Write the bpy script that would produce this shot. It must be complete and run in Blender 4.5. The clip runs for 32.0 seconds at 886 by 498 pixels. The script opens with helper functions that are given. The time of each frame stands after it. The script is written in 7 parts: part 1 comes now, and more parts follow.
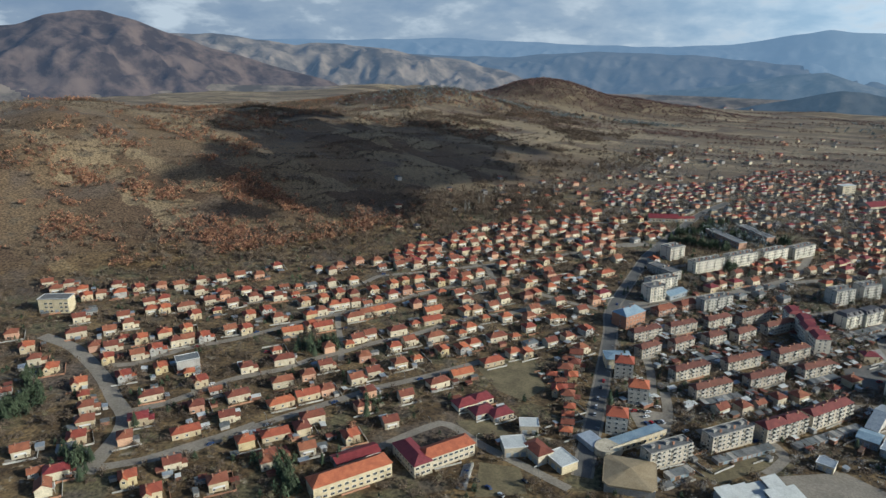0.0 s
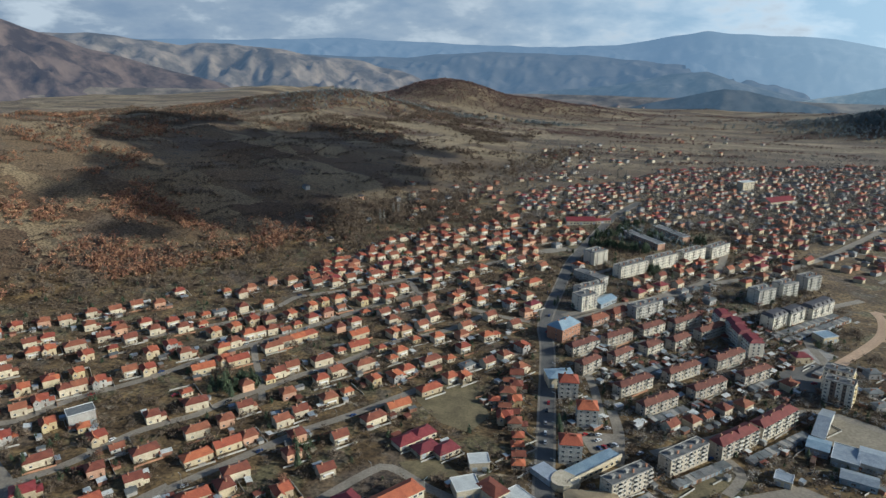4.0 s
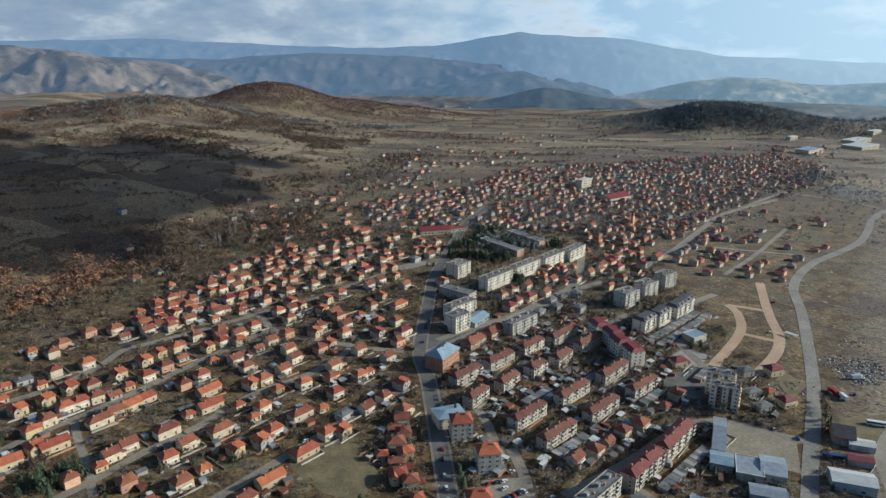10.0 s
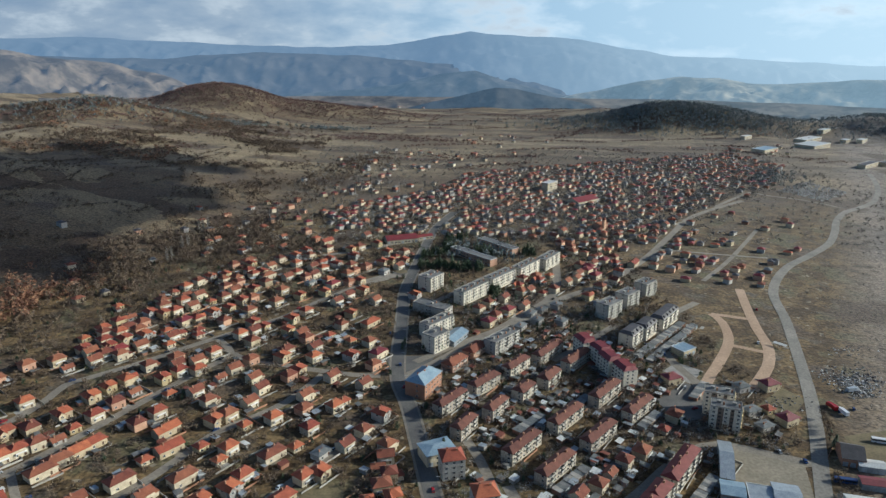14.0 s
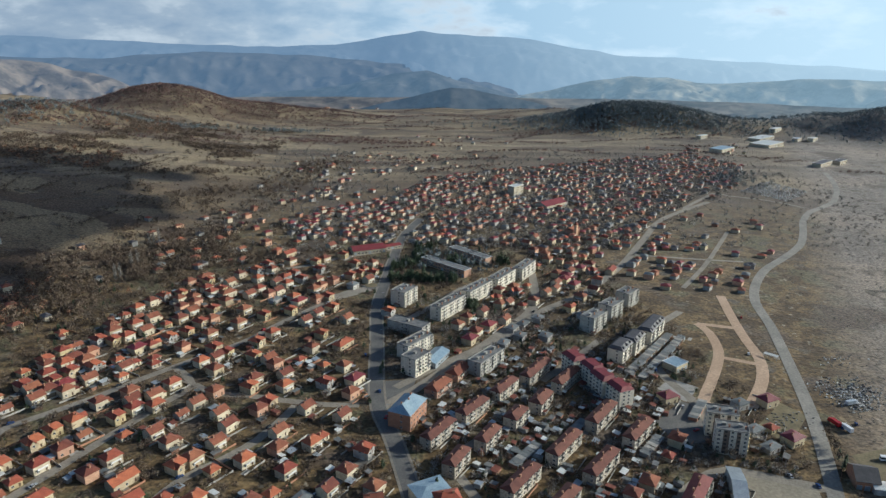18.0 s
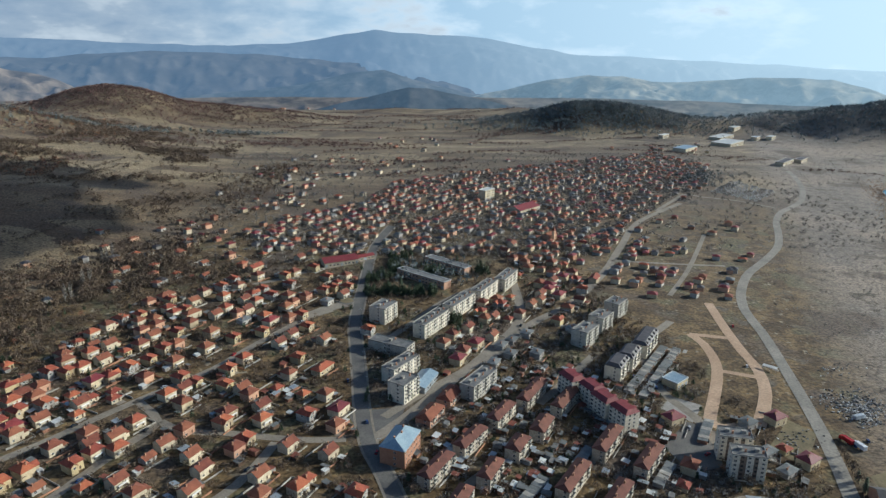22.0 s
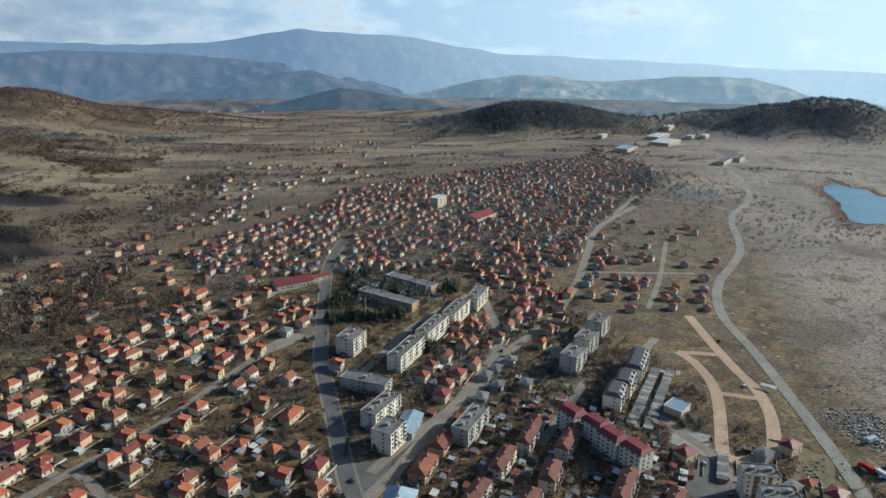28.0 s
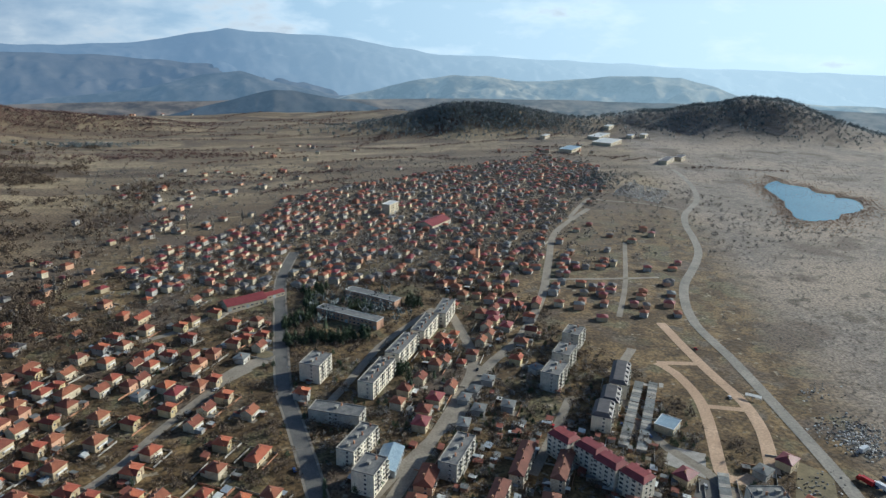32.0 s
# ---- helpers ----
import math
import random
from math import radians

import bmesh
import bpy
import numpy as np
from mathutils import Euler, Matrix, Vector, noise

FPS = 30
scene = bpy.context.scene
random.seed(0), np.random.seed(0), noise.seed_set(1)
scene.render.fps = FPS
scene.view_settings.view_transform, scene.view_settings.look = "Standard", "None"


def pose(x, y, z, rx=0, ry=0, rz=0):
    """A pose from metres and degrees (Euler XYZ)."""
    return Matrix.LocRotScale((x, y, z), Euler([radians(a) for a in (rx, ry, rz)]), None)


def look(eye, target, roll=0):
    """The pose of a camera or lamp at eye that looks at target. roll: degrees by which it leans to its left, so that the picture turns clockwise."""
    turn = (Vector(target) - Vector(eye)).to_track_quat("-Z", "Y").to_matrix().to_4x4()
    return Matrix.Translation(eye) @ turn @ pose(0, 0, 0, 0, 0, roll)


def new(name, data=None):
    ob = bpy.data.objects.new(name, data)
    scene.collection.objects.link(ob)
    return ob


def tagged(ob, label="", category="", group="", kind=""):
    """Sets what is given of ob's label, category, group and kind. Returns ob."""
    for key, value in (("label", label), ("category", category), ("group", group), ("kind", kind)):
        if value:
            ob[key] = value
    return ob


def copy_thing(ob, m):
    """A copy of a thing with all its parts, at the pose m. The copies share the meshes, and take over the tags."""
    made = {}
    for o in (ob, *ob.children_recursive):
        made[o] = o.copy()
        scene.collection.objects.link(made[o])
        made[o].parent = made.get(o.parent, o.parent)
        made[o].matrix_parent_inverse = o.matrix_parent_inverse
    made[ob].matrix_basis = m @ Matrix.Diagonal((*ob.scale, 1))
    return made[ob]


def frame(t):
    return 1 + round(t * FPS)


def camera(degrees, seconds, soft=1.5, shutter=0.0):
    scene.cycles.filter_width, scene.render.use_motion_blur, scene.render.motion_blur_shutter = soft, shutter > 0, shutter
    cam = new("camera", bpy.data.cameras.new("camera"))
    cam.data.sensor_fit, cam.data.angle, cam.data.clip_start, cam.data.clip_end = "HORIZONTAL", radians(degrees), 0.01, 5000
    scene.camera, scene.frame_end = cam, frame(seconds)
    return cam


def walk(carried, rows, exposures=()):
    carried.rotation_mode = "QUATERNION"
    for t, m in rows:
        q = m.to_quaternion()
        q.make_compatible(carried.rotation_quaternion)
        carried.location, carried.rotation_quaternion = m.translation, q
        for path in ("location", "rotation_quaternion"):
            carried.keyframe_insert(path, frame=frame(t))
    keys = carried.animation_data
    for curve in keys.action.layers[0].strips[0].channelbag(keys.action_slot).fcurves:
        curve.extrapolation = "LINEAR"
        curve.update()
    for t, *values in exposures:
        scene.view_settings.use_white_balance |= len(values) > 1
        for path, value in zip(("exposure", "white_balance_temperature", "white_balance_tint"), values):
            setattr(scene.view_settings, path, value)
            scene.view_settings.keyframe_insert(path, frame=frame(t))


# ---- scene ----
EXPOSURE, KELVIN, TINT = 0.17, 5300.0, 3.0
cam = camera(64.6, 32.0, soft=1.4)
PATH = [
    (0, (0.03, 0.01, 229.80), (-36.97, 87.97, 199.91), -0.22),
    (0.5, (-4.64, 3.58, 229.98), (-39.56, 92.38, 200.06), -0.15),
    (1, (-9.11, 7.28, 230.15), (-41.85, 96.91, 200.22), -0.14),
    (1.5, (-13.39, 11.11, 230.31), (-44.86, 101.19, 200.37), -0.04),
    (2, (-17.51, 15.04, 230.45), (-47.95, 105.47, 200.50), -0.03),
    (2.5, (-21.45, 19.09, 230.57), (-50.61, 109.93, 200.62), -0.00),
    (4.5, (-35.78, 36.17, 230.94), (-56.76, 129.25, 201.01), -0.00),
    (5, (-39.05, 40.64, 230.99), (-57.05, 134.35, 201.08), 0.05),
    (5.5, (-42.20, 45.16, 231.03), (-57.21, 139.42, 201.17), 0.08),
    (6, (-45.26, 49.75, 231.05), (-57.27, 144.45, 201.26), 0.12),
    (6.5, (-48.21, 54.39, 231.06), (-58.88, 149.27, 201.31), 0.07),
    (7, (-51.08, 59.08, 231.06), (-60.36, 154.10, 201.31), 0.08),
    (7.5, (-53.86, 63.81, 231.05), (-60.29, 159.06, 201.28), 0.06),
    (8, (-56.57, 68.58, 231.02), (-60.59, 163.97, 201.27), 0.09),
    (8.5, (-59.21, 73.39, 230.99), (-60.69, 168.85, 201.24), 0.08),
    (9, (-61.78, 78.23, 230.94), (-61.78, 173.69, 201.15), 0.16),
    (9.5, (-64.30, 83.09, 230.88), (-64.20, 178.54, 201.06), 0.14),
    (10, (-66.75, 87.98, 230.82), (-66.54, 183.42, 200.97), 0.13),
    (10.5, (-69.16, 92.89, 230.75), (-68.86, 188.33, 200.89), 0.16),
    (11, (-71.52, 97.81, 230.67), (-71.02, 193.24, 200.77), 0.22),
    (11.5, (-73.84, 102.75, 230.59), (-72.16, 198.15, 200.63), 0.28),
    (12, (-76.11, 107.71, 230.50), (-72.74, 203.05, 200.53), 0.28),
    (12.5, (-78.36, 112.67, 230.41), (-73.52, 207.95, 200.44), 0.29),
    (13, (-80.56, 117.65, 230.32), (-74.64, 212.87, 200.36), 0.28),
    (13.5, (-82.74, 122.63, 230.23), (-76.17, 217.82, 200.33), 0.32),
    (15.5, (-91.20, 142.59, 229.89), (-82.63, 237.63, 199.99), 0.40),
    (16, (-93.26, 147.59, 229.81), (-84.22, 242.58, 199.91), 0.46),
    (16.5, (-95.30, 152.58, 229.74), (-84.94, 247.44, 199.83), 0.50),
    (17, (-97.32, 157.58, 229.67), (-84.05, 252.08, 199.79), 0.49),
    (17.5, (-99.33, 162.58, 229.61), (-85.75, 257.04, 199.73), 0.53),
    (18, (-101.32, 167.57, 229.56), (-87.32, 261.96, 199.66), 0.53),
    (18.5, (-103.29, 172.57, 229.51), (-88.04, 266.77, 199.63), 0.54),
    (19, (-105.25, 177.57, 229.47), (-89.41, 271.68, 199.62), 0.56),
    (19.5, (-107.19, 182.56, 229.44), (-90.56, 276.55, 199.60), 0.48),
    (20, (-109.12, 187.56, 229.42), (-91.71, 281.39, 199.55), 0.52),
    (20.5, (-111.04, 192.56, 229.41), (-92.89, 286.25, 199.52), 0.56),
    (21, (-112.94, 197.56, 229.41), (-94.04, 291.10, 199.51), 0.54),
    (21.5, (-114.82, 202.57, 229.41), (-95.25, 295.96, 199.48), 0.61),
    (22, (-116.69, 207.58, 229.42), (-96.44, 300.80, 199.44), 0.64),
    (22.5, (-118.54, 212.59, 229.44), (-97.58, 305.66, 199.45), 0.66),
    (23, (-120.37, 217.61, 229.46), (-98.73, 310.53, 199.51), 0.67),
    (23.5, (-122.19, 222.63, 229.49), (-99.80, 315.38, 199.52), 0.69),
    (24, (-123.98, 227.67, 229.52), (-100.70, 320.18, 199.53), 0.71),
    (24.5, (-125.76, 232.71, 229.55), (-101.61, 325.00, 199.57), 0.72),
    (25, (-127.52, 237.76, 229.59), (-102.44, 329.81, 199.60), 0.76),
    (25.5, (-129.25, 242.83, 229.62), (-102.96, 334.54, 199.64), 0.78),
    (26, (-130.96, 247.91, 229.65), (-103.15, 339.17, 199.68), 0.79),
    (26.5, (-132.65, 253.00, 229.68), (-103.32, 343.79, 199.70), 0.83),
    (28.5, (-139.13, 273.56, 229.67), (-108.83, 364.01, 199.68), 0.82),
    (29, (-140.68, 278.75, 229.62), (-109.96, 369.06, 199.63), 0.84),
    (29.5, (-142.20, 283.96, 229.55), (-110.44, 373.93, 199.61), 0.83),
    (30, (-143.69, 289.20, 229.45), (-111.81, 379.12, 199.50), 0.83),
    (30.5, (-145.14, 294.46, 229.31), (-112.53, 384.14, 199.40), 0.79),
    (31, (-146.55, 299.76, 229.14), (-111.74, 388.61, 199.25), 0.84),
    (31.5, (-147.93, 305.08, 228.93), (-110.98, 393.08, 199.08), 0.90),
    (32, (-149.28, 310.43, 228.66), (-110.36, 397.59, 198.84), 0.97),
]
walk(cam, [(t, look(eye, target, roll)) for t, eye, target, roll in PATH], [(0.0, EXPOSURE - 0.08, KELVIN, TINT), (16.0, EXPOSURE - 0.02, KELVIN, TINT), (32.0, EXPOSURE + 0.05, KELVIN, TINT)])

# sun, sky
SUN_AZ, SUN_EL = 87.0, 22.5
sun_way = Vector((math.cos(radians(SUN_EL)) * math.sin(radians(SUN_AZ)), math.cos(radians(SUN_EL)) * math.cos(radians(SUN_AZ)), math.sin(radians(SUN_EL))))
sun = new("sun", bpy.data.lights.new("sun", "SUN"))
sun.data.energy, sun.data.angle, sun.data.color = 5.0, radians(0.6), (1.0, 0.87, 0.68)
sun.matrix_world = look(sun_way * 900, (0, 0, 0))

world = bpy.data.worlds.new("sky")
scene.world = world
world.use_nodes = True
wn, wl = world.node_tree.nodes, world.node_tree.links
wn.clear()
sky = wn.new("ShaderNodeTexSky")
sky.sky_type, sky.sun_disc = "NISHITA", False
sky.sun_elevation, sky.sun_rotation = radians(SUN_EL), radians(SUN_AZ)
sky.dust_density, sky.air_density, sky.ozone_density = 2.2, 1.0, 2.0
# above: clear sky; low down: bright haze towards the sun, soft banks of cloud away from it
coord = wn.new("ShaderNodeTexCoord")
axes = wn.new("ShaderNodeSeparateXYZ")
wl.new(coord.outputs["Generated"], axes.inputs["Vector"])
spread = wn.new("ShaderNodeMapRange")
spread.inputs["From Min"].default_value, spread.inputs["From Max"].default_value = -1.0, 1.0
wl.new(axes.outputs["X"], spread.inputs["Value"])


def sky_ramp(stops):
    ramp = wn.new("ShaderNodeValToRGB")
    e = ramp.color_ramp.elements
    while len(e) < len(stops):
        e.new(0.5)
    for k, (at, c) in enumerate(stops):
        e[k].position, e[k].color = at, (*c, 1)
    wl.new(spread.outputs["Result"], ramp.inputs["Fac"])
    return ramp.outputs["Color"]


haze = sky_ramp([(0.08, (0.24, 0.285, 0.35)), (0.40, (0.30, 0.355, 0.42)), (0.60, (0.46, 0.57, 0.64)), (0.92, (0.78, 0.88, 0.88))])
bank = sky_ramp([(0.08, (0.33, 0.36, 0.40)), (0.40, (0.45, 0.475, 0.495)), (0.60, (0.74, 0.78, 0.78)), (0.92, (0.86, 0.92, 0.91))])
stretch = wn.new("ShaderNodeMapping")
stretch.inputs["Scale"].default_value = (9.0, 9.0, 24.0)
stretch.inputs["Location"].default_value = (0.35, 0.0, 0.1)
puffs = wn.new("ShaderNodeTexNoise")
puffs.inputs["Scale"].default_value, puffs.inputs["Detail"].default_value = 1.0, 9.0
puffs.inputs["Roughness"].default_value = 0.56
puffs.inputs["Distortion"].default_value = 0.1
cover = wn.new("ShaderNodeMapRange")
cover.inputs["From Min"].default_value, cover.inputs["From Max"].default_value = 0.40, 0.60
# the banks thin out towards the sun
thin = wn.new("ShaderNodeMapRange")
thin.inputs["From Min"].default_value, thin.inputs["From Max"].default_value = 0.60, 0.72
thin.inputs["To Min"].default_value, thin.inputs["To Max"].default_value = 0.03, -0.13
wl.new(spread.outputs["Result"], thin.inputs["Value"])
lump = wn.new("ShaderNodeMath")
wl.new(puffs.outputs["Fac"], lump.inputs[0])
wl.new(thin.outputs["Result"], lump.inputs[1])
crest = wn.new("ShaderNodeMapRange")
crest.inputs["From Min"].default_value, crest.inputs["From Max"].default_value = 0.54, 0.66
wl.new(lump.outputs["Value"], crest.inputs["Value"])
wl.new(coord.outputs["Generated"], stretch.inputs["Vector"])
wl.new(stretch.outputs["Vector"], puffs.inputs["Vector"])
wl.new(lump.outputs["Value"], cover.inputs["Value"])
mixed = wn.new("ShaderNodeMix")
mixed.data_type = "RGBA"
wl.new(cover.outputs["Result"], mixed.inputs["Factor"])
wl.new(haze, mixed.inputs["A"])
wl.new(bank, mixed.inputs["B"])
bright = wn.new("ShaderNodeMix")
bright.data_type = "RGBA"
bright.inputs["B"].default_value = (0.60, 0.60, 0.59, 1)
wl.new(crest.outputs["Result"], bright.inputs["Factor"])
wl.new(mixed.outputs["Result"], bright.inputs["A"])
low_sky, high_sky = wn.new("ShaderNodeBackground"), wn.new("ShaderNodeBackground")
low_sky.inputs["Strength"].default_value, high_sky.inputs["Strength"].default_value = 0.92, 0.090
wl.new(bright.outputs["Result"], low_sky.inputs["Color"])
wl.new(sky.outputs["Color"], high_sky.inputs["Color"])
low_band = wn.new("ShaderNodeMapRange")
low_band.inputs["From Min"].default_value, low_band.inputs["From Max"].default_value = 0.035, 0.10
wl.new(axes.outputs["Z"], low_band.inputs["Value"])
joined = wn.new("ShaderNodeMixShader")
wl.new(low_band.outputs["Result"], joined.inputs["Fac"])
wl.new(low_sky.outputs["Background"], joined.inputs[1])
wl.new(high_sky.outputs["Background"], joined.inputs[2])
ends = wn.new("ShaderNodeOutputWorld")
wl.new(joined.outputs["Shader"], ends.inputs["Surface"])


# ---- materials ----
def mat(name, low, high, scale=0.4, fine=6.0, rough=0.9, metal=0.0, vary=0.0, bump=0.0, island=False, grime=0.25, sheen=0.0):
    """A surface between two tones in patches of 1/scale metres, with finer grime, varied from object to object."""
    m = bpy.data.materials.new(name)
    m.use_nodes = True
    n, l = m.node_tree.nodes, m.node_tree.links
    b = n["Principled BSDF"]
    b.inputs["Roughness"].default_value, b.inputs["Metallic"].default_value = rough, metal
    b.inputs["Sheen Weight"].default_value, b.inputs["Sheen Roughness"].default_value = sheen, 0.45
    geo = n.new("ShaderNodeNewGeometry")
    big, small = n.new("ShaderNodeTexNoise"), n.new("ShaderNodeTexNoise")
    big.inputs["Scale"].default_value, big.inputs["Detail"].default_value = scale, 3.0
    small.inputs["Scale"].default_value, small.inputs["Detail"].default_value = fine, 4.0
    l.new(geo.outputs["Position"], big.inputs["Vector"])
    l.new(geo.outputs["Position"], small.inputs["Vector"])
    ramp = n.new("ShaderNodeMapRange")
    ramp.inputs["From Min"].default_value, ramp.inputs["From Max"].default_value = 0.3, 0.7
    l.new(big.outputs["Fac"], ramp.inputs["Value"])
    mix = n.new("ShaderNodeMix")
    mix.data_type = "RGBA"
    mix.inputs["A"].default_value, mix.inputs["B"].default_value = (*low, 1), (*high, 1)
    l.new(ramp.outputs["Result"], mix.inputs["Factor"])
    dirt = n.new("ShaderNodeMapRange")
    dirt.inputs["From Min"].default_value, dirt.inputs["From Max"].default_value = 0.3, 0.75
    dirt.inputs["To Min"].default_value, dirt.inputs["To Max"].default_value = 1.0 - grime, 1.0 + grime
    l.new(small.outputs["Fac"], dirt.inputs["Value"])
    last = dirt.outputs["Result"]
    hsv = n.new("ShaderNodeHueSaturation")
    l.new(mix.outputs["Result"], hsv.inputs["Color"])
    if vary:
        if island:
            pick = geo.outputs["Random Per Island"]
        else:
            pick = n.new("ShaderNodeObjectInfo").outputs["Random"]
        spread = n.new("ShaderNodeMapRange")
        spread.inputs["To Min"].default_value, spread.inputs["To Max"].default_value = 1.0 - vary, 1.0 + vary
        l.new(pick, spread.inputs["Value"])
        both = n.new("ShaderNodeMath")
        both.operation = "MULTIPLY"
        l.new(last, both.inputs[0])
        l.new(spread.outputs["Result"], both.inputs[1])
        last = both.outputs["Value"]
        turn = n.new("ShaderNodeMath")
        turn.operation = "MULTIPLY_ADD"
        turn.inputs[1].default_value, turn.inputs[2].default_value = 0.03 * min(1.0, vary * 2), 0.5 - 0.015 * min(1.0, vary * 2)
        l.new(pick, turn.inputs[0])
        l.new(turn.outputs["Value"], hsv.inputs["Hue"])
    l.new(last, hsv.inputs["Value"])
    l.new(hsv.outputs["Color"], b.inputs["Base Color"])
    if bump:
        bp = n.new("ShaderNodeBump")
        bp.inputs["Strength"].default_value, bp.inputs["Distance"].default_value = 0.7, bump
        l.new(small.outputs["Fac"], bp.inputs["Height"])
        l.new(bp.outputs["Normal"], b.inputs["Normal"])
    return m


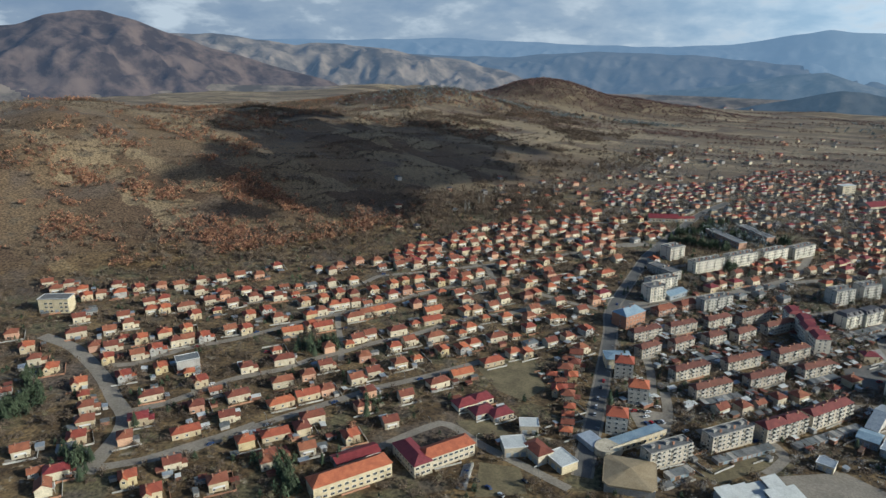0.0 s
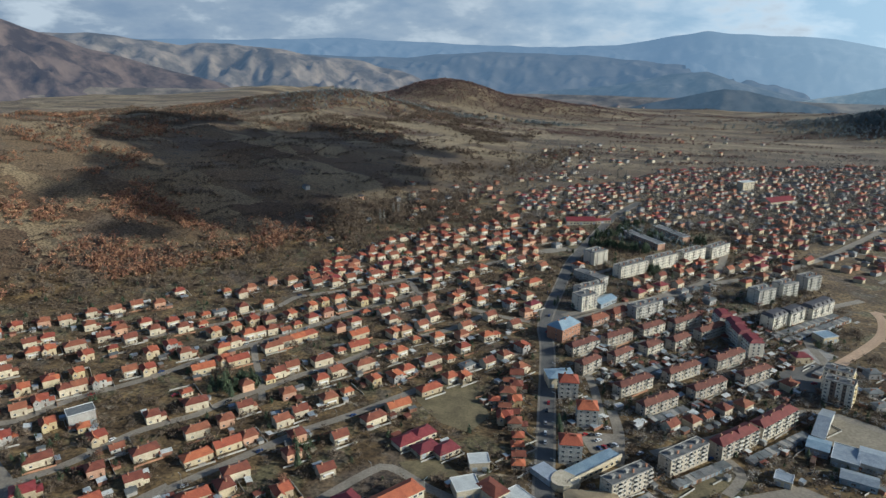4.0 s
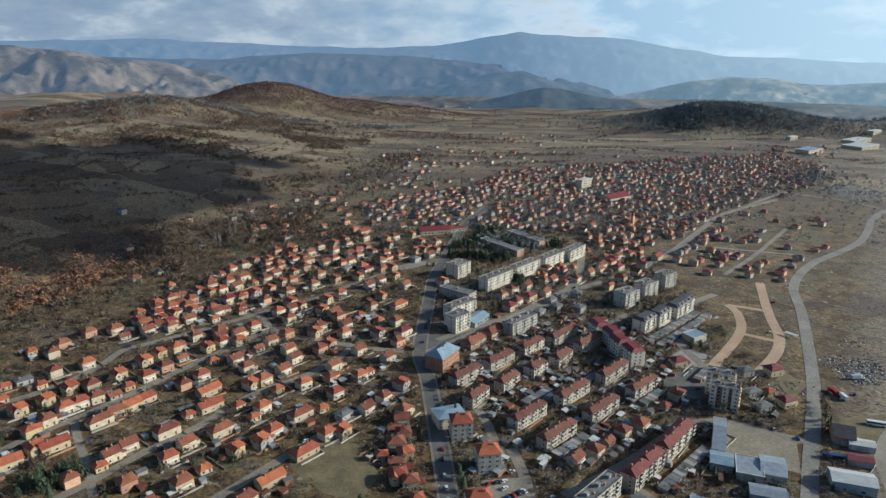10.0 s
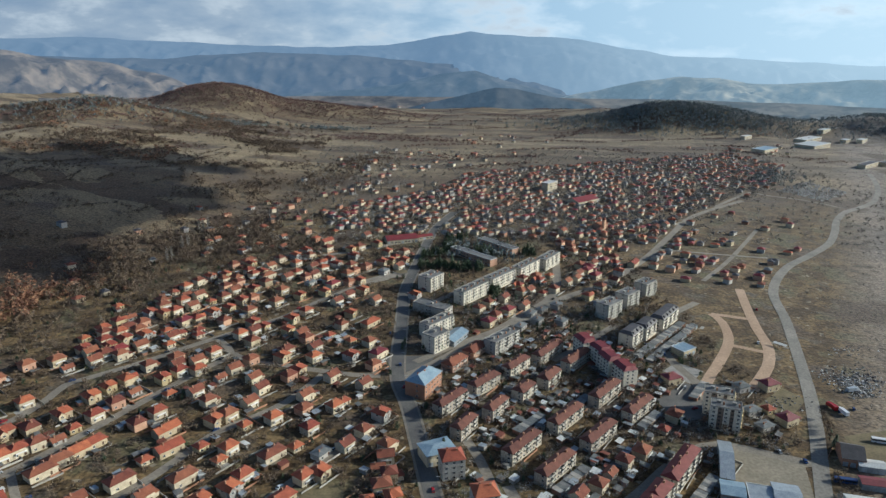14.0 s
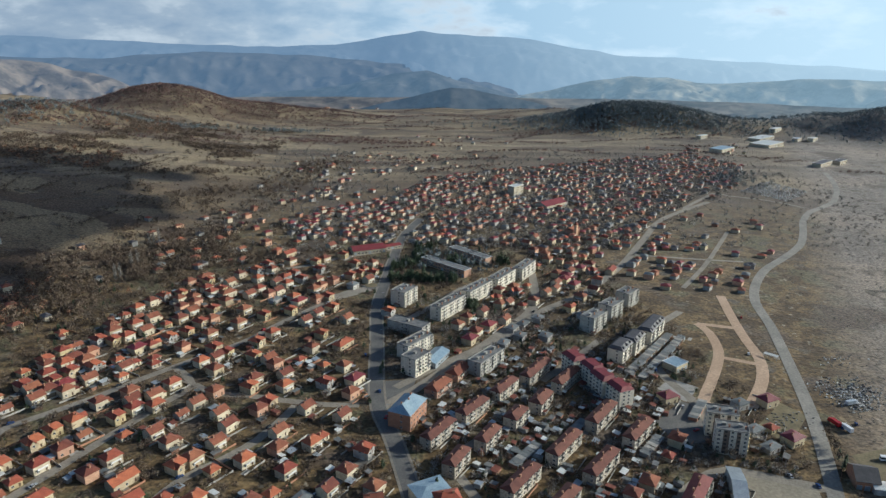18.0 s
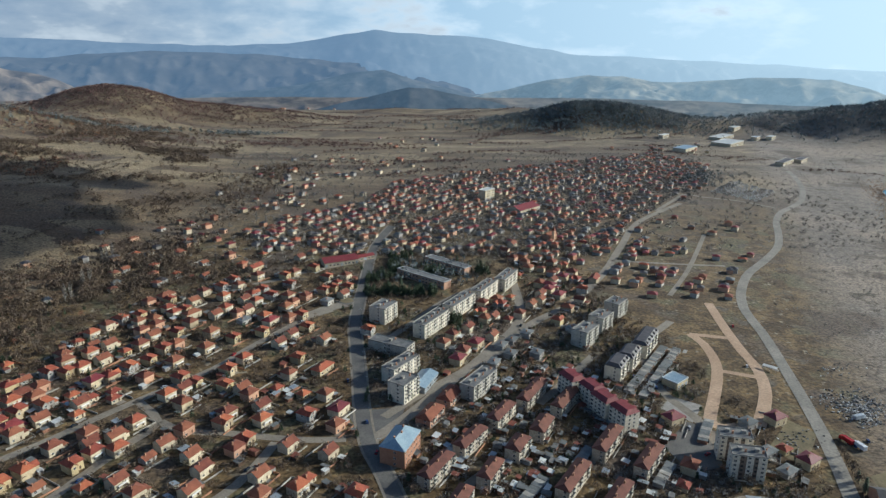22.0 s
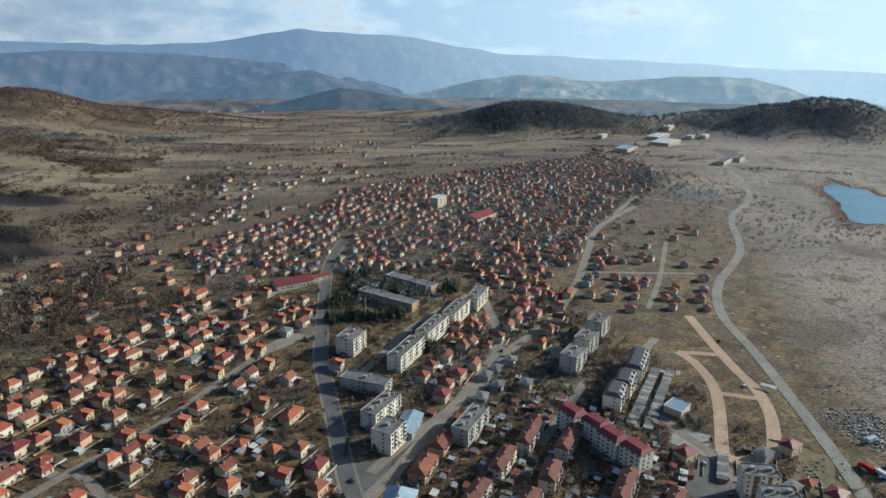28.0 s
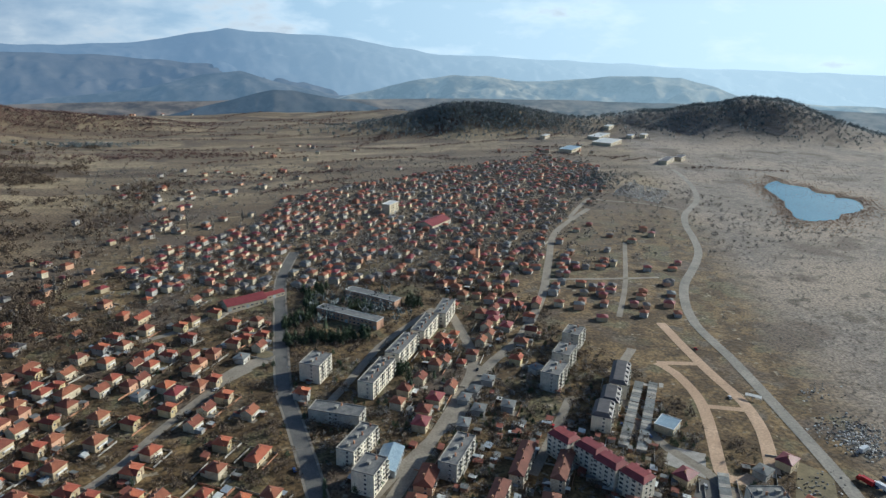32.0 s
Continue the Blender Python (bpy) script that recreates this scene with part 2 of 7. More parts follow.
# sheen on paving, grass and plants stands in for haze at low view angles
M = {
    "roof_orange": mat("roof_orange", (0.225, 0.055, 0.028), (0.335, 0.090, 0.043), 0.3, 4.0, 0.85, vary=0.30),
    "roof_brown": mat("roof_brown", (0.150, 0.048, 0.027), (0.235, 0.080, 0.043), 0.25, 4.0, 0.9, vary=0.28),
    "block_tile": mat("block_tile", (0.105, 0.041, 0.028), (0.165, 0.064, 0.043), 0.25, 3.0, 0.9, vary=0.15),
    "block_red": mat("block_red", (0.125, 0.029, 0.024), (0.185, 0.045, 0.036), 0.3, 3.0, 0.8, vary=0.12),
    "brown_panel": mat("brown_panel", (0.12, 0.088, 0.068), (0.175, 0.13, 0.10), 0.3, 2.0, 0.9),
    "roof_red": mat("roof_red", (0.15, 0.022, 0.024), (0.21, 0.036, 0.038), 0.4, 3.0, 0.6, vary=0.2),
    "roof_grey": mat("roof_grey", (0.105, 0.112, 0.112), (0.17, 0.175, 0.168), 0.5, 3.0, 0.8, vary=0.25),
    "roof_tar": mat("roof_tar", (0.10, 0.10, 0.10), (0.20, 0.195, 0.18), 0.3, 2.0, 0.9, vary=0.15),
    "roof_blue": mat("roof_blue", (0.22, 0.30, 0.36), (0.33, 0.41, 0.46), 0.2, 2.0, 0.4, 0.2),
    "roof_dark": mat("roof_dark", (0.055, 0.05, 0.05), (0.09, 0.08, 0.08), 0.3, 2.0, 0.6, vary=0.2),
    "roof_white": mat("roof_white", (0.46, 0.46, 0.43), (0.57, 0.57, 0.53), 0.2, 2.0, 0.5),
    "roof_tan": mat("roof_tan", (0.24, 0.18, 0.10), (0.32, 0.25, 0.15), 0.2, 2.0, 0.8),
    "render_white": mat("render_white", (0.43, 0.365, 0.255), (0.60, 0.525, 0.38), 0.35, 2.5, 0.9, vary=0.14),
    "render_cream": mat("render_cream", (0.40, 0.32, 0.20), (0.53, 0.44, 0.29), 0.3, 2.5, 0.9, vary=0.16),
    "render_yellow": mat("render_yellow", (0.44, 0.35, 0.19), (0.54, 0.44, 0.25), 0.3, 2.5, 0.9, vary=0.15),
    "render_grey": mat("render_grey", (0.30, 0.28, 0.25), (0.42, 0.40, 0.36), 0.3, 2.5, 0.9, vary=0.18),
    "render_peach": mat("render_peach", (0.46, 0.27, 0.17), (0.56, 0.35, 0.23), 0.3, 2.5, 0.9, vary=0.2),
    "block_cream": mat("block_cream", (0.37, 0.32, 0.245), (0.49, 0.43, 0.335), 0.25, 1.2, 0.9, vary=0.14, grime=0.35),
    "brick": mat("brick", (0.30, 0.15, 0.09), (0.38, 0.20, 0.12), 0.4, 5.0, 0.9, vary=0.15),
    "grass": mat("grass", (0.100, 0.080, 0.038), (0.185, 0.145, 0.072), 0.12, 0.8, 0.95, sheen=0.03),
    "white_panel": mat("white_panel", (0.54, 0.485, 0.385), (0.68, 0.62, 0.50), 0.3, 1.5, 0.9, vary=0.08),
    "panel": mat("panel", (0.37, 0.345, 0.295), (0.51, 0.475, 0.40), 0.3, 1.5, 0.9, vary=0.12),
    "glass": mat("glass", (0.02, 0.025, 0.03), (0.04, 0.045, 0.05), 0.5, 2.0, 0.08),
    "white_frame": mat("white_frame", (0.60, 0.59, 0.56), (0.70, 0.69, 0.66), 0.5, 4.0, 0.6),
    "dark_wood": mat("dark_wood", (0.07, 0.04, 0.025), (0.12, 0.07, 0.04), 1.0, 6.0, 0.7),
    "concrete": mat("concrete", (0.24, 0.22, 0.19), (0.36, 0.34, 0.30), 0.3, 2.0, 0.9, vary=0.12),
    "asphalt": mat("asphalt", (0.085, 0.08, 0.075), (0.14, 0.13, 0.115), 0.08, 1.2, 0.9),
    "old_road": mat("old_road", (0.17, 0.155, 0.13), (0.26, 0.235, 0.195), 0.05, 0.6, 0.95, sheen=0.05),
    "lane": mat("lane", (0.175, 0.148, 0.112), (0.255, 0.22, 0.17), 0.06, 0.8, 0.95, sheen=0.05),
    "dirt": mat("dirt", (0.35, 0.232, 0.142), (0.46, 0.318, 0.205), 0.05, 0.7, 0.95, sheen=0.05),
    "yard": mat("yard", (0.180, 0.152, 0.106), (0.255, 0.218, 0.155), 0.05, 0.5, 0.95, sheen=0.05),
    "bark": mat("bark", (0.06, 0.045, 0.033), (0.11, 0.085, 0.06), 1.0, 6.0, 0.95),
    "twigs": mat("twigs", (0.088, 0.063, 0.042), (0.160, 0.113, 0.073), 0.05, 0.7, 0.95, vary=0.4, island=True, sheen=0.06),
    # bare grey twigs, toned paler for the haze on the east side
    "grey_twigs": mat("grey_twigs", (0.17, 0.152, 0.130), (0.28, 0.25, 0.21), 0.05, 0.7, 0.95, vary=0.4, island=True, sheen=0.14),
    "rust_leaves": mat("rust_leaves", (0.19, 0.092, 0.052), (0.31, 0.155, 0.085), 0.03, 0.6, 0.95, vary=0.45, island=True, sheen=0.06),
    "far_oak": mat("far_oak", (0.115, 0.068, 0.056), (0.185, 0.108, 0.085), 0.02, 0.3, 0.95, vary=0.35, island=True, sheen=0.15),
    # haze over the far pines painted as blue-grey tone and full sheen
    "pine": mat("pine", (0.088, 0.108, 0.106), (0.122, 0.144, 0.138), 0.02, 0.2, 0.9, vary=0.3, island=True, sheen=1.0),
    "conifer": mat("conifer", (0.036, 0.054, 0.026), (0.074, 0.095, 0.046), 0.1, 1.0, 0.9, vary=0.4, island=True, sheen=0.06),
    "dry_shrub": mat("dry_shrub", (0.15, 0.125, 0.07), (0.24, 0.20, 0.115), 0.05, 0.7, 0.95, vary=0.4, island=True, sheen=0.06),
    "reed": mat("reed", (0.40, 0.275, 0.175), (0.50, 0.36, 0.24), 0.03, 0.5, 0.95, vary=0.2, island=True, sheen=0.05),
    "tyre": mat("tyre", (0.015, 0.015, 0.015), (0.03, 0.03, 0.03), 2.0, 10.0, 0.9),
    "metal_sheet": mat("metal_sheet", (0.30, 0.33, 0.36), (0.42, 0.45, 0.47), 0.3, 2.0, 0.45, 0.3, vary=0.2),
    "stone": mat("stone", (0.38, 0.37, 0.35), (0.55, 0.54, 0.51), 0.5, 2.0, 0.8, vary=0.3, island=True),
}
for key, low, high in (("white", (0.65, 0.65, 0.65), (0.72, 0.72, 0.72)), ("silver", (0.35, 0.36, 0.37), (0.42, 0.43, 0.44)),
                       ("red", (0.32, 0.02, 0.02), (0.38, 0.03, 0.03)), ("blue", (0.03, 0.06, 0.16), (0.05, 0.08, 0.2)), ("black", (0.02, 0.02, 0.022), (0.03, 0.03, 0.035))):
    M["car_" + key] = mat("car_" + key, low, high, 1.0, 5.0, 0.25)


def ground_material():
    m = bpy.data.materials.new("dry_ground")
    m.use_nodes = True
    n, l = m.node_tree.nodes, m.node_tree.links
    b = n["Principled BSDF"]
    b.inputs["Roughness"].default_value = 0.97
    b.inputs["Specular IOR Level"].default_value = 0.15
    # sheen pales the ground at low angles, in place of haze
    b.inputs["Sheen Roughness"].default_value = 0.45
    geo = n.new("ShaderNodeNewGeometry")

    def noise_at(scale, detail, stretch=(1, 1, 1), turn=0.0):
        mp = n.new("ShaderNodeMapping")
        mp.inputs["Scale"].default_value, mp.inputs["Rotation"].default_value = stretch, (0, 0, turn)
        tex = n.new("ShaderNodeTexNoise")
        tex.inputs["Scale"].default_value, tex.inputs["Detail"].default_value = scale, detail
        l.new(geo.outputs["Position"], mp.inputs["Vector"])
        l.new(mp.outputs["Vector"], tex.inputs["Vector"])
        return tex.outputs["Fac"]

    def ranged(v, a, c):
        r = n.new("ShaderNodeMapRange")
        r.inputs["From Min"].default_value, r.inputs["From Max"].default_value = a, c
        l.new(v, r.inputs["Value"])
        return r.outputs["Result"]

    def mixed_by(f, a, c):
        x = n.new("ShaderNodeMix")
        x.data_type = "RGBA"
        l.new(f, x.inputs["Factor"])
        for key, v in (("A", a), ("B", c)):
            if isinstance(v, tuple):
                x.inputs[key].default_value = (*v, 1)
            else:
                l.new(v, x.inputs[key])
        return x.outputs["Result"]

    # straw grass and bare scrub, in wide patches
    tone = mixed_by(ranged(noise_at(0.006, 5.0), 0.38, 0.60), (0.066, 0.042, 0.026), (0.158, 0.108, 0.060))
    # strips of fields, far out
    strips = mixed_by(ranged(noise_at(0.012, 2.0, (0.25, 1.6, 1), 0.5), 0.42, 0.62), (0.110, 0.082, 0.055), (0.270, 0.212, 0.135))
    part = n.new("ShaderNodeSeparateXYZ")
    l.new(geo.outputs["Position"], part.inputs["Vector"])
    tone = mixed_by(ranged(part.outputs["Y"], 950.0, 1350.0), tone, strips)
    # parcels of stubble, pasture and plough, with wandering edges
    wander = n.new("ShaderNodeTexNoise")
    wander.inputs["Scale"].default_value, wander.inputs["Detail"].default_value = 0.02, 4.0
    l.new(geo.outputs["Position"], wander.inputs["Vector"])
    shift = n.new("ShaderNodeVectorMath")
    shift.operation = "MULTIPLY_ADD"
    shift.inputs[1].default_value = (70.0, 70.0, 0.0)
    l.new(wander.outputs["Color"], shift.inputs[0])
    l.new(geo.outputs["Position"], shift.inputs[2])
    lie = n.new("ShaderNodeMapping")
    lie.inputs["Scale"].default_value, lie.inputs["Rotation"].default_value = (0.55, 1.5, 0.0), (0, 0, 0.35)
    l.new(shift.outputs["Vector"], lie.inputs["Vector"])
    cells = n.new("ShaderNodeTexVoronoi")
    cells.inputs["Scale"].default_value = 0.011
    l.new(lie.outputs["Vector"], cells.inputs["Vector"])
    pick = n.new("ShaderNodeSeparateColor")
    l.new(cells.outputs["Color"], pick.inputs["Color"])
    parcel = mixed_by(ranged(pick.outputs["Red"], 0.28, 0.36), (0.060, 0.039, 0.028), (0.125, 0.088, 0.053))
    parcel = mixed_by(ranged(pick.outputs["Red"], 0.62, 0.70), parcel, (0.240, 0.186, 0.112))
    share = n.new("ShaderNodeMath")
    share.operation = "MULTIPLY"
    share.inputs[1].default_value = 0.6
    l.new(ranged(noise_at(0.004, 3.0), 0.36, 0.52), share.inputs[0])
    tone = mixed_by(share.outputs["Value"], tone, parcel)
    # dark garden soil and leaf litter in the town, east of the hill's foot
    slope = n.new("ShaderNodeMath")
    slope.operation = "MULTIPLY_ADD"
    slope.inputs[1].default_value = -0.634
    l.new(part.outputs["Y"], slope.inputs[0])
    l.new(part.outputs["X"], slope.inputs[2])
    soil = mixed_by(ranged(noise_at(0.06, 6.0), 0.42, 0.60), (0.070, 0.044, 0.019), (0.165, 0.110, 0.048))
    soil = mixed_by(ranged(noise_at(0.03, 4.0), 0.55, 0.62), soil, (0.112, 0.094, 0.047))
    soil = mixed_by(ranged(noise_at(0.15, 5.0), 0.63, 0.69), soil, (0.23, 0.190, 0.130))
    soft = n.new("ShaderNodeMath")
    soft.operation = "MULTIPLY"
    l.new(ranged(slope.outputs["Value"], -900.0, -830.0), soft.inputs[0])
    l.new(ranged(part.outputs["Y"], 1250.0, 950.0), soft.inputs[1])
    tone = mixed_by(soft.outputs["Value"], tone, soil)
    # reed grass on the plain east of the bypass, paled for the haze there
    east = n.new("ShaderNodeMath")
    east.operation = "MULTIPLY_ADD"
    east.inputs[1].default_value = -0.62
    l.new(part.outputs["Y"], east.inputs[0])
    l.new(part.outputs["X"], east.inputs[2])
    reeds = mixed_by(ranged(noise_at(0.07, 8.0), 0.38, 0.62), (0.150, 0.124, 0.102), (0.215, 0.180, 0.145))
    reeds = mixed_by(ranged(noise_at(0.006, 5.0), 0.44, 0.62), reeds, (0.255, 0.205, 0.155))
    tone = mixed_by(ranged(east.outputs["Value"], -120.0, -60.0), tone, reeds)
    # haze put in as sheen, stronger on the hazier east side
    haze_sheen = n.new("ShaderNodeMapRange")
    haze_sheen.inputs["From Min"].default_value, haze_sheen.inputs["From Max"].default_value = -900.0, -120.0
    haze_sheen.inputs["To Min"].default_value, haze_sheen.inputs["To Max"].default_value = 0.040, 0.105
    l.new(east.outputs["Value"], haze_sheen.inputs["Value"])
    l.new(haze_sheen.outputs["Result"], b.inputs["Sheen Weight"])
    # thickets
    tone = mixed_by(ranged(noise_at(0.011, 6.0), 0.56, 0.64), tone, (0.105, 0.078, 0.056))
    tone = mixed_by(ranged(noise_at(0.05, 6.0), 0.58, 0.68), tone, (0.10, 0.080, 0.055))
    # grain
    grain = mixed_by(ranged(noise_at(0.45, 9.0), 0.36, 0.64), (0.50, 0.50, 0.50), (1.42, 1.42, 1.40))
    x = n.new("ShaderNodeMix")
    x.data_type, x.blend_type = "RGBA", "MULTIPLY"
    x.inputs["Factor"].default_value = 1.0
    l.new(tone, x.inputs["A"])
    l.new(grain, x.inputs["B"])
    l.new(x.outputs["Result"], b.inputs["Base Color"])
    bp = n.new("ShaderNodeBump")
    bp.inputs["Strength"].default_value, bp.inputs["Distance"].default_value = 0.5, 1.4
    l.new(noise_at(0.2, 8.0), bp.inputs["Height"])
    l.new(bp.outputs["Normal"], b.inputs["Normal"])
    return m


# ---- lie of the land ----
TABLE = np.random.RandomState(5).rand(257, 257)


def rough(x, y, size, seed=0):
    """Smooth value noise from -1 to 1 with lumps of about that size."""
    u, v = np.asarray(x, float) / size + 31.7 * seed + 900, np.asarray(y, float) / size + 17.3 * seed + 900
    i, j = np.floor(u).astype(int), np.floor(v).astype(int)
    a, c = u - i, v - j
    a, c = a * a * (3 - 2 * a), c * c * (3 - 2 * c)
    i, j = i % 256, j % 256
    t = TABLE[i, j] * (1 - a) * (1 - c) + TABLE[i + 1, j] * a * (1 - c) + TABLE[i, j + 1] * (1 - a) * c + TABLE[i + 1, j + 1] * a * c
    return 2 * t - 1


def ease(a, b, x):
    t = np.clip((np.asarray(x, float) - a) / (b - a), 0, 1)
    return t * t * (3 - 2 * t)


FOOT_Y = [-460, 345, 495, 632, 748, 862, 1150, 1380, 1840, 2760]
FOOT_X = [-1035, -644, -506, -397, -339, -316, -247, -218, -195, -345]
# hills: centre x, y, height, half-width along and across, turn in degrees
HILLS = [(-559, 2116, 56, 150, 125, 0), (-310, 2185, 36, 250, 100, 10), (-748, 1702, 40, 185, 100, 20), (345, 2860, 40, 230, 130, 0),
         (700, 2010, 66, 260, 95, -14), (1405, 1775, 96, 290, 135, -32), (-1500, 2900, 18, 400, 200, 20)]


def hill_share(x, y):
    return np.interp(y, FOOT_Y, FOOT_X) - x


def gz(x, y):
    """Height of the ground."""
    x, y = np.asarray(x, float), np.asarray(y, float)
    z = -0.025 * np.clip(x, -800, 2400) - 2.76
    p = hill_share(x, y)
    top = np.interp(y, [0, 575, 920, 1265, 1725, 2300, 3000], [116, 112, 84, 48, 41, 30, 16])
    top = top * (1 - 0.6 * ease(620, 1500, p))
    up = 0.55 * np.clip(p / 495, 0, 1) + 0.45 * ease(0, 495, p)
    z = z + top * up * (1 + 0.16 * rough(x, y, 120, 1) + 0.07 * rough(x, y, 45, 2))
    for cx, cy, h, a, c, turn in HILLS:
        s, k = math.sin(radians(turn)), math.cos(radians(turn))
        u, v = (x - cx) * k + (y - cy) * s, (y - cy) * k - (x - cx) * s
        r = (u / a) ** 2 + (v / c) ** 2
        z = z + h * np.exp(-r) * (1 + 0.18 * rough(x, y, 90, 3))
    far = ease(1320, 2180, np.hypot(x, y - 230))
    z = z + far * (7 * rough(x, y, 260, 4) + 2.5 * rough(x, y, 90, 5))
    away = np.hypot(x, y - 230)
    z = z - (14 * ease(1250, 1700, away) + 22 * ease(1750, 2500, away)) * (1 - ease(350, 850, x)) - 20 * ease(2500, 3300, away)
    z = z - 62 * ease(2050, 3000, away) * ease(350, 1300, x)
    z = z - 110 * ease(2450, 2800, away) * ease(-1500, -1000, x)
    lake = 1 - ease(155, 265, np.hypot((x - 819), (y - 1092)))
    return z * (1 - lake) + lake * -23.7


def steps(stops):
    out = []
    for a, b, s in stops:
        out += list(np.arange(a, b, s))
    return np.array(out + [stops[-1][1]])


class MB:
    """Collects vertices and faces for one mesh."""

    def __init__(self):
        self.v, self.f, self.m = [], [], []

    def face(self, pts, m=0):
        k = len(self.v)
        self.v += [tuple(p) for p in pts]
        self.f.append(tuple(range(k, k + len(pts))))
        self.m.append(m)
        return self

    def box(self, x0, x1, y0, y1, z0, z1, m=0):
        k = len(self.v)
        self.v += [(x0, y0, z0), (x1, y0, z0), (x1, y1, z0), (x0, y1, z0), (x0, y0, z1), (x1, y0, z1), (x1, y1, z1), (x0, y1, z1)]
        for q in ((3, 2, 1, 0), (4, 5, 6, 7), (0, 1, 5, 4), (1, 2, 6, 5), (2, 3, 7, 6), (3, 0, 4, 7)):
            self.f.append(tuple(k + i for i in q))
            self.m.append(m)
        return self

    def hull(self, low, high, m=0):
        """A block between two outlines of as many points, walked the same way."""
        k, c = len(self.v), len(low)
        self.v += [tuple(p) for p in low] + [tuple(p) for p in high]
        for i in range(c):
            j = (i + 1) % c
            self.f.append((k + i, k + j, k + c + j, k + c + i))
            self.m.append(m)
        self.f += [tuple(k + i for i in reversed(range(c))), tuple(k + c + i for i in range(c))]
        self.m += [m, m]
        return self

    def hip(self, w, d, z, h, over, ridge, thick=0.22, m=0, cx=0.0, cy=0.0):
        """A hipped roof over a plan w by d; ridge is the ridge's length (0: a pyramid)."""
        a, b = w / 2 + over, d / 2 + over
        k = len(self.v)
        r = ridge / 2
        ring = [(-a, -b), (a, -b), (a, b), (-a, b)]
        self.v += [(cx + x, cy + y, z - thick) for x, y in ring] + [(cx + x, cy + y, z) for x, y in ring] + [(cx - r, cy, z + h), (cx + r, cy, z + h)]
        for q in ((3, 2, 1, 0), (0, 1, 5, 4), (1, 2, 6, 5), (2, 3, 7, 6), (3, 0, 4, 7), (4, 5, 9, 8), (6, 7, 8, 9), (5, 6, 9), (7, 4, 8)):
            self.f.append(tuple(k + i for i in q))
            self.m.append(m)
        return self

    def gable(self, w, d, z, h, over, thick=0.22, m=0, cx=0.0, cy=0.0):
        """A saddle roof with its ridge along x."""
        a, b = w / 2 + over, d / 2 + over
        for s in (-1, 1):
            low = [(cx - a, cy + s * b, z - h * over / (d / 2)), (cx + a, cy + s * b, z - h * over / (d / 2)), (cx + a, cy, z + h), (cx - a, cy, z + h)]
            if s > 0:
                low = [low[1], low[0], low[3], low[2]]
            self.hull([(x, y, q - thick) for x, y, q in low], low, m)
        return self

    def mesh(self, name, *mats):
        me = bpy.data.meshes.new(name)
        me.from_pydata(self.v, [], self.f)
        for m in mats:
            me.materials.append(m)
        if len(mats) > 1:
            me.polygons.foreach_set("material_index", self.m)
        me.update()
        return me


def thing(name, x, y, turn=0.0, label="", category="", group="", kind="", z=None):
    ob = new(name)
    ob.matrix_basis = pose(x, y, float(gz(x, y)) if z is None else z, 0, 0, turn)
    return tagged(ob, label, category, group, kind)


def part(name, me, parent, at=None, label=""):
    ob = new(name, me)
    ob.parent = parent
    if at is not None:
        ob.matrix_basis = at
    return tagged(ob, label)


def solid(name, me, label="", category="", group="", kind=""):
    return tagged(new(name, me), label, category, group, kind)


def big_mesh(name, verts, tris, *mats, index=None):
    me = bpy.data.meshes.new(name)
    verts, tris = np.ascontiguousarray(verts, np.float32), np.ascontiguousarray(tris, np.int32)
    me.vertices.add(len(verts))
    me.vertices.foreach_set("co", verts.ravel())
    n, k = tris.shape
    me.loops.add(n * k)
    me.loops.foreach_set("vertex_index", tris.ravel())
    me.polygons.add(n)
    me.polygons.foreach_set("loop_start", np.arange(n, dtype=np.int32) * k)
    for m in mats:
        me.materials.append(m)
    if index is not None:
        me.polygons.foreach_set("material_index", np.ascontiguousarray(index, np.int32))
    me.polygons.foreach_set("use_smooth", np.zeros(n, bool))
    me.update(calc_edges=True)
    return me


# ---- ground sheet ----
gx = steps([(-4900, -2400, 170), (-2400, -1200, 60), (-1200, -760, 20), (-760, 480, 14), (480, 1000, 24), (1000, 2400, 60), (2400, 4900, 170)])
gy = steps([(-4900, -600, 300), (-600, 0, 60), (0, 1400, 14), (1400, 2200, 25), (2200, 3400, 60), (3400, 4900, 130)])
gxx, gyy = np.meshgrid(gx, gy)
cells = np.arange(len(gx) * len(gy)).reshape(len(gy), len(gx))
quads = np.stack([cells[:-1, :-1], cells[:-1, 1:], cells[1:, 1:], cells[1:, :-1]], -1).reshape(-1, 4)
sheet = big_mesh("ground", np.stack([gxx, gyy, gz(gxx, gyy)], -1).reshape(-1, 3), quads, ground_material())
sheet.polygons.foreach_set("use_smooth", np.ones(len(quads), bool))
solid("ground", sheet, "dry straw grass and brown winter soil", "ground", kind="structure")


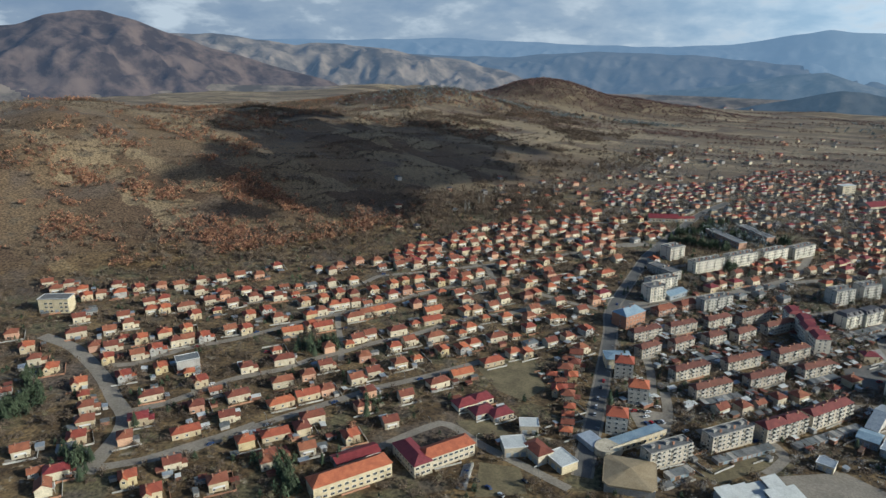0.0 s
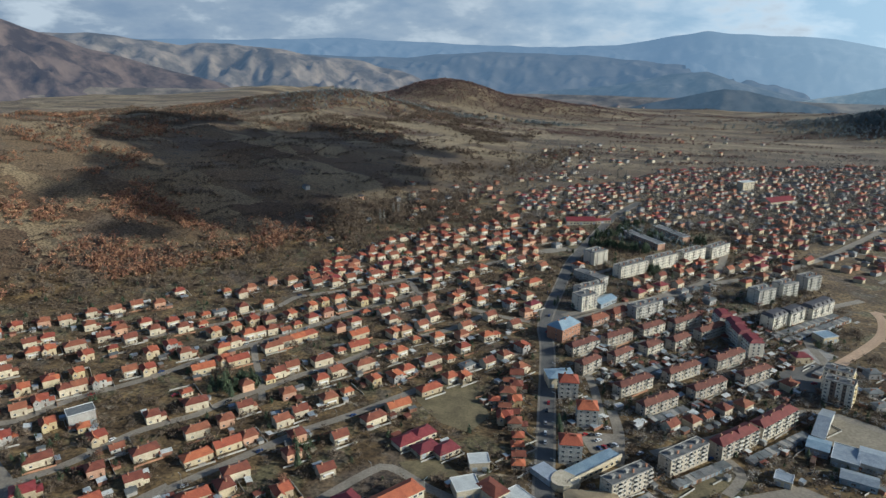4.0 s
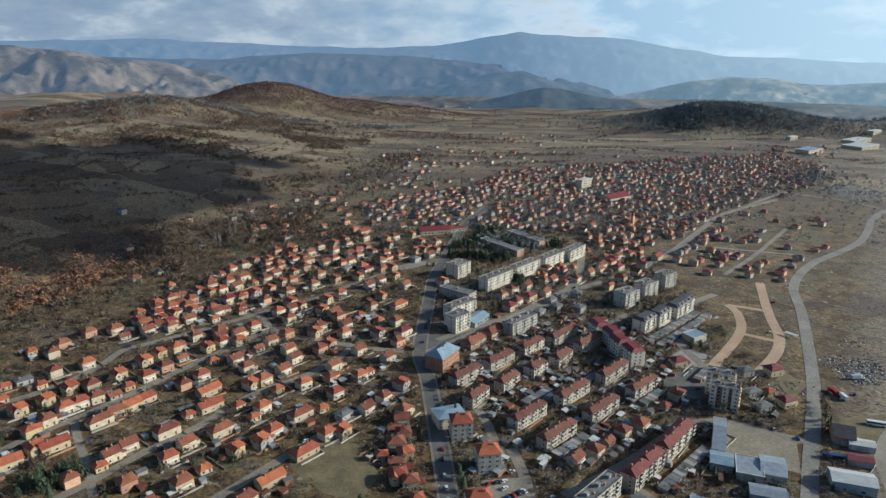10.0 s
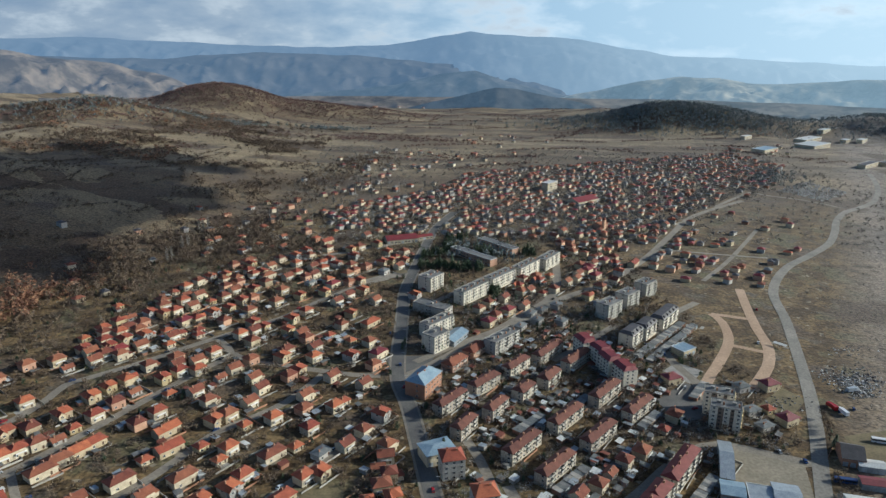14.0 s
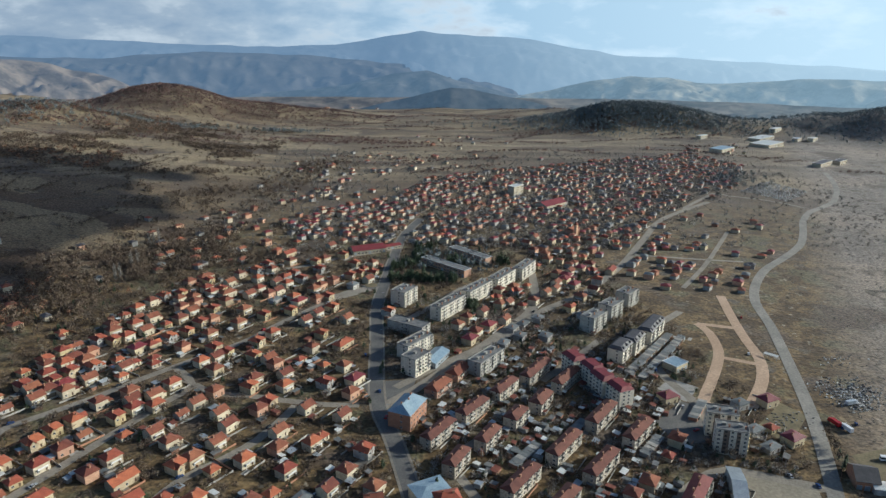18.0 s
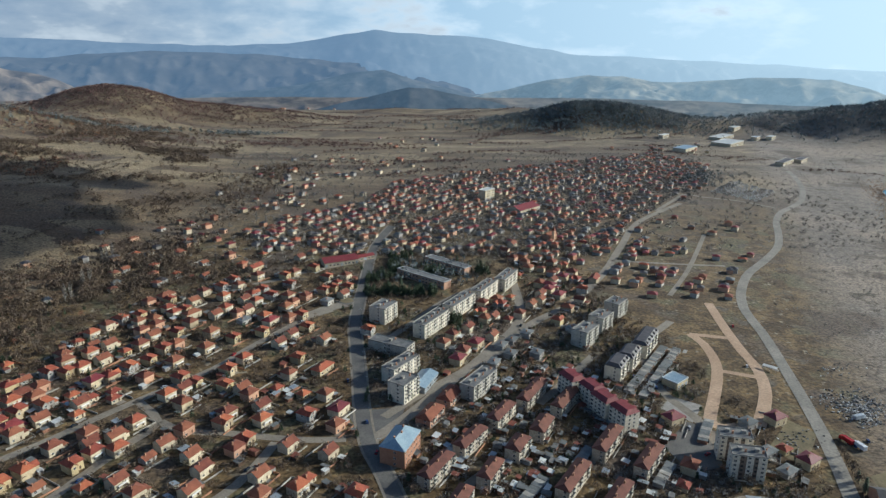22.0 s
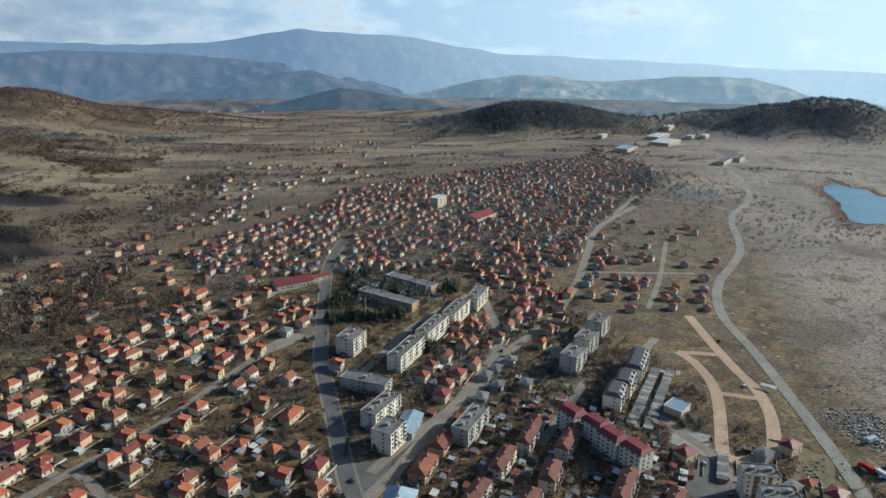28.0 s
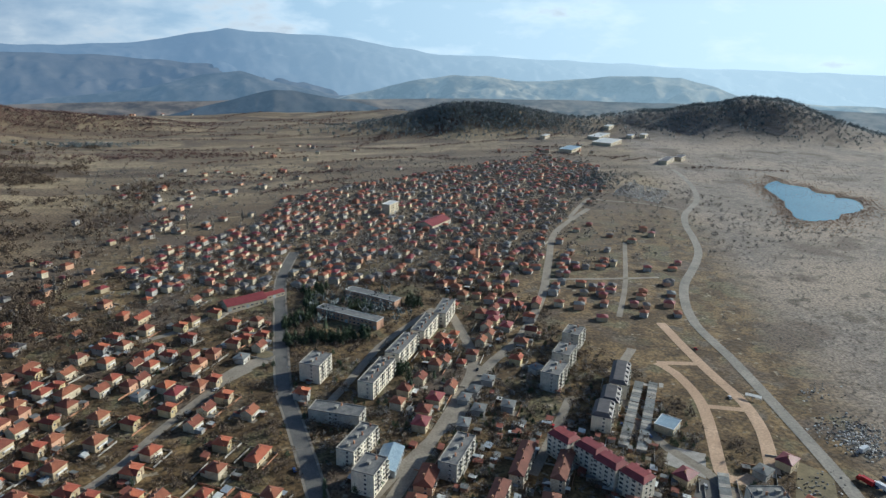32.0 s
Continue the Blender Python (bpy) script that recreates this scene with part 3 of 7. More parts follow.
def ribbon(points, width, lift=0.12, step=9.0):
    """A strip of paving laid over the ground along a line."""
    pts = [Vector((float(x), float(y))) for x, y in points]
    # a smooth line through the points
    line = []
    for i in range(len(pts) - 1):
        p0, p1, p2, p3 = pts[max(i - 1, 0)], pts[i], pts[i + 1], pts[min(i + 2, len(pts) - 1)]
        k = max(2, int((p2 - p1).length / step))
        for s in range(k):
            t = s / k
            line.append(0.5 * (2 * p1 + (p2 - p0) * t + (2 * p0 - 5 * p1 + 4 * p2 - p3) * t * t + (3 * p1 - p0 - 3 * p2 + p3) * t ** 3))
    line.append(pts[-1])
    b, rows = MB(), []
    for i, p in enumerate(line):
        w = (line[min(i + 1, len(line) - 1)] - line[max(i - 1, 0)]).normalized()
        side = Vector((w.y, -w.x))
        rows.append([(p + side * width * s) for s in (-0.5, -0.17, 0.17, 0.5)])
    for i, row in enumerate(rows):
        for q in row:
            b.v.append((q.x, q.y, float(gz(q.x, q.y)) + lift))
    n = len(rows)
    for i in range(n - 1):
        for j in range(3):
            a = i * 4 + j
            b.f.append((a, a + 1, a + 5, a + 4))
            b.m.append(0)
    return b, line

# ---- plan: house rows and ways, in metres ----
WAY_MAIN = [(-57, 328), (-60, 360), (-63, 398), (-75, 517), (-83, 571), (-79, 656), (-77, 692), (-75, 731), (-67, 779), (-54, 848), (-33, 949), (-2, 1033)]
WAY_HIGHWAY = [(125, 396), (147, 438), (184, 507), (209, 560), (252, 661), (264, 695), (275, 725), (294, 758), (321, 793), (347, 820), (384, 850), (421, 882), (450, 912), (484, 958), (519, 1009), (562, 1057), (622, 1107), (669, 1148), (726, 1219), (771, 1293), (806, 1361)]
WAY_S1 = [(-372, 450), (-344, 480), (-332, 490), (-322, 504), (-311, 521), (-305, 541), (-302, 558), (-292, 568), (-265, 590), (-242, 613), (-219, 635), (-178, 672), (-157, 701),
    (-118, 748), (-91, 769)]
WAY_S2 = [(-388, 318), (-372, 327), (-364, 347), (-353, 367), (-336, 388), (-321, 413), (-306, 443), (-286, 469), (-265, 502), (-241, 543), (-216, 584), (-204, 604), (-217, 627),
    (-222, 634)]
WAY_S3 = [(-203, 605), (-188, 592), (-163, 586), (-143, 579), (-115, 571), (-95, 569)]
WAY_S4 = [(-470, 332), (-431, 327), (-382, 306), (-345, 284), (-327, 274), (-314, 258), (-305, 234), (-300, 221)]
WAY_S5 = [(-330, 276), (-316, 292), (-306, 314), (-298, 335), (-286, 351), (-274, 364), (-265, 384), (-250, 405), (-235, 430), (-224, 443), (-213, 459), (-202, 479), (-190, 500),
    (-174, 514), (-155, 534), (-142, 557), (-135, 572)]
WAY_S6 = [(-298, 228), (-271, 253), (-260, 271), (-244, 301), (-225, 332), (-204, 366), (-183, 391), (-156, 428), (-126, 469), (-92, 510)]
WAY_S7 = [(-175, 297), (-153, 338), (-142, 346), (-117, 334), (-87, 324), (-61, 315)]
WAY_S8 = [(-291, 465), (-276, 441), (-258, 415), (-244, 391)]
WAY_PATHL = [(134, 556), (150, 577), (174, 610), (187, 634), (195, 663), (194, 681)]
WAY_PATHR = [(250, 743), (232, 691), (219, 649), (209, 612), (191, 579), (161, 544)]
WAY_PATHC1 = [(194, 681), (223, 669)]
WAY_PATHC2 = [(179, 618), (202, 604)]
WAY_R1 = [(155, 457), (133, 468), (115, 477), (97, 477), (70, 459), (43, 434), (20, 416), (-2, 400)]
WAY_R2 = [(-21, 382), (-21, 415), (-26, 443)]
WAY_SIDE = [(-83, 563), (-59, 585), (-26, 621), (24, 676), (65, 732), (86, 817)]
WAY_T31A = [(34, 678), (71, 719), (121, 758), (188, 835), (252, 926), (325, 1026), (442, 1123)]
WAY_T31B = [(213, 873), (285, 853), (332, 842)]
WAY_T31C = [(224, 766), (288, 840), (381, 961)]
WAY_T31D = [(-161, 841), (-136, 851), (-108, 872), (-67, 891), (-42, 906)]
WAY_ROUND = [(-145, 749), (-115, 757), (-89, 777), (-71, 782)]
LAKE_SHORE = [(846, 1177), (881, 1199), (917, 1212), (906, 1190), (908, 1174), (917, 1146), (896, 1112), (913, 1092), (897, 1076), (913, 1062), (903, 1040), (875, 1011), (837, 995), (803, 993), (775, 976), (746, 976), (720, 983), (720, 1006), (744, 1032), (757, 1054), (787, 1082), (809, 1116), (826, 1146)]
ROW_A = [(-554, 405, "n"), (-534, 397, "n"), (-535, 411, "n"), (-517, 398, "n"), (-513, 406, "n"), (-498, 397, "n"), (-490, 405, "n"), (-495, 427, "n"), (-478, 413, "n"), (-473, 430, "n"),
    (-459, 443, "n"), (-446, 451, "n"), (-437, 469, "n"), (-423, 480, "n"), (-414, 495, "n"), (-398, 503, "n"), (-398, 531, "n")]
ROW_B = [(-421, 448, "n"), (-405, 456, "s"), (-384, 465, "n"), (-440, 409, "n"), (-434, 420, "n"), (-406, 415, "l"), (-397, 434, "n"), (-394, 449, "n"), (-377, 438, "n"), (-369, 456, "n"),
    (-426, 397, "n"), (-419, 404, "n"), (-388, 405, "n"), (-379, 421, "s"), (-348, 423, "n")]
ROW_C = [(-469, 375, "g"), (-437, 379, "n")]
ROW_E = [(-365, 473, "n"), (-351, 466, "n"), (-361, 490, "s")]
ROW_F = [(-341, 436, "n"), (-324, 428, "n")]
ROW_I = [(-217, 268, "n")]
ROW_O = [(-122, 1004, "s"), (-104, 1059, "s"), (-75, 1005, "n"), (-92, 977, "n"), (-84, 972, "n"), (-74, 952, "n"), (-101, 963, "n"), (-147, 980, "s"), (-148, 943, "n"), (-133, 954, "s"),
    (-143, 1006, "s"), (-56, 929, "l"), (-50, 949, "n"), (-25, 951, "n"), (-18, 928, "n"), (-2, 953, "n"), (19, 967, "n"), (20, 948, "l"), (30, 983, "n"), (28, 1026, "n"), (10, 1030, "n")]
ROW_P = [(123, 930, "n"), (107, 906, "n"), (108, 881, "n"), (117, 867, "n"), (114, 847, "n"), (98, 830, "s"), (145, 862, "n"), (154, 852, "n"), (154, 829, "n"), (149, 808, "n"),
    (145, 782, "n"), (132, 755, "n"), (113, 738, "n"), (170, 810, "l"), (186, 913, "n"), (207, 927, "n"), (213, 906, "n"), (237, 930, "n"), (265, 966, "n"), (281, 986, "n"),
    (118, 771, "r"), (118, 797, "r"), (102, 776, "n"), (126, 808, "n"), (96, 760, "n"), (94, 713, "n"), (43, 728, "n"), (42, 759, "n"), (57, 755, "n"), (55, 724, "s"), (67, 731, "n"),
    (57, 766, "n"), (72, 773, "s"), (35, 740, "n"), (35, 725, "n")]
ROW_Q = [(301, 981, "n"), (325, 1026, "n"), (351, 1020, "n"), (385, 1040, "n"), (265, 912, "n"), (246, 888, "n"), (233, 873, "n"), (269, 901, "n"), (275, 890, "n"), (337, 936, "s"),
    (302, 892, "n"), (378, 987, "n"), (311, 890, "n"), (238, 845, "n"), (227, 824, "n"), (212, 805, "n"), (201, 794, "n"), (214, 852, "n"), (198, 832, "n"), (187, 805, "n"),
    (188, 835, "n"), (253, 833, "n"), (228, 793, "n"), (205, 765, "n"), (390, 959, "n"), (439, 999, "n"), (432, 974, "n"), (335, 864, "n"), (284, 808, "n"), (262, 776, "n"),
    (246, 760, "s"), (363, 857, "l"), (328, 821, "n"), (306, 794, "n"), (288, 776, "n"), (276, 751, "s"), (383, 871, "l"), (278, 963, "n"), (248, 937, "n")]
ROW_V = [(-277, 939, "s"), (-278, 890, "s")]
ROW_W = [(-202, 765, "l"), (-216, 769, "n"), (-183, 762, "n"), (-242, 768, "n"), (-160, 749, "g"), (-255, 761, "n"), (-230, 758, "n")]
ROW_X = [(-64, 715, "n")]
ROW_N0 = [(-335, 580, "n"), (-344, 559, "n"), (-361, 547, "s"), (-344, 544, "n"), (-312, 529, "n"), (-328, 516, "n"), (-342, 504, "g"), (-350, 496, "s"), (-328, 499, "s"), (-318, 587, "n"),
    (-307, 577, "s"), (-307, 495, "n"), (-295, 499, "n"), (-284, 515, "n"), (-271, 500, "s"), (-264, 513, "n"), (-275, 536, "n"), (-269, 548, "n"), (-261, 558, "n"), (-257, 528, "n"),
    (-251, 543, "s"), (-253, 578, "n"), (-293, 587, "n"), (-289, 597, "n"), (-307, 605, "n"), (-298, 620, "n"), (-307, 641, "n"), (-292, 635, "n"), (-280, 640, "n"), (-282, 603, "r"),
    (-269, 611, "n"), (-315, 625, "s"), (-236, 503, "n"), (-228, 516, "n"), (-217, 496, "l"), (-210, 477, "l"), (-314, 479, "n"), (-324, 466, "n"), (-297, 470, "n"), (-291, 477, "n"),
    (-284, 483, "n"), (-275, 488, "s"), (-300, 455, "n"), (-304, 443, "n"), (-270, 457, "l"), (-265, 466, "l"), (-260, 474, "l"), (-255, 483, "l"), (-226, 447, "l"), (-220, 467, "s"),
    (-342, 479, "s"), (-299, 412, "l"), (-292, 427, "n"), (-283, 430, "l"), (-259, 399, "n"), (-247, 421, "n"), (-242, 432, "n"), (-249, 412, "s"), (-215, 420, "n"), (-210, 434, "n")]
ROW_N1 = [(-228, 397, "n"), (-200, 398, "n"), (-193, 412, "s"), (-238, 560, "n"), (-230, 570, "n"), (-259, 640, "s"), (-235, 641, "s"), (-222, 585, "n"), (-238, 591, "n"), (-214, 600, "n"),
    (-201, 631, "n"), (-190, 618, "n"), (-196, 654, "n"), (-186, 645, "n"), (-185, 587, "n"), (-194, 573, "n"), (-201, 562, "s"), (-178, 559, "n"), (-212, 541, "n"), (-201, 529, "n"),
    (-228, 540, "s"), (-171, 545, "n"), (-175, 527, "n"), (-192, 506, "n"), (-185, 512, "n"), (-157, 508, "n"), (-173, 501, "s"), (-177, 476, "n"), (-152, 470, "l"), (-180, 466, "s"),
    (-193, 479, "s"), (-155, 562, "n"), (-150, 571, "n"), (-141, 535, "n"), (-126, 561, "n"), (-142, 608, "n"), (-162, 602, "n"), (-155, 632, "n"), (-133, 631, "s"), (-116, 620, "s"),
    (-102, 616, "n"), (-115, 593, "n"), (-95, 597, "r"), (-98, 578, "n"), (-121, 521, "n"), (-116, 529, "s"), (-134, 496, "n"), (-140, 518, "n"), (-104, 550, "n"), (-92, 511, "n"),
    (-102, 492, "n"), (-112, 478, "n"), (-88, 476, "n"), (-140, 478, "s"), (-125, 471, "g"), (-124, 452, "n"), (-195, 449, "l"), (-169, 439, "n"), (-164, 450, "n"), (-181, 430, "n")]
ROW_N2 = [(-142, 430, "l"), (-132, 448, "n"), (-155, 403, "l"), (-277, 723, "s"), (-280, 699, "n"), (-313, 689, "s"), (-295, 666, "s"), (-301, 655, "n"), (-291, 644, "l"), (-281, 653, "n"),
    (-303, 633, "n"), (-285, 623, "n"), (-272, 629, "n"), (-291, 610, "n"), (-278, 595, "n"), (-300, 599, "n"), (-282, 673, "n"), (-276, 689, "n"), (-263, 678, "n"), (-271, 672, "n"),
    (-250, 656, "r"), (-251, 627, "n"), (-247, 635, "s"), (-233, 632, "s"), (-250, 615, "s"), (-263, 701, "n"), (-252, 688, "n"), (-242, 661, "n"), (-270, 735, "n"), (-262, 749, "n"),
    (-265, 717, "s"), (-253, 713, "n"), (-235, 736, "n"), (-231, 710, "n"), (-240, 701, "s"), (-232, 674, "n"), (-221, 684, "n"), (-219, 657, "n"), (-214, 702, "n"), (-225, 726, "n"),
    (-226, 747, "n"), (-240, 753, "n"), (-206, 708, "n"), (-209, 730, "n"), (-201, 747, "n"), (-184, 698, "n"), (-203, 678, "n"), (-192, 638, "n"), (-234, 580, "n"), (-218, 572, "n"),
    (-156, 677, "n"), (-166, 662, "n"), (-132, 700, "n"), (-123, 715, "n"), (-111, 728, "n"), (-99, 702, "n"), (-102, 655, "l"), (-119, 673, "n"), (-125, 648, "n"), (-166, 638, "n")]
ROW_N3 = [(-150, 624, "n"), (-141, 591, "n"), (-164, 592, "n"), (-145, 723, "n"), (-166, 714, "n"), (-183, 726, "n"), (-139, 743, "r"), (-465, 361, "n"), (-444, 340, "l"), (-425, 354, "n"),
    (-422, 369, "n"), (-413, 329, "n"), (-402, 334, "n"), (-407, 350, "s"), (-393, 353, "n"), (-390, 319, "n"), (-385, 367, "n"), (-370, 344, "n"), (-375, 332, "n"), (-346, 324, "n"),
    (-309, 320, "n"), (-325, 328, "s"), (-359, 304, "n"), (-325, 293, "l"), (-378, 285, "n"), (-364, 276, "s"), (-349, 265, "n"), (-336, 253, "n"), (-327, 239, "n"), (-310, 268, "r"),
    (-302, 250, "n"), (-276, 270, "l"), (-289, 294, "n"), (-274, 315, "l"), (-293, 316, "s"), (-264, 292, "n"), (-238, 274, "n"), (-227, 289, "l"), (-293, 348, "n"), (-277, 369, "l"),
    (-292, 381, "s"), (-259, 342, "l"), (-353, 375, "n"), (-375, 381, "n"), (-366, 360, "n"), (-361, 367, "n"), (-344, 394, "n"), (-334, 400, "n"), (-249, 357, "n"), (-246, 374, "n"),
    (-235, 335, "l"), (-227, 345, "n"), (-245, 320, "l"), (-217, 313, "l"), (-216, 300, "n"), (-186, 305, "n"), (-196, 337, "n"), (-201, 354, "n"), (-172, 328, "n"), (-177, 360, "n"),
    (-217, 366, "n"), (-211, 379, "n"), (-165, 385, "l")]
ROW_N4 = [(-485, 318, "n"), (-456, 308, "n"), (-433, 296, "n"), (-412, 292, "n"), (-413, 259, "s"), (-322, 228, "g"), (-344, 217, "n"), (-321, 208, "s"), (-310, 212, "r"), (-304, 199, "n"),
    (-272, 223, "n"), (-260, 242, "n"), (-252, 219, "n"), (-227, 239, "n"), (-214, 264, "n"), (-202, 284, "n"), (-229, 871, "s"), (-207, 902, "s"), (-202, 864, "s"), (-183, 921, "n"),
    (-150, 924, "s"), (-153, 854, "n"), (-128, 852, "n"), (-119, 860, "n"), (-100, 873, "n"), (-89, 844, "n"), (-71, 844, "n"), (-175, 845, "n"), (-169, 829, "n"), (-184, 828, "n"),
    (-198, 816, "n"), (-180, 803, "n"), (-156, 880, "l"), (-124, 828, "n"), (-148, 816, "n"), (-156, 804, "n"), (-162, 792, "n"), (-152, 788, "n"), (-140, 801, "n"), (-125, 797, "n"),
    (-110, 795, "n"), (-121, 782, "n"), (-92, 781, "g"), (-94, 809, "n"), (-85, 814, "n"), (-77, 796, "n"), (-72, 815, "n"), (-80, 830, "s"), (-228, 809, "l"), (-224, 800, "n"),
    (-204, 793, "n"), (-222, 779, "n"), (-209, 776, "n"), (-240, 797, "n"), (-176, 775, "n"), (-166, 763, "n"), (-159, 769, "n"), (-144, 753, "n"), (-127, 771, "n"), (-124, 748, "n"),
    (-115, 753, "n"), (-113, 906, "n")]
WAY_S9 = [(-301, 227), (-283, 243), (-270, 263), (-259, 280), (-249, 299)]

ROADS = []


def road(name, points, width, material, label, lift=0.12):
    b, line = ribbon(points, width, lift)
    ROADS.append((np.array([(p.x, p.y) for p in line]), width / 2))
    return solid(name, b.mesh(name, M[material]), label, "road", kind="structure")


road("pavement", WAY_MAIN, 12.0, "lane", "dusty concrete pavement along the main street", 0.20)
ROADS.pop()
road("main_road", WAY_MAIN, 9.0, "asphalt", "wide grey asphalt street through the town", 0.27)
road("highway", WAY_HIGHWAY, 9.0, "old_road", "pale concrete bypass road past dry fields", 0.22)
for points in (WAY_S1, WAY_S2, WAY_S3, WAY_S5, WAY_S6, WAY_S7):
    road("street", points, 6.0, "lane", "dusty grey street between houses", 0.14)
road("street", WAY_S4, 10.0, "lane", "grey street bending down the slope", 0.17)
for points, w in (([(-54, 702), (-32, 728), (8, 777), (50, 813), (77, 835)], 6.0), ([(63, 722), (24, 665), (-4, 645), (-42, 615), (-70, 590)], 6.5), ([(100, 657), (66, 623), (32, 591)], 6.0),
                  ([(122, 520), (126, 561), (122, 584), (126, 618), (145, 666), (192, 708)], 7.0), ([(-33, 436), (-38, 468), (-44, 504), (-15, 530)], 6.0), ([(35, 372), (45, 391), (40, 405), (22, 413)], 6.0),
                  ([(173, 397), (189, 440), (209, 466), (221, 476)], 7.0)):
    road("street", points, w, "lane", "dusty grey service street between apartment blocks", 0.15)
road("street", [(381, 1082), (431, 1132), (484, 1180), (498, 1163), (542, 1133), (576, 1086)], 6.0, "lane", "country road past the cemetery", 0.13)
road("street", WAY_S9, 5.0, "lane", "narrow dusty street between houses", 0.13)
road("street", WAY_S8, 4.5, "lane", "narrow lane between gardens", 0.11)
for points, w in ((WAY_R1, 7.5), (WAY_R2, 6.5), (WAY_SIDE, 8.0), (WAY_T31A, 8.0), (WAY_T31B, 5.0), (WAY_T31C, 5.0), (WAY_T31D, 6.0), (WAY_ROUND, 13.0)):
    road("street", points, w, "lane", "dusty grey street between houses", 0.16)
road("dirt_track", [(148, 546), (139, 545), (134, 549)] + list(WAY_PATHL), 8.0, "dirt", "bare reddish dirt track through dry grass", 0.16)
road("dirt_track", WAY_PATHR, 8.5, "dirt", "bare reddish dirt track through dry grass", 0.19)
road("dirt_track", WAY_PATHC1, 6.0, "dirt", "bare reddish dirt track through dry grass", 0.13)
road("dirt_track", WAY_PATHC2, 5.5, "dirt", "bare reddish dirt track through dry grass", 0.13)

# lake
shore = [Vector((float(x), float(y))) for x, y in LAKE_SHORE]
wet = MB()
ring = []
for i in range(len(shore)):
    p0, p1, p2, p3 = (shore[(i + k) % len(shore)] for k in (-1, 0, 1, 2))
    for s in range(6):
        t = s / 6
        q = 0.5 * (2 * p1 + (p2 - p0) * t + (2 * p0 - 5 * p1 + 4 * p2 - p3) * t * t + (3 * p1 - p0 - 3 * p2 + p3) * t ** 3)
        ring.append((q.x, q.y, -23.2))
wet.face(ring[::-1])
water = mat("water", (0.055, 0.17, 0.235), (0.065, 0.19, 0.26), 0.02, 0.3, 0.25)
solid("lake", wet.mesh("lake", water), "still blue lake in dry grassland", "lake", kind="structure")


# ---- house parts ----
def window_mesh(w, h):
    b = MB()
    b.box(-w / 2, w / 2, -0.06, 0.02, -h / 2, h / 2, 0)
    f = 0.1
    b.box(-w / 2 + f, -f / 2, -0.09, -0.05, -h / 2 + f, h / 2 - f, 1)
    b.box(f / 2, w / 2 - f, -0.09, -0.05, -h / 2 + f, h / 2 - f, 1)
    return b.mesh("window", M["white_frame"], M["glass"])


WIN = window_mesh(1.5, 1.4)
WIN_WIDE = window_mesh(2.3, 1.5)
DOOR = MB().box(-0.5, 0.5, -0.08, 0.02, 0, 2.1).mesh("door", M["dark_wood"])
CHIMNEY = MB().box(-0.35, 0.35, -0.3, 0.3, -1.2, 1.0).box(-0.43, 0.43, -0.38, 0.38, 1.0, 1.15).mesh("chimney", M["brick"])


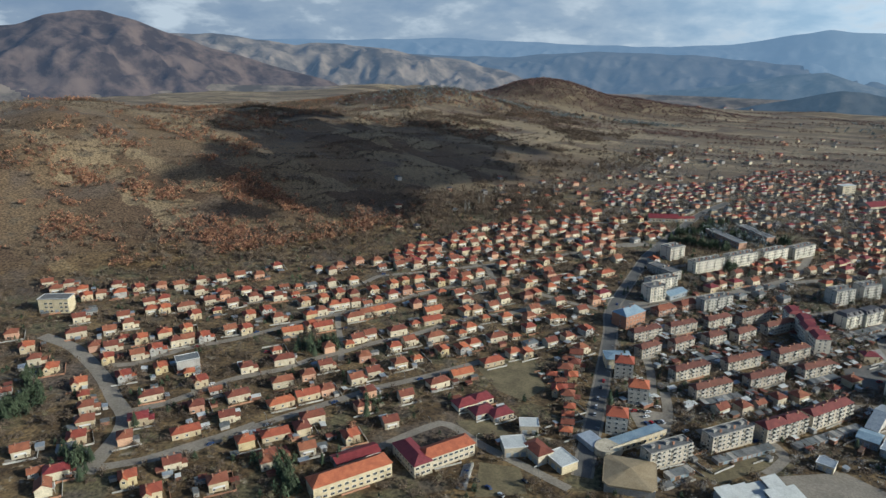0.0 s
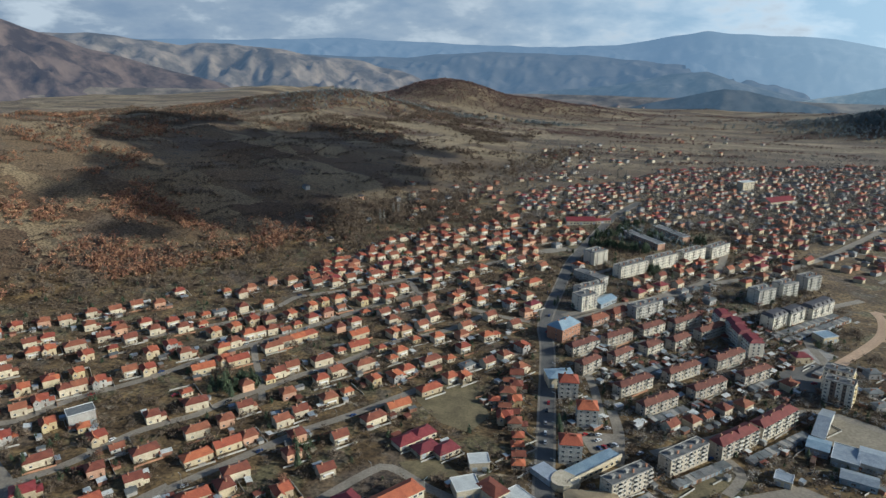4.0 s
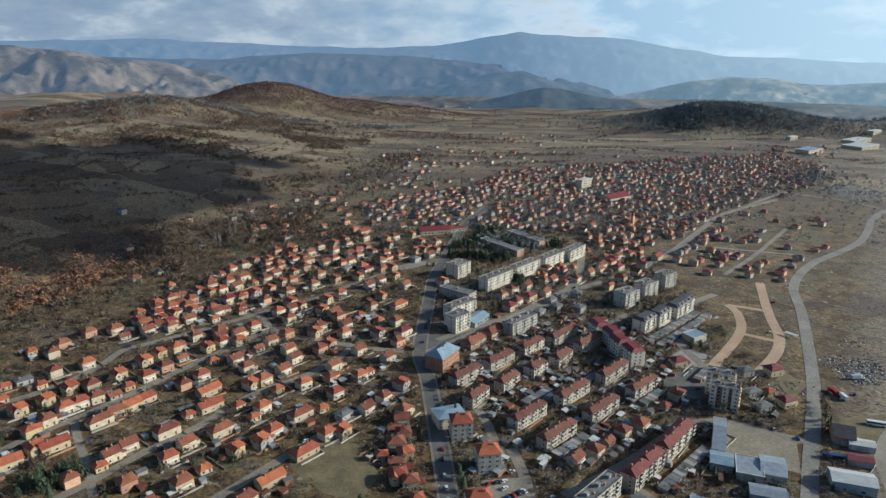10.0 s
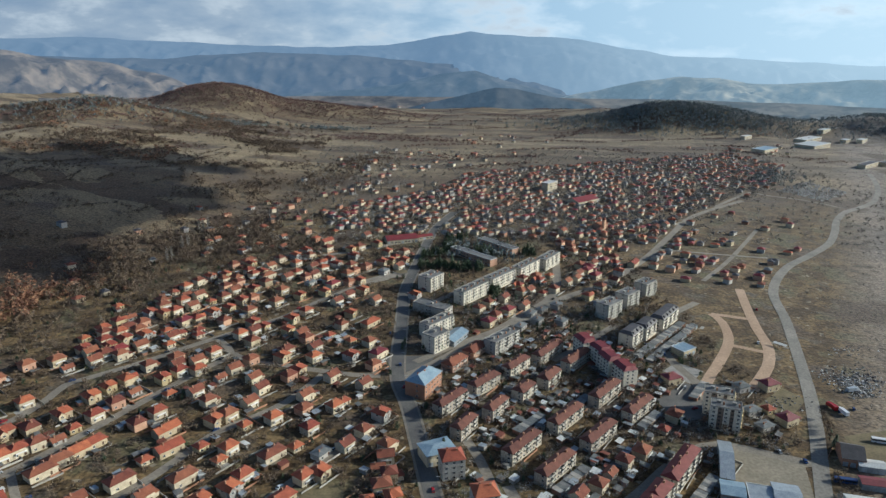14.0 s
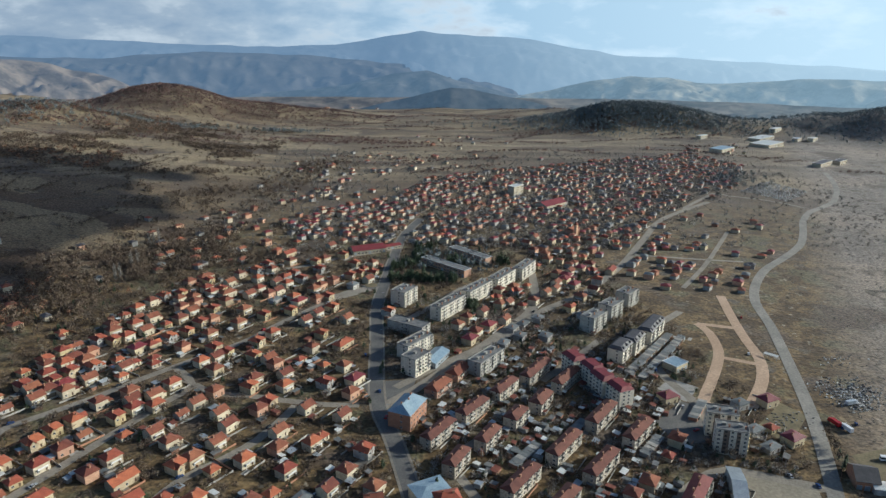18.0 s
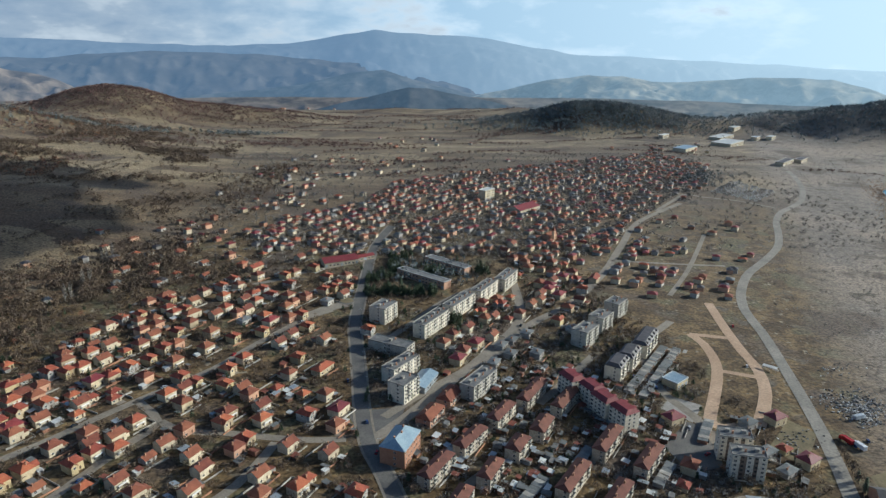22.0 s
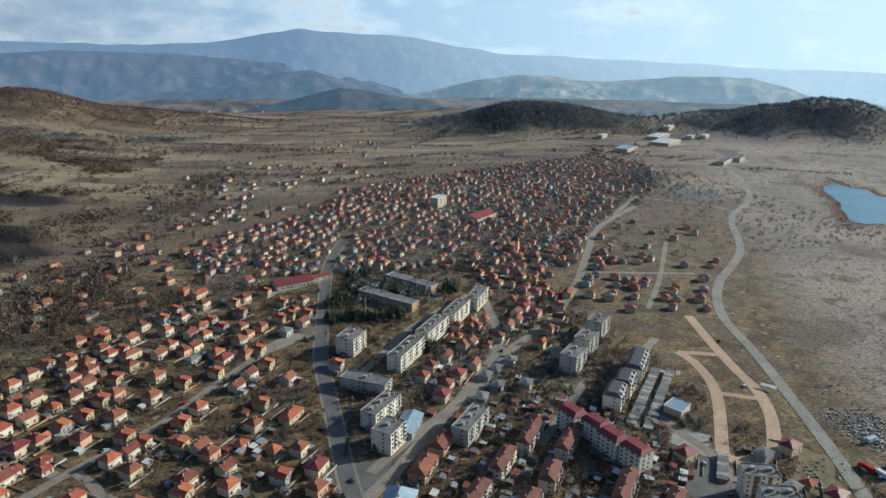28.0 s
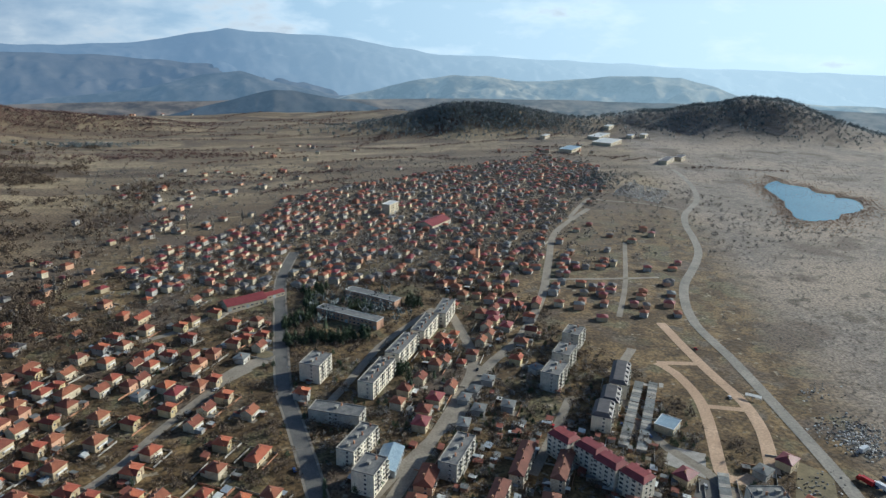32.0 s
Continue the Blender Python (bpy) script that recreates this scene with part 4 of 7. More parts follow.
def house(name, w, d, h, roof, wall, roof_kind, pitch=0.55, annex=0.0, balcony=False, chimneys=1, label="", wing=0.0):
    """One dwelling: front towards -y, ridge along x."""
    w, d, h = w * 1.0, d * 0.98, h * 0.98
    ob = new(name)
    tagged(ob, label, "house", name.replace("_", " ") + "s of the town")
    rh = pitch * d / 2
    b = MB().box(-w / 2, w / 2, -d / 2, d / 2, -2.0, h)
    if roof_kind == "gable":
        for s in (-1, 1):
            b.face([(s * w / 2, -d / 2, h), (s * w / 2, d / 2, h), (s * w / 2, 0, h + rh)][:: s])
    if annex:
        b.box(w / 2, w / 2 + annex, -d / 2 + 1.5, d / 2 - 0.5, -2.0, h * 0.5)
    b.box(-w / 2 - 0.05, w / 2 + 0.05, -d / 2 - 0.05, d / 2 + 0.05, -2.0, 0.5)
    part("wall", b.mesh("wall", M[wall]), ob)
    r = MB()
    if roof_kind == "gable":
        r.gable(w, d, h, rh, 0.55)
    else:
        r.hip(w, d, h + 0.05, rh, 0.6, max(0.3, w - d))
    top = part("roof", r.mesh("roof", M[roof]), ob)
    half = (w / 2 + 0.55) if roof_kind == "gable" else max(0.8, w - d) / 2
    part("ridge_tiles", MB().box(-half, half, -0.16, 0.16, h + rh - 0.05, h + rh + 0.16).mesh("ridge_tiles", M["roof_brown" if roof != "roof_brown" else "roof_dark"]), top)
    if annex:
        k = MB().hip(annex + 0.3, d - 2.0, h * 0.5 + 0.05, 0.9, 0.35, 0.5, cx=w / 2 + annex / 2, cy=0.5)
        part("annex_roof", k.mesh("annex_roof", M[roof]), ob)
    if wing:
        u, q = -w * 0.24, w * 0.21
        k = MB().box(u - q, u + q, -d / 2 - wing, -d / 2 + 0.5, -2.0, h - 0.1)
        k.face([(u - q, -d / 2 - wing, h - 0.1), (u + q, -d / 2 - wing, h - 0.1), (u, -d / 2 - wing, h - 0.1 + rh * 0.72)])
        part("wing", k.mesh("wing", M[wall]), ob)
        k = MB()
        for s in (-1, 1):
            low = [(u + s * (q + 0.4), -d / 2 - wing - 0.4, h - 0.35), (u + s * (q + 0.4), -0.6, h - 0.35), (u, -0.6, h + rh * 0.75), (u, -d / 2 - wing - 0.4, h + rh * 0.75)]
            low = low if s > 0 else low[::-1]
            k.hull([(a, c, e - 0.2) for a, c, e in low], low)
        part("wing_roof", k.mesh("wing_roof", M[roof]), ob)
        part("window", WIN, ob, pose(u, -d / 2 - wing, h - 1.4))
    for c in range(chimneys):
        part("chimney", CHIMNEY, ob, pose((-0.22 + 0.4 * c) * w, 0.9 if c % 2 else -0.8, h + rh * 0.95))
    storeys = max(1, int(h / 2.7))
    for s in range(storeys):
        z = 1.6 + s * 2.8
        n = max(2, int(w / 4.9))
        for i in range(n):
            x = (i + 0.5) / n * w - w / 2
            if s == 0 and i == n - 1:
                part("door", DOOR, ob, pose(x, -d / 2 - 0.07, 0.3))
            else:
                part("window", WIN, ob, pose(x, -d / 2, z))
        if s:
            part("window", WIN, ob, pose(-w / 2, -0.12 * d, z, 0, 0, -90))
    if balcony:
        k = MB().box(-w * 0.32, w * 0.32, -d / 2 - 1.3, -d / 2, 2.75, 2.92).box(-w * 0.32, w * 0.32, -d / 2 - 1.3, -d / 2 - 1.2, 2.92, 3.8)
        k.box(-w * 0.32, -w * 0.32 + 0.15, -d / 2 - 1.3, -d / 2 - 1.15, -1.5, 2.75).box(w * 0.32 - 0.15, w * 0.32, -d / 2 - 1.3, -d / 2 - 1.15, -1.5, 2.75)
        part("balcony", k.mesh("balcony", M["white_frame"]), ob)
    return ob


rnd = random.Random(11)
WORDS = {"roof_orange": "orange tile", "roof_brown": "weathered brown tile", "roof_red": "dark red metal", "roof_grey": "grey slab", "render_white": "white", "render_cream": "cream",
         "render_yellow": "yellow", "render_grey": "bare grey", "render_peach": "peach"}


def worded(roof, wall, kind, size):
    return f"{size} {WORDS[wall]} rendered house with {WORDS[roof]} {kind} roof"


PROTO = {"n": [], "s": [], "l": [], "r": [], "g": []}
for i, (w, d, h, roof, wall, kind, annex, bal, ch) in enumerate([
        (9, 7.8, 5.3, "roof_orange", "render_white", "hip", 0, True, 1), (9.5, 8.0, 5.2, "roof_orange", "render_cream", "hip", 0, False, 2),
        (8.2, 8, 5.5, "roof_brown", "render_white", "hip", 3.5, False, 1), (9, 7.8, 5.2, "roof_brown", "render_white", "gable", 0, True, 1),
        (9.8, 8.4, 5.4, "roof_brown", "render_cream", "hip", 0, True, 2), (8.4, 7.4, 5.3, "roof_orange", "render_yellow", "hip", 0, False, 1),
        (9, 8, 5.6, "roof_orange", "render_grey", "hip", 3.0, False, 1), (8.8, 8, 5.2, "roof_brown", "render_peach", "hip", 0, False, 1),
        (9, 7.4, 5.5, "roof_brown", "render_white", "gable", 3.0, False, 2)]):
    PROTO["n"].append(house("house", w, d, h, roof, wall, kind, 0.64, annex, bal, ch, worded(roof, wall, kind, "two-storey"), 2.2 if i in (1, 5, 6) else 0.0))
for w, d, h, roof, wall, kind in ((7, 6, 3.0, "roof_orange", "render_white", "hip"), (7.5, 6, 3.2, "roof_brown", "render_grey", "gable"), (6.5, 6.5, 3.4, "roof_orange", "render_yellow", "hip")):
    PROTO["s"].append(house("cottage", w, d, h, roof, wall, kind, 0.6, 0, False, 1, worded(roof, wall, kind, "small low")))
for w, d, h, roof, wall, kind in ((14.5, 8, 4.4, "roof_brown", "render_white", "hip"), (16, 8, 4.0, "roof_orange", "render_cream", "hip"), (14, 8, 5.2, "roof_brown", "render_white", "hip"), (15, 7.8, 4.8, "roof_orange", "render_cream", "gable")):
    PROTO["l"].append(house("terrace_house", w, d, h, roof, wall, kind, 0.60, 0, False, 2, worded(roof, wall, kind, "long")))
for w, d, h, wall in ((11, 9, 5.4, "render_cream"), (12, 8.5, 5.0, "render_white")):
    PROTO["r"].append(house("villa", w, d, h, "roof_red", wall, "hip", 0.5, 3.0, False, 1, worded("roof_red", wall, "hip", "two-storey")))
for w, d, h in ((10, 7, 3.6), (9, 8, 4.6)):
    PROTO["g"].append(house("grey_house", w, d, h, "roof_grey", "render_grey", "hip", 0.3, 0, False, 1, worded("roof_grey", "render_grey", "hip", "plain")))

PLACED = []
used = set()
for row in (ROW_N0, ROW_N1, ROW_N2, ROW_N3, ROW_N4, ROW_A, ROW_B, ROW_C, ROW_E, ROW_F, ROW_I, ROW_V, ROW_W, ROW_X, ROW_P):
    for x, y, kind in row:
        src = rnd.choice(PROTO[kind])
        k = rnd.uniform(0.92, 1.08)
        turn = 49 + rnd.uniform(-4, 4) + (90 if kind == "n" and rnd.random() < 0.12 else 0) + (-90 if row is ROW_P and rnd.random() < 0.4 else 0)
        # the readings lie at the foot of the front wall
        cx, cy = x - 2.2, y + 2.6
        m = pose(cx, cy, float(gz(cx, cy)), 0, 0, turn)
        if src.name in used:
            copy_thing(src, m)
        else:
            src.matrix_basis = m
            used.add(src.name)
        PLACED.append((cx, cy, 9.0 if kind == "l" else 6.5))
for group in PROTO.values():
    for src in group:
        if src.name not in used:
            for o in (*src.children_recursive, src):
                bpy.data.objects.remove(o)


# ---- apartment blocks ----
BALCONY = MB().box(-1.6, 1.6, -1.1, 0, -0.15, 0).box(-1.6, 1.6, -1.1, -1.0, 0, 0.95).box(-1.6, -1.5, -1.0, 0, 0, 0.95).box(1.5, 1.6, -1.0, 0, 0, 0.95).mesh("balcony", M["panel"])
STACK = MB().box(-0.5, 0.5, -0.35, 0.35, -0.6, 1.3).box(-0.6, 0.6, -0.45, 0.45, 1.3, 1.45).mesh("chimney", M["brick"])


def block(x, y, L, turn, d, storeys, roof="tile", wall="render_cream", roof_mat=None, label="", floor=2.65, balconies=True, rear=False):
    ob = thing("apartment_block", x + 1.0, y - 1.0, turn, label, "apartment building", "apartment blocks")
    h = storeys * floor + 0.2
    b = MB().box(-L / 2, L / 2, -d / 2, d / 2, -2.5, h).box(-L / 2 - 0.08, L / 2 + 0.08, -d / 2 - 0.08, d / 2 + 0.08, -2.5, 0.9)
    part("wall", b.mesh("wall", M[wall]), ob)
    r = MB()
    if roof == "tile":
        r.hip(L, d, h + 0.1, 0.27 * d, 0.4, L - d * 0.55)
        for i in range(max(2, int(L / 7))):
            part("chimney", STACK, ob, pose((i + 0.5) / max(2, int(L / 7)) * (L * 0.8) - L * 0.4, 0.9 * (-1) ** i, h + 0.22 * d))
        part("roof", r.mesh("roof", M[roof_mat or "roof_brown"]), ob)
    elif roof == "mansard":
        low = [(-L / 2 - 0.3, -d / 2 - 0.3, h), (L / 2 + 0.3, -d / 2 - 0.3, h), (L / 2 + 0.3, d / 2 + 0.3, h), (-L / 2 - 0.3, d / 2 + 0.3, h)]
        top = [(-L / 2 + 1.5, -d / 2 + 2.5, h + 2.6), (L / 2 - 1.5, -d / 2 + 2.5, h + 2.6), (L / 2 - 1.5, d / 2 - 2.5, h + 2.6), (-L / 2 + 1.5, d / 2 - 2.5, h + 2.6)]
        part("roof", r.hull(low, top).mesh("roof", M[roof_mat or "roof_dark"]), ob)
        n = max(2, int(L / 6))
        for i in range(n):
            k = MB().box(-1.1, 1.1, -1.0, 1.6, 0, 1.7).hip(2.2, 2.6, 1.75, 0.5, 0.2, 0.6, 0.1, cy=0.3)
            part("dormer", k.mesh("dormer", M[roof_mat or "roof_dark"]), ob, pose((i + 0.5) / n * L - L / 2, -d / 2 + 1.4, h + 0.4))
    else:
        r.box(-L / 2 - 0.1, L / 2 + 0.1, -d / 2 - 0.1, d / 2 + 0.1, h, h + 0.15)
        part("roof", r.mesh("roof", M[roof_mat or "roof_tar"]), ob)
        k = MB()
        for x0, x1, y0, y1 in ((-L / 2 - 0.1, L / 2 + 0.1, -d / 2 - 0.1, -d / 2 + 0.2), (-L / 2 - 0.1, L / 2 + 0.1, d / 2 - 0.2, d / 2 + 0.1),
                               (-L / 2 - 0.1, -L / 2 + 0.2, -d / 2 + 0.2, d / 2 - 0.2), (L / 2 - 0.2, L / 2 + 0.1, -d / 2 + 0.2, d / 2 - 0.2)):
            k.box(x0, x1, y0, y1, h + 0.15, h + 0.65)
        part("parapet", k.mesh("parapet", M["concrete"]), ob)
        n = max(1, int(L / 9))
        for i in range(n):
            k = MB().box(-1.1, 1.1, -0.9, 0.9, 0, 1.6).box(-1.25, 1.25, -1.05, 1.05, 1.6, 1.75)
            part("stair_head", k.mesh("stair_head", M["concrete"]), ob, pose((i + 0.5) / n * L - L / 2, 0.5, h + 0.15))
            part("chimney", STACK, ob, pose((i + 0.8) / n * L - L / 2, -1.5, h + 0.6))
    n = max(3, int(L / 3.3))
    for s in range(storeys):
        z = 1.85 + s * floor
        for i in range(n):
            wx = (i + 0.5) / n * L - L / 2
            if balconies and s > 0 and i % 3 == 1:
                part("balcony", BALCONY, ob, pose(wx, -d / 2, z - 0.9))
                part("window", WIN_WIDE, ob, pose(wx, -d / 2, z + 0.1))
            else:
                part("window", WIN, ob, pose(wx, -d / 2, z))
        part("window", WIN, ob, pose(-L / 2, -1.5, z, 0, 0, -90))
        if rear:
            part("window", WIN, ob, pose(-L / 2, 2.2, z, 0, 0, -90))
            for i in range(n):
                part("window", WIN_WIDE if i % 2 else WIN, ob, pose((i + 0.5) / n * L - L / 2, d / 2, z, 0, 0, 180))
    PLACED.append((x, y, L / 2))
    return ob


THREE = "three-storey cream apartment block with hipped brown tile roof"
for x, y, L, turn, d, n in ((-51, 526, 27, 48, 8, 3), (-23, 518, 20, 52, 8, 3), (-45, 497, 20, 54, 8, 3), (-26, 550, 26, 45, 8, 3), (-1, 539, 17, 50, 9, 3),
                            (20, 557, 20, 52, 9, 3), (53, 536, 31, 46, 8, 3), (19, 505, 31, 46, 8, 3), (34, 485, 31, 45, 8, 3), (-14, 475, 30, 46, 8, 3),
                            (1, 454, 30, 45, 8, 3), (68, 515, 28, 44, 8, 3), (28, 598, 34, 48, 8, 3), (46, 585, 30, 46, 8, 3), (0, 575, 25, 47, 8, 3)):
    block(x, y, L, turn, d, n, "tile", "block_cream", "block_tile", THREE)
for x, y, L, turn in ((37, 413, 18, 48), (48, 425, 17, 48), (69, 448, 37, 49)):
    block(x, y, L, turn, 9, 4, "tile", "block_cream", "block_red", "four-storey cream apartment block with dark red roof")
for x, y, L, turn in ((-18, 363, 29, 45), (13, 395, 31, 46)):
    block(x, y, L, turn, 9, 4, "flat", "block_cream", None, "four-storey white apartment block with grey flat roof")
for x, y, L, turn in ((-16, 718, 38, 48), (15, 753, 37, 47), (46, 784, 36, 49), (75, 811, 34, 52)):
    block(x, y, L, turn, 11, 4, "flat", "white_panel", None, "whitewashed panel apartment block with flat roof", 2.95)
block(-51, 745, 20, 50, 15, 5, "flat", "white_panel", None, "square grey panel apartment block")
block(-52, 645, 29, 44, 11, 4, "flat", "white_panel", None, "five-storey pale apartment block with flat roof")
block(-55, 614, 17, 46, 13, 5, "flat", "white_panel", None, "pale apartment tower beside the main street")
block(-53, 684, 12, 52, 33, 3, "flat", "panel", None, "long grey panel block with pale end wall", rear=True)
block(-4, 615, 31, 45, 11, 4, "flat", "panel", None, "five-storey grey panel apartment block")
block(-43, 584, 20, 52, 10, 2, "tile", "render_peach", "roof_brown", "low peach terrace with brown tile roof")
block(-26, 605, 20, 53, 10, 2, "tile", "render_peach", "roof_brown", "low peach terrace with brown tile roof")
block(-67, 549, 23, 58, 15, 3, "tile", "brick", "roof_blue", "brick public building with blue metal roof", 3.6, False)
for x, y, L, turn in ((100, 623, 20, 47), (116, 637, 21, 48), (141, 660, 34, 48)):
    block(x, y, L, turn, 12, 4, "mansard", "white_panel", "roof_dark", "white apartment building with dark mansard roof")
for x, y, L, turn in ((99, 678, 21, 40), (123, 702, 20, 40), (149, 729, 18, 40)):
    block(x, y, L, turn, 13, 5, "flat", "panel", None, "grey panel apartment tower")
for x, y in ((73, 557), (67, 572), (65, 587), (57, 602)):
    block(x, y, 15, 105, 11, 5, "mansard", "white_panel", "roof_red", "stepped white apartment block with crimson mansard roof", rear=True)
for x, y in ((118, 499), (122, 517)):
    tall = block(x, y, 18, -24, 11, 6, "flat", "white_panel", None, "six-storey whitewashed apartment tower with brown vertical bands", 2.65, False)
    for u, w in ((-3.2, 1.7), (3.4, 1.1)):
        part("wall_band", MB().box(u - w, u + w, -5.58, -5.5, 0.9, 15.9).mesh("wall_band", M["brown_panel"]), tall)
    for v in range(5):
        part("loggia", MB().box(9.0, 9.9, -3.6, 3.6, 2.7 + v * 2.65, 3.7 + v * 2.65).mesh("loggia", M["render_yellow"]), tall)
for x, y, n in ((-49, 384, 4), (-42, 425, 4), (-56, 456, 4)):
    block(x, y, 12.5, 8, 12, n, "tile", "panel", "roof_orange", "grey panel tower with orange pyramid roof", 3.0, False)

# ---- single buildings ----
def hall(name, x, y, L, d, h, turn, wall, roof, kind, label, category, rise=0.2, doors=2):
    ob = thing(name, x, y, turn, label, category)
    b = MB().box(-L / 2, L / 2, -d / 2, d / 2, -2.0, h)
    r = MB()
    if kind == "gable":
        for s in (-1, 1):
            b.face([(s * L / 2, -d / 2, h), (s * L / 2, d / 2, h), (s * L / 2, 0, h + rise * d / 2)][:: s])
        r.gable(L, d, h + 0.02, rise * d / 2, 0.4)
    elif kind == "hip":
        r.hip(L, d, h + 0.05, rise * d / 2, 0.5, max(0.3, L - d))
    else:
        r.box(-L / 2 - 0.3, L / 2 + 0.3, -d / 2 - 0.3, d / 2 + 0.3, h, h + 0.3)
        c = MB()
        for v in (-d / 2 - 0.32, d / 2 + 0.02):
            c.box(-L / 2 - 0.32, L / 2 + 0.32, v, v + 0.3, h + 0.3, h + 0.62)
        for u in (-L / 2 - 0.32, L / 2 + 0.02):
            c.box(u, u + 0.3, -d / 2 - 0.02, d / 2 + 0.02, h + 0.3, h + 0.61)
        part("coping", c.mesh("coping", M["white_frame"]), ob)
    part("wall", b.mesh("wall", M[wall]), ob)
    part("roof", r.mesh("roof", M[roof]), ob)
    n = max(2, int(L / 4.0))
    for i in range(n):
        if i % max(1, n // doors) == 0:
            k = MB().box(-1.4, 1.4, -0.1, 0.02, 0, min(3.0, h - 0.4))
            part("gate", k.mesh("gate", M["metal_sheet"]), ob, pose((i + 0.5) / n * L - L / 2, -d / 2 - 0.01, 0))
        else:
            for s in range(max(1, int(h / 3.3))):
                part("window", WIN_WIDE, ob, pose((i + 0.5) / n * L - L / 2, -d / 2, 1.8 + 3.3 * s))
    PLACED.append((x, y, L / 2))
    return ob


# school: a long wing and a cross wing
school = thing("school", -132, 312, 53, "white two-storey school with orange and crimson tile roofs", "school")
part("wall", MB().box(-14, 18, -5.5, 5.5, -2, 7.6).box(-22, -11, -8, 18, -2, 7.6).mesh("wall", M["render_white"]), school)
part("roof", MB().hip(32, 11, 7.7, 3.0, 0.6, 24, cx=2).mesh("roof", M["roof_orange"]), school)
k = MB()
k.hull([(-22.6, -8.6, 7.6), (-10.4, -8.6, 7.6), (-10.4, 18.6, 7.6), (-22.6, 18.6, 7.6)], [(-16.6, -3, 10.9), (-16.4, -3, 10.9), (-16.4, 13, 10.9), (-16.6, 13, 10.9)])
part("wing_roof", k.mesh("wing_roof", M["roof_red"]), school, None, "crimson metal roof")
for s in range(2):
    for i in range(8):
        part("window", WIN_WIDE, school, pose(-8 + i * 3.4, -5.5, 2.2 + 3.5 * s))
    for i in range(3):
        part("window", WIN_WIDE, school, pose(-20 + i * 3.2, -8.0, 2.2 + 3.5 * s))
    for i in range(7):
        part("window", WIN, school, pose(-22, -5 + i * 3.2, 2.2 + 3.5 * s, 0, 0, -90))
PLACED += [(-132, 312, 16), (-145, 305, 10)]
hall("long_house", -168, 272, 44, 11, 8.4, 53, "render_cream", "roof_orange", "hip", "long cream three-storey building with orange tile roof", "building", 0.6, 1)
hall("workshop", -176, 292, 26, 10, 4.0, 53, "render_grey", "roof_red", "gable", "low workshop with bright red metal roof", "workshop", 0.35)
# square hall with a shallow pyramid roof
pav = thing("market_hall", -33, 335, 8, "square hall with a shallow tan pyramid roof", "hall")
part("wall", MB().box(-13, 13, -13, 13, -2, 5).mesh("wall", M["concrete"]), pav)
cut = [(-14, -11), (-11, -14), (11, -14), (14, -11), (14, 11), (11, 14), (-11, 14), (-14, 11)]
part("eave", MB().hull([(x, y, 4.6) for x, y in cut], [(x, y, 5.6) for x, y in cut]).mesh("eave", M["roof_tan"]), pav)
k = MB()
for i in range(8):
    (x0, y0), (x1, y1) = cut[i], cut[(i + 1) % 8]
    k.face([(x0 * 0.96, y0 * 0.96, 5.604), (x1 * 0.96, y1 * 0.96, 5.604), (0, 0, 8.6)])
part("roof", k.mesh("roof", M["roof_tan"]), pav)
PLACED.append((-33, 335, 16))
# community hall under many tilted white roofs
com = thing("community_hall", 33, 339, 40, "hall under staggered white sloping roofs", "hall")
for i in range(4):
    for j in range(3):
        x, y, h = -16 + i * 9.6 + (j % 2) * 4, -10 + j * 9.2, 4.5 + ((i * 2 + j) % 3) * 1.1
        part("wall", MB().box(x - 4.5, x + 4.5, y - 4.3, y + 4.3, -2, h).mesh("wall", M["render_grey"]), com)
        low, hi = h + 0.02, h + 2.4
        ring4 = [(x - 4.9, y - 4.7, low), (x + 4.9, y - 4.7, low + 0.3), (x + 4.9, y + 4.7, hi), (x - 4.9, y + 4.7, hi - 0.3)]
        part("roof", MB().hull([(a, b, c - 0.2) for a, b, c in ring4], ring4).mesh("roof", M["roof_white"]), com)
PLACED += [(33, 339, 20)]
# curved shop under the first tower
shop = thing("shop_row", -36, 374, 50, "low cream row of shops with rounded corner and grey roof", "shop")
part("wall", MB().box(-20, 20, -4.5, 4.5, -2, 4.2).mesh("wall", M["render_cream"]), shop)
part("roof", MB().box(-20.2, 20.2, -3.2, 4.7, 4.2, 4.5).mesh("roof", M["roof_blue"]), shop)
part("parapet", MB().box(-20.4, 20.4, -4.8, -4.2, 3.6, 5.4).mesh("parapet", M["render_white"]), shop)
arc = [(-20 + 9 * math.cos(a), -1 + 7 * math.sin(a)) for a in [math.radians(70 + 22 * i) for i in range(12)]]
part("corner", MB().hull([(x, y, -2) for x, y in arc], [(x, y, 4.8) for x, y in arc]).mesh("corner", M["render_white"]), shop)
part("terrace", MB().box(-29, -19, 2, 17, -2, 4.3).mesh("terrace", M["metal_sheet"]), shop)
for i in range(9):
    part("window", WIN_WIDE, shop, pose(-17 + i * 4.2, -4.5, 1.9))
PLACED.append((-36, 374, 20))
# houses with flat sheet roofs near the crossing
for x, y, L, d, h, t, rf, wl_ in ((-98, 336, 13, 12, 6, 30, "roof_white", "render_white"), (-96, 360, 11, 9, 5.6, 20, "roof_white", "render_white"), (-84, 336, 15, 10, 6.4, -38, "roof_brown", "render_white"), (-70, 334, 15, 11, 5.0, -38, "roof_white", "render_cream")):
    hall("corner_shop", x, y, L, d, h, t, wl_, rf, "hip" if rf == "roof_brown" else "flat", "two-storey shop building with pale flat roof" if rf != "roof_brown" else "two-storey shop building with brown tile roof", "shop", 0.4)
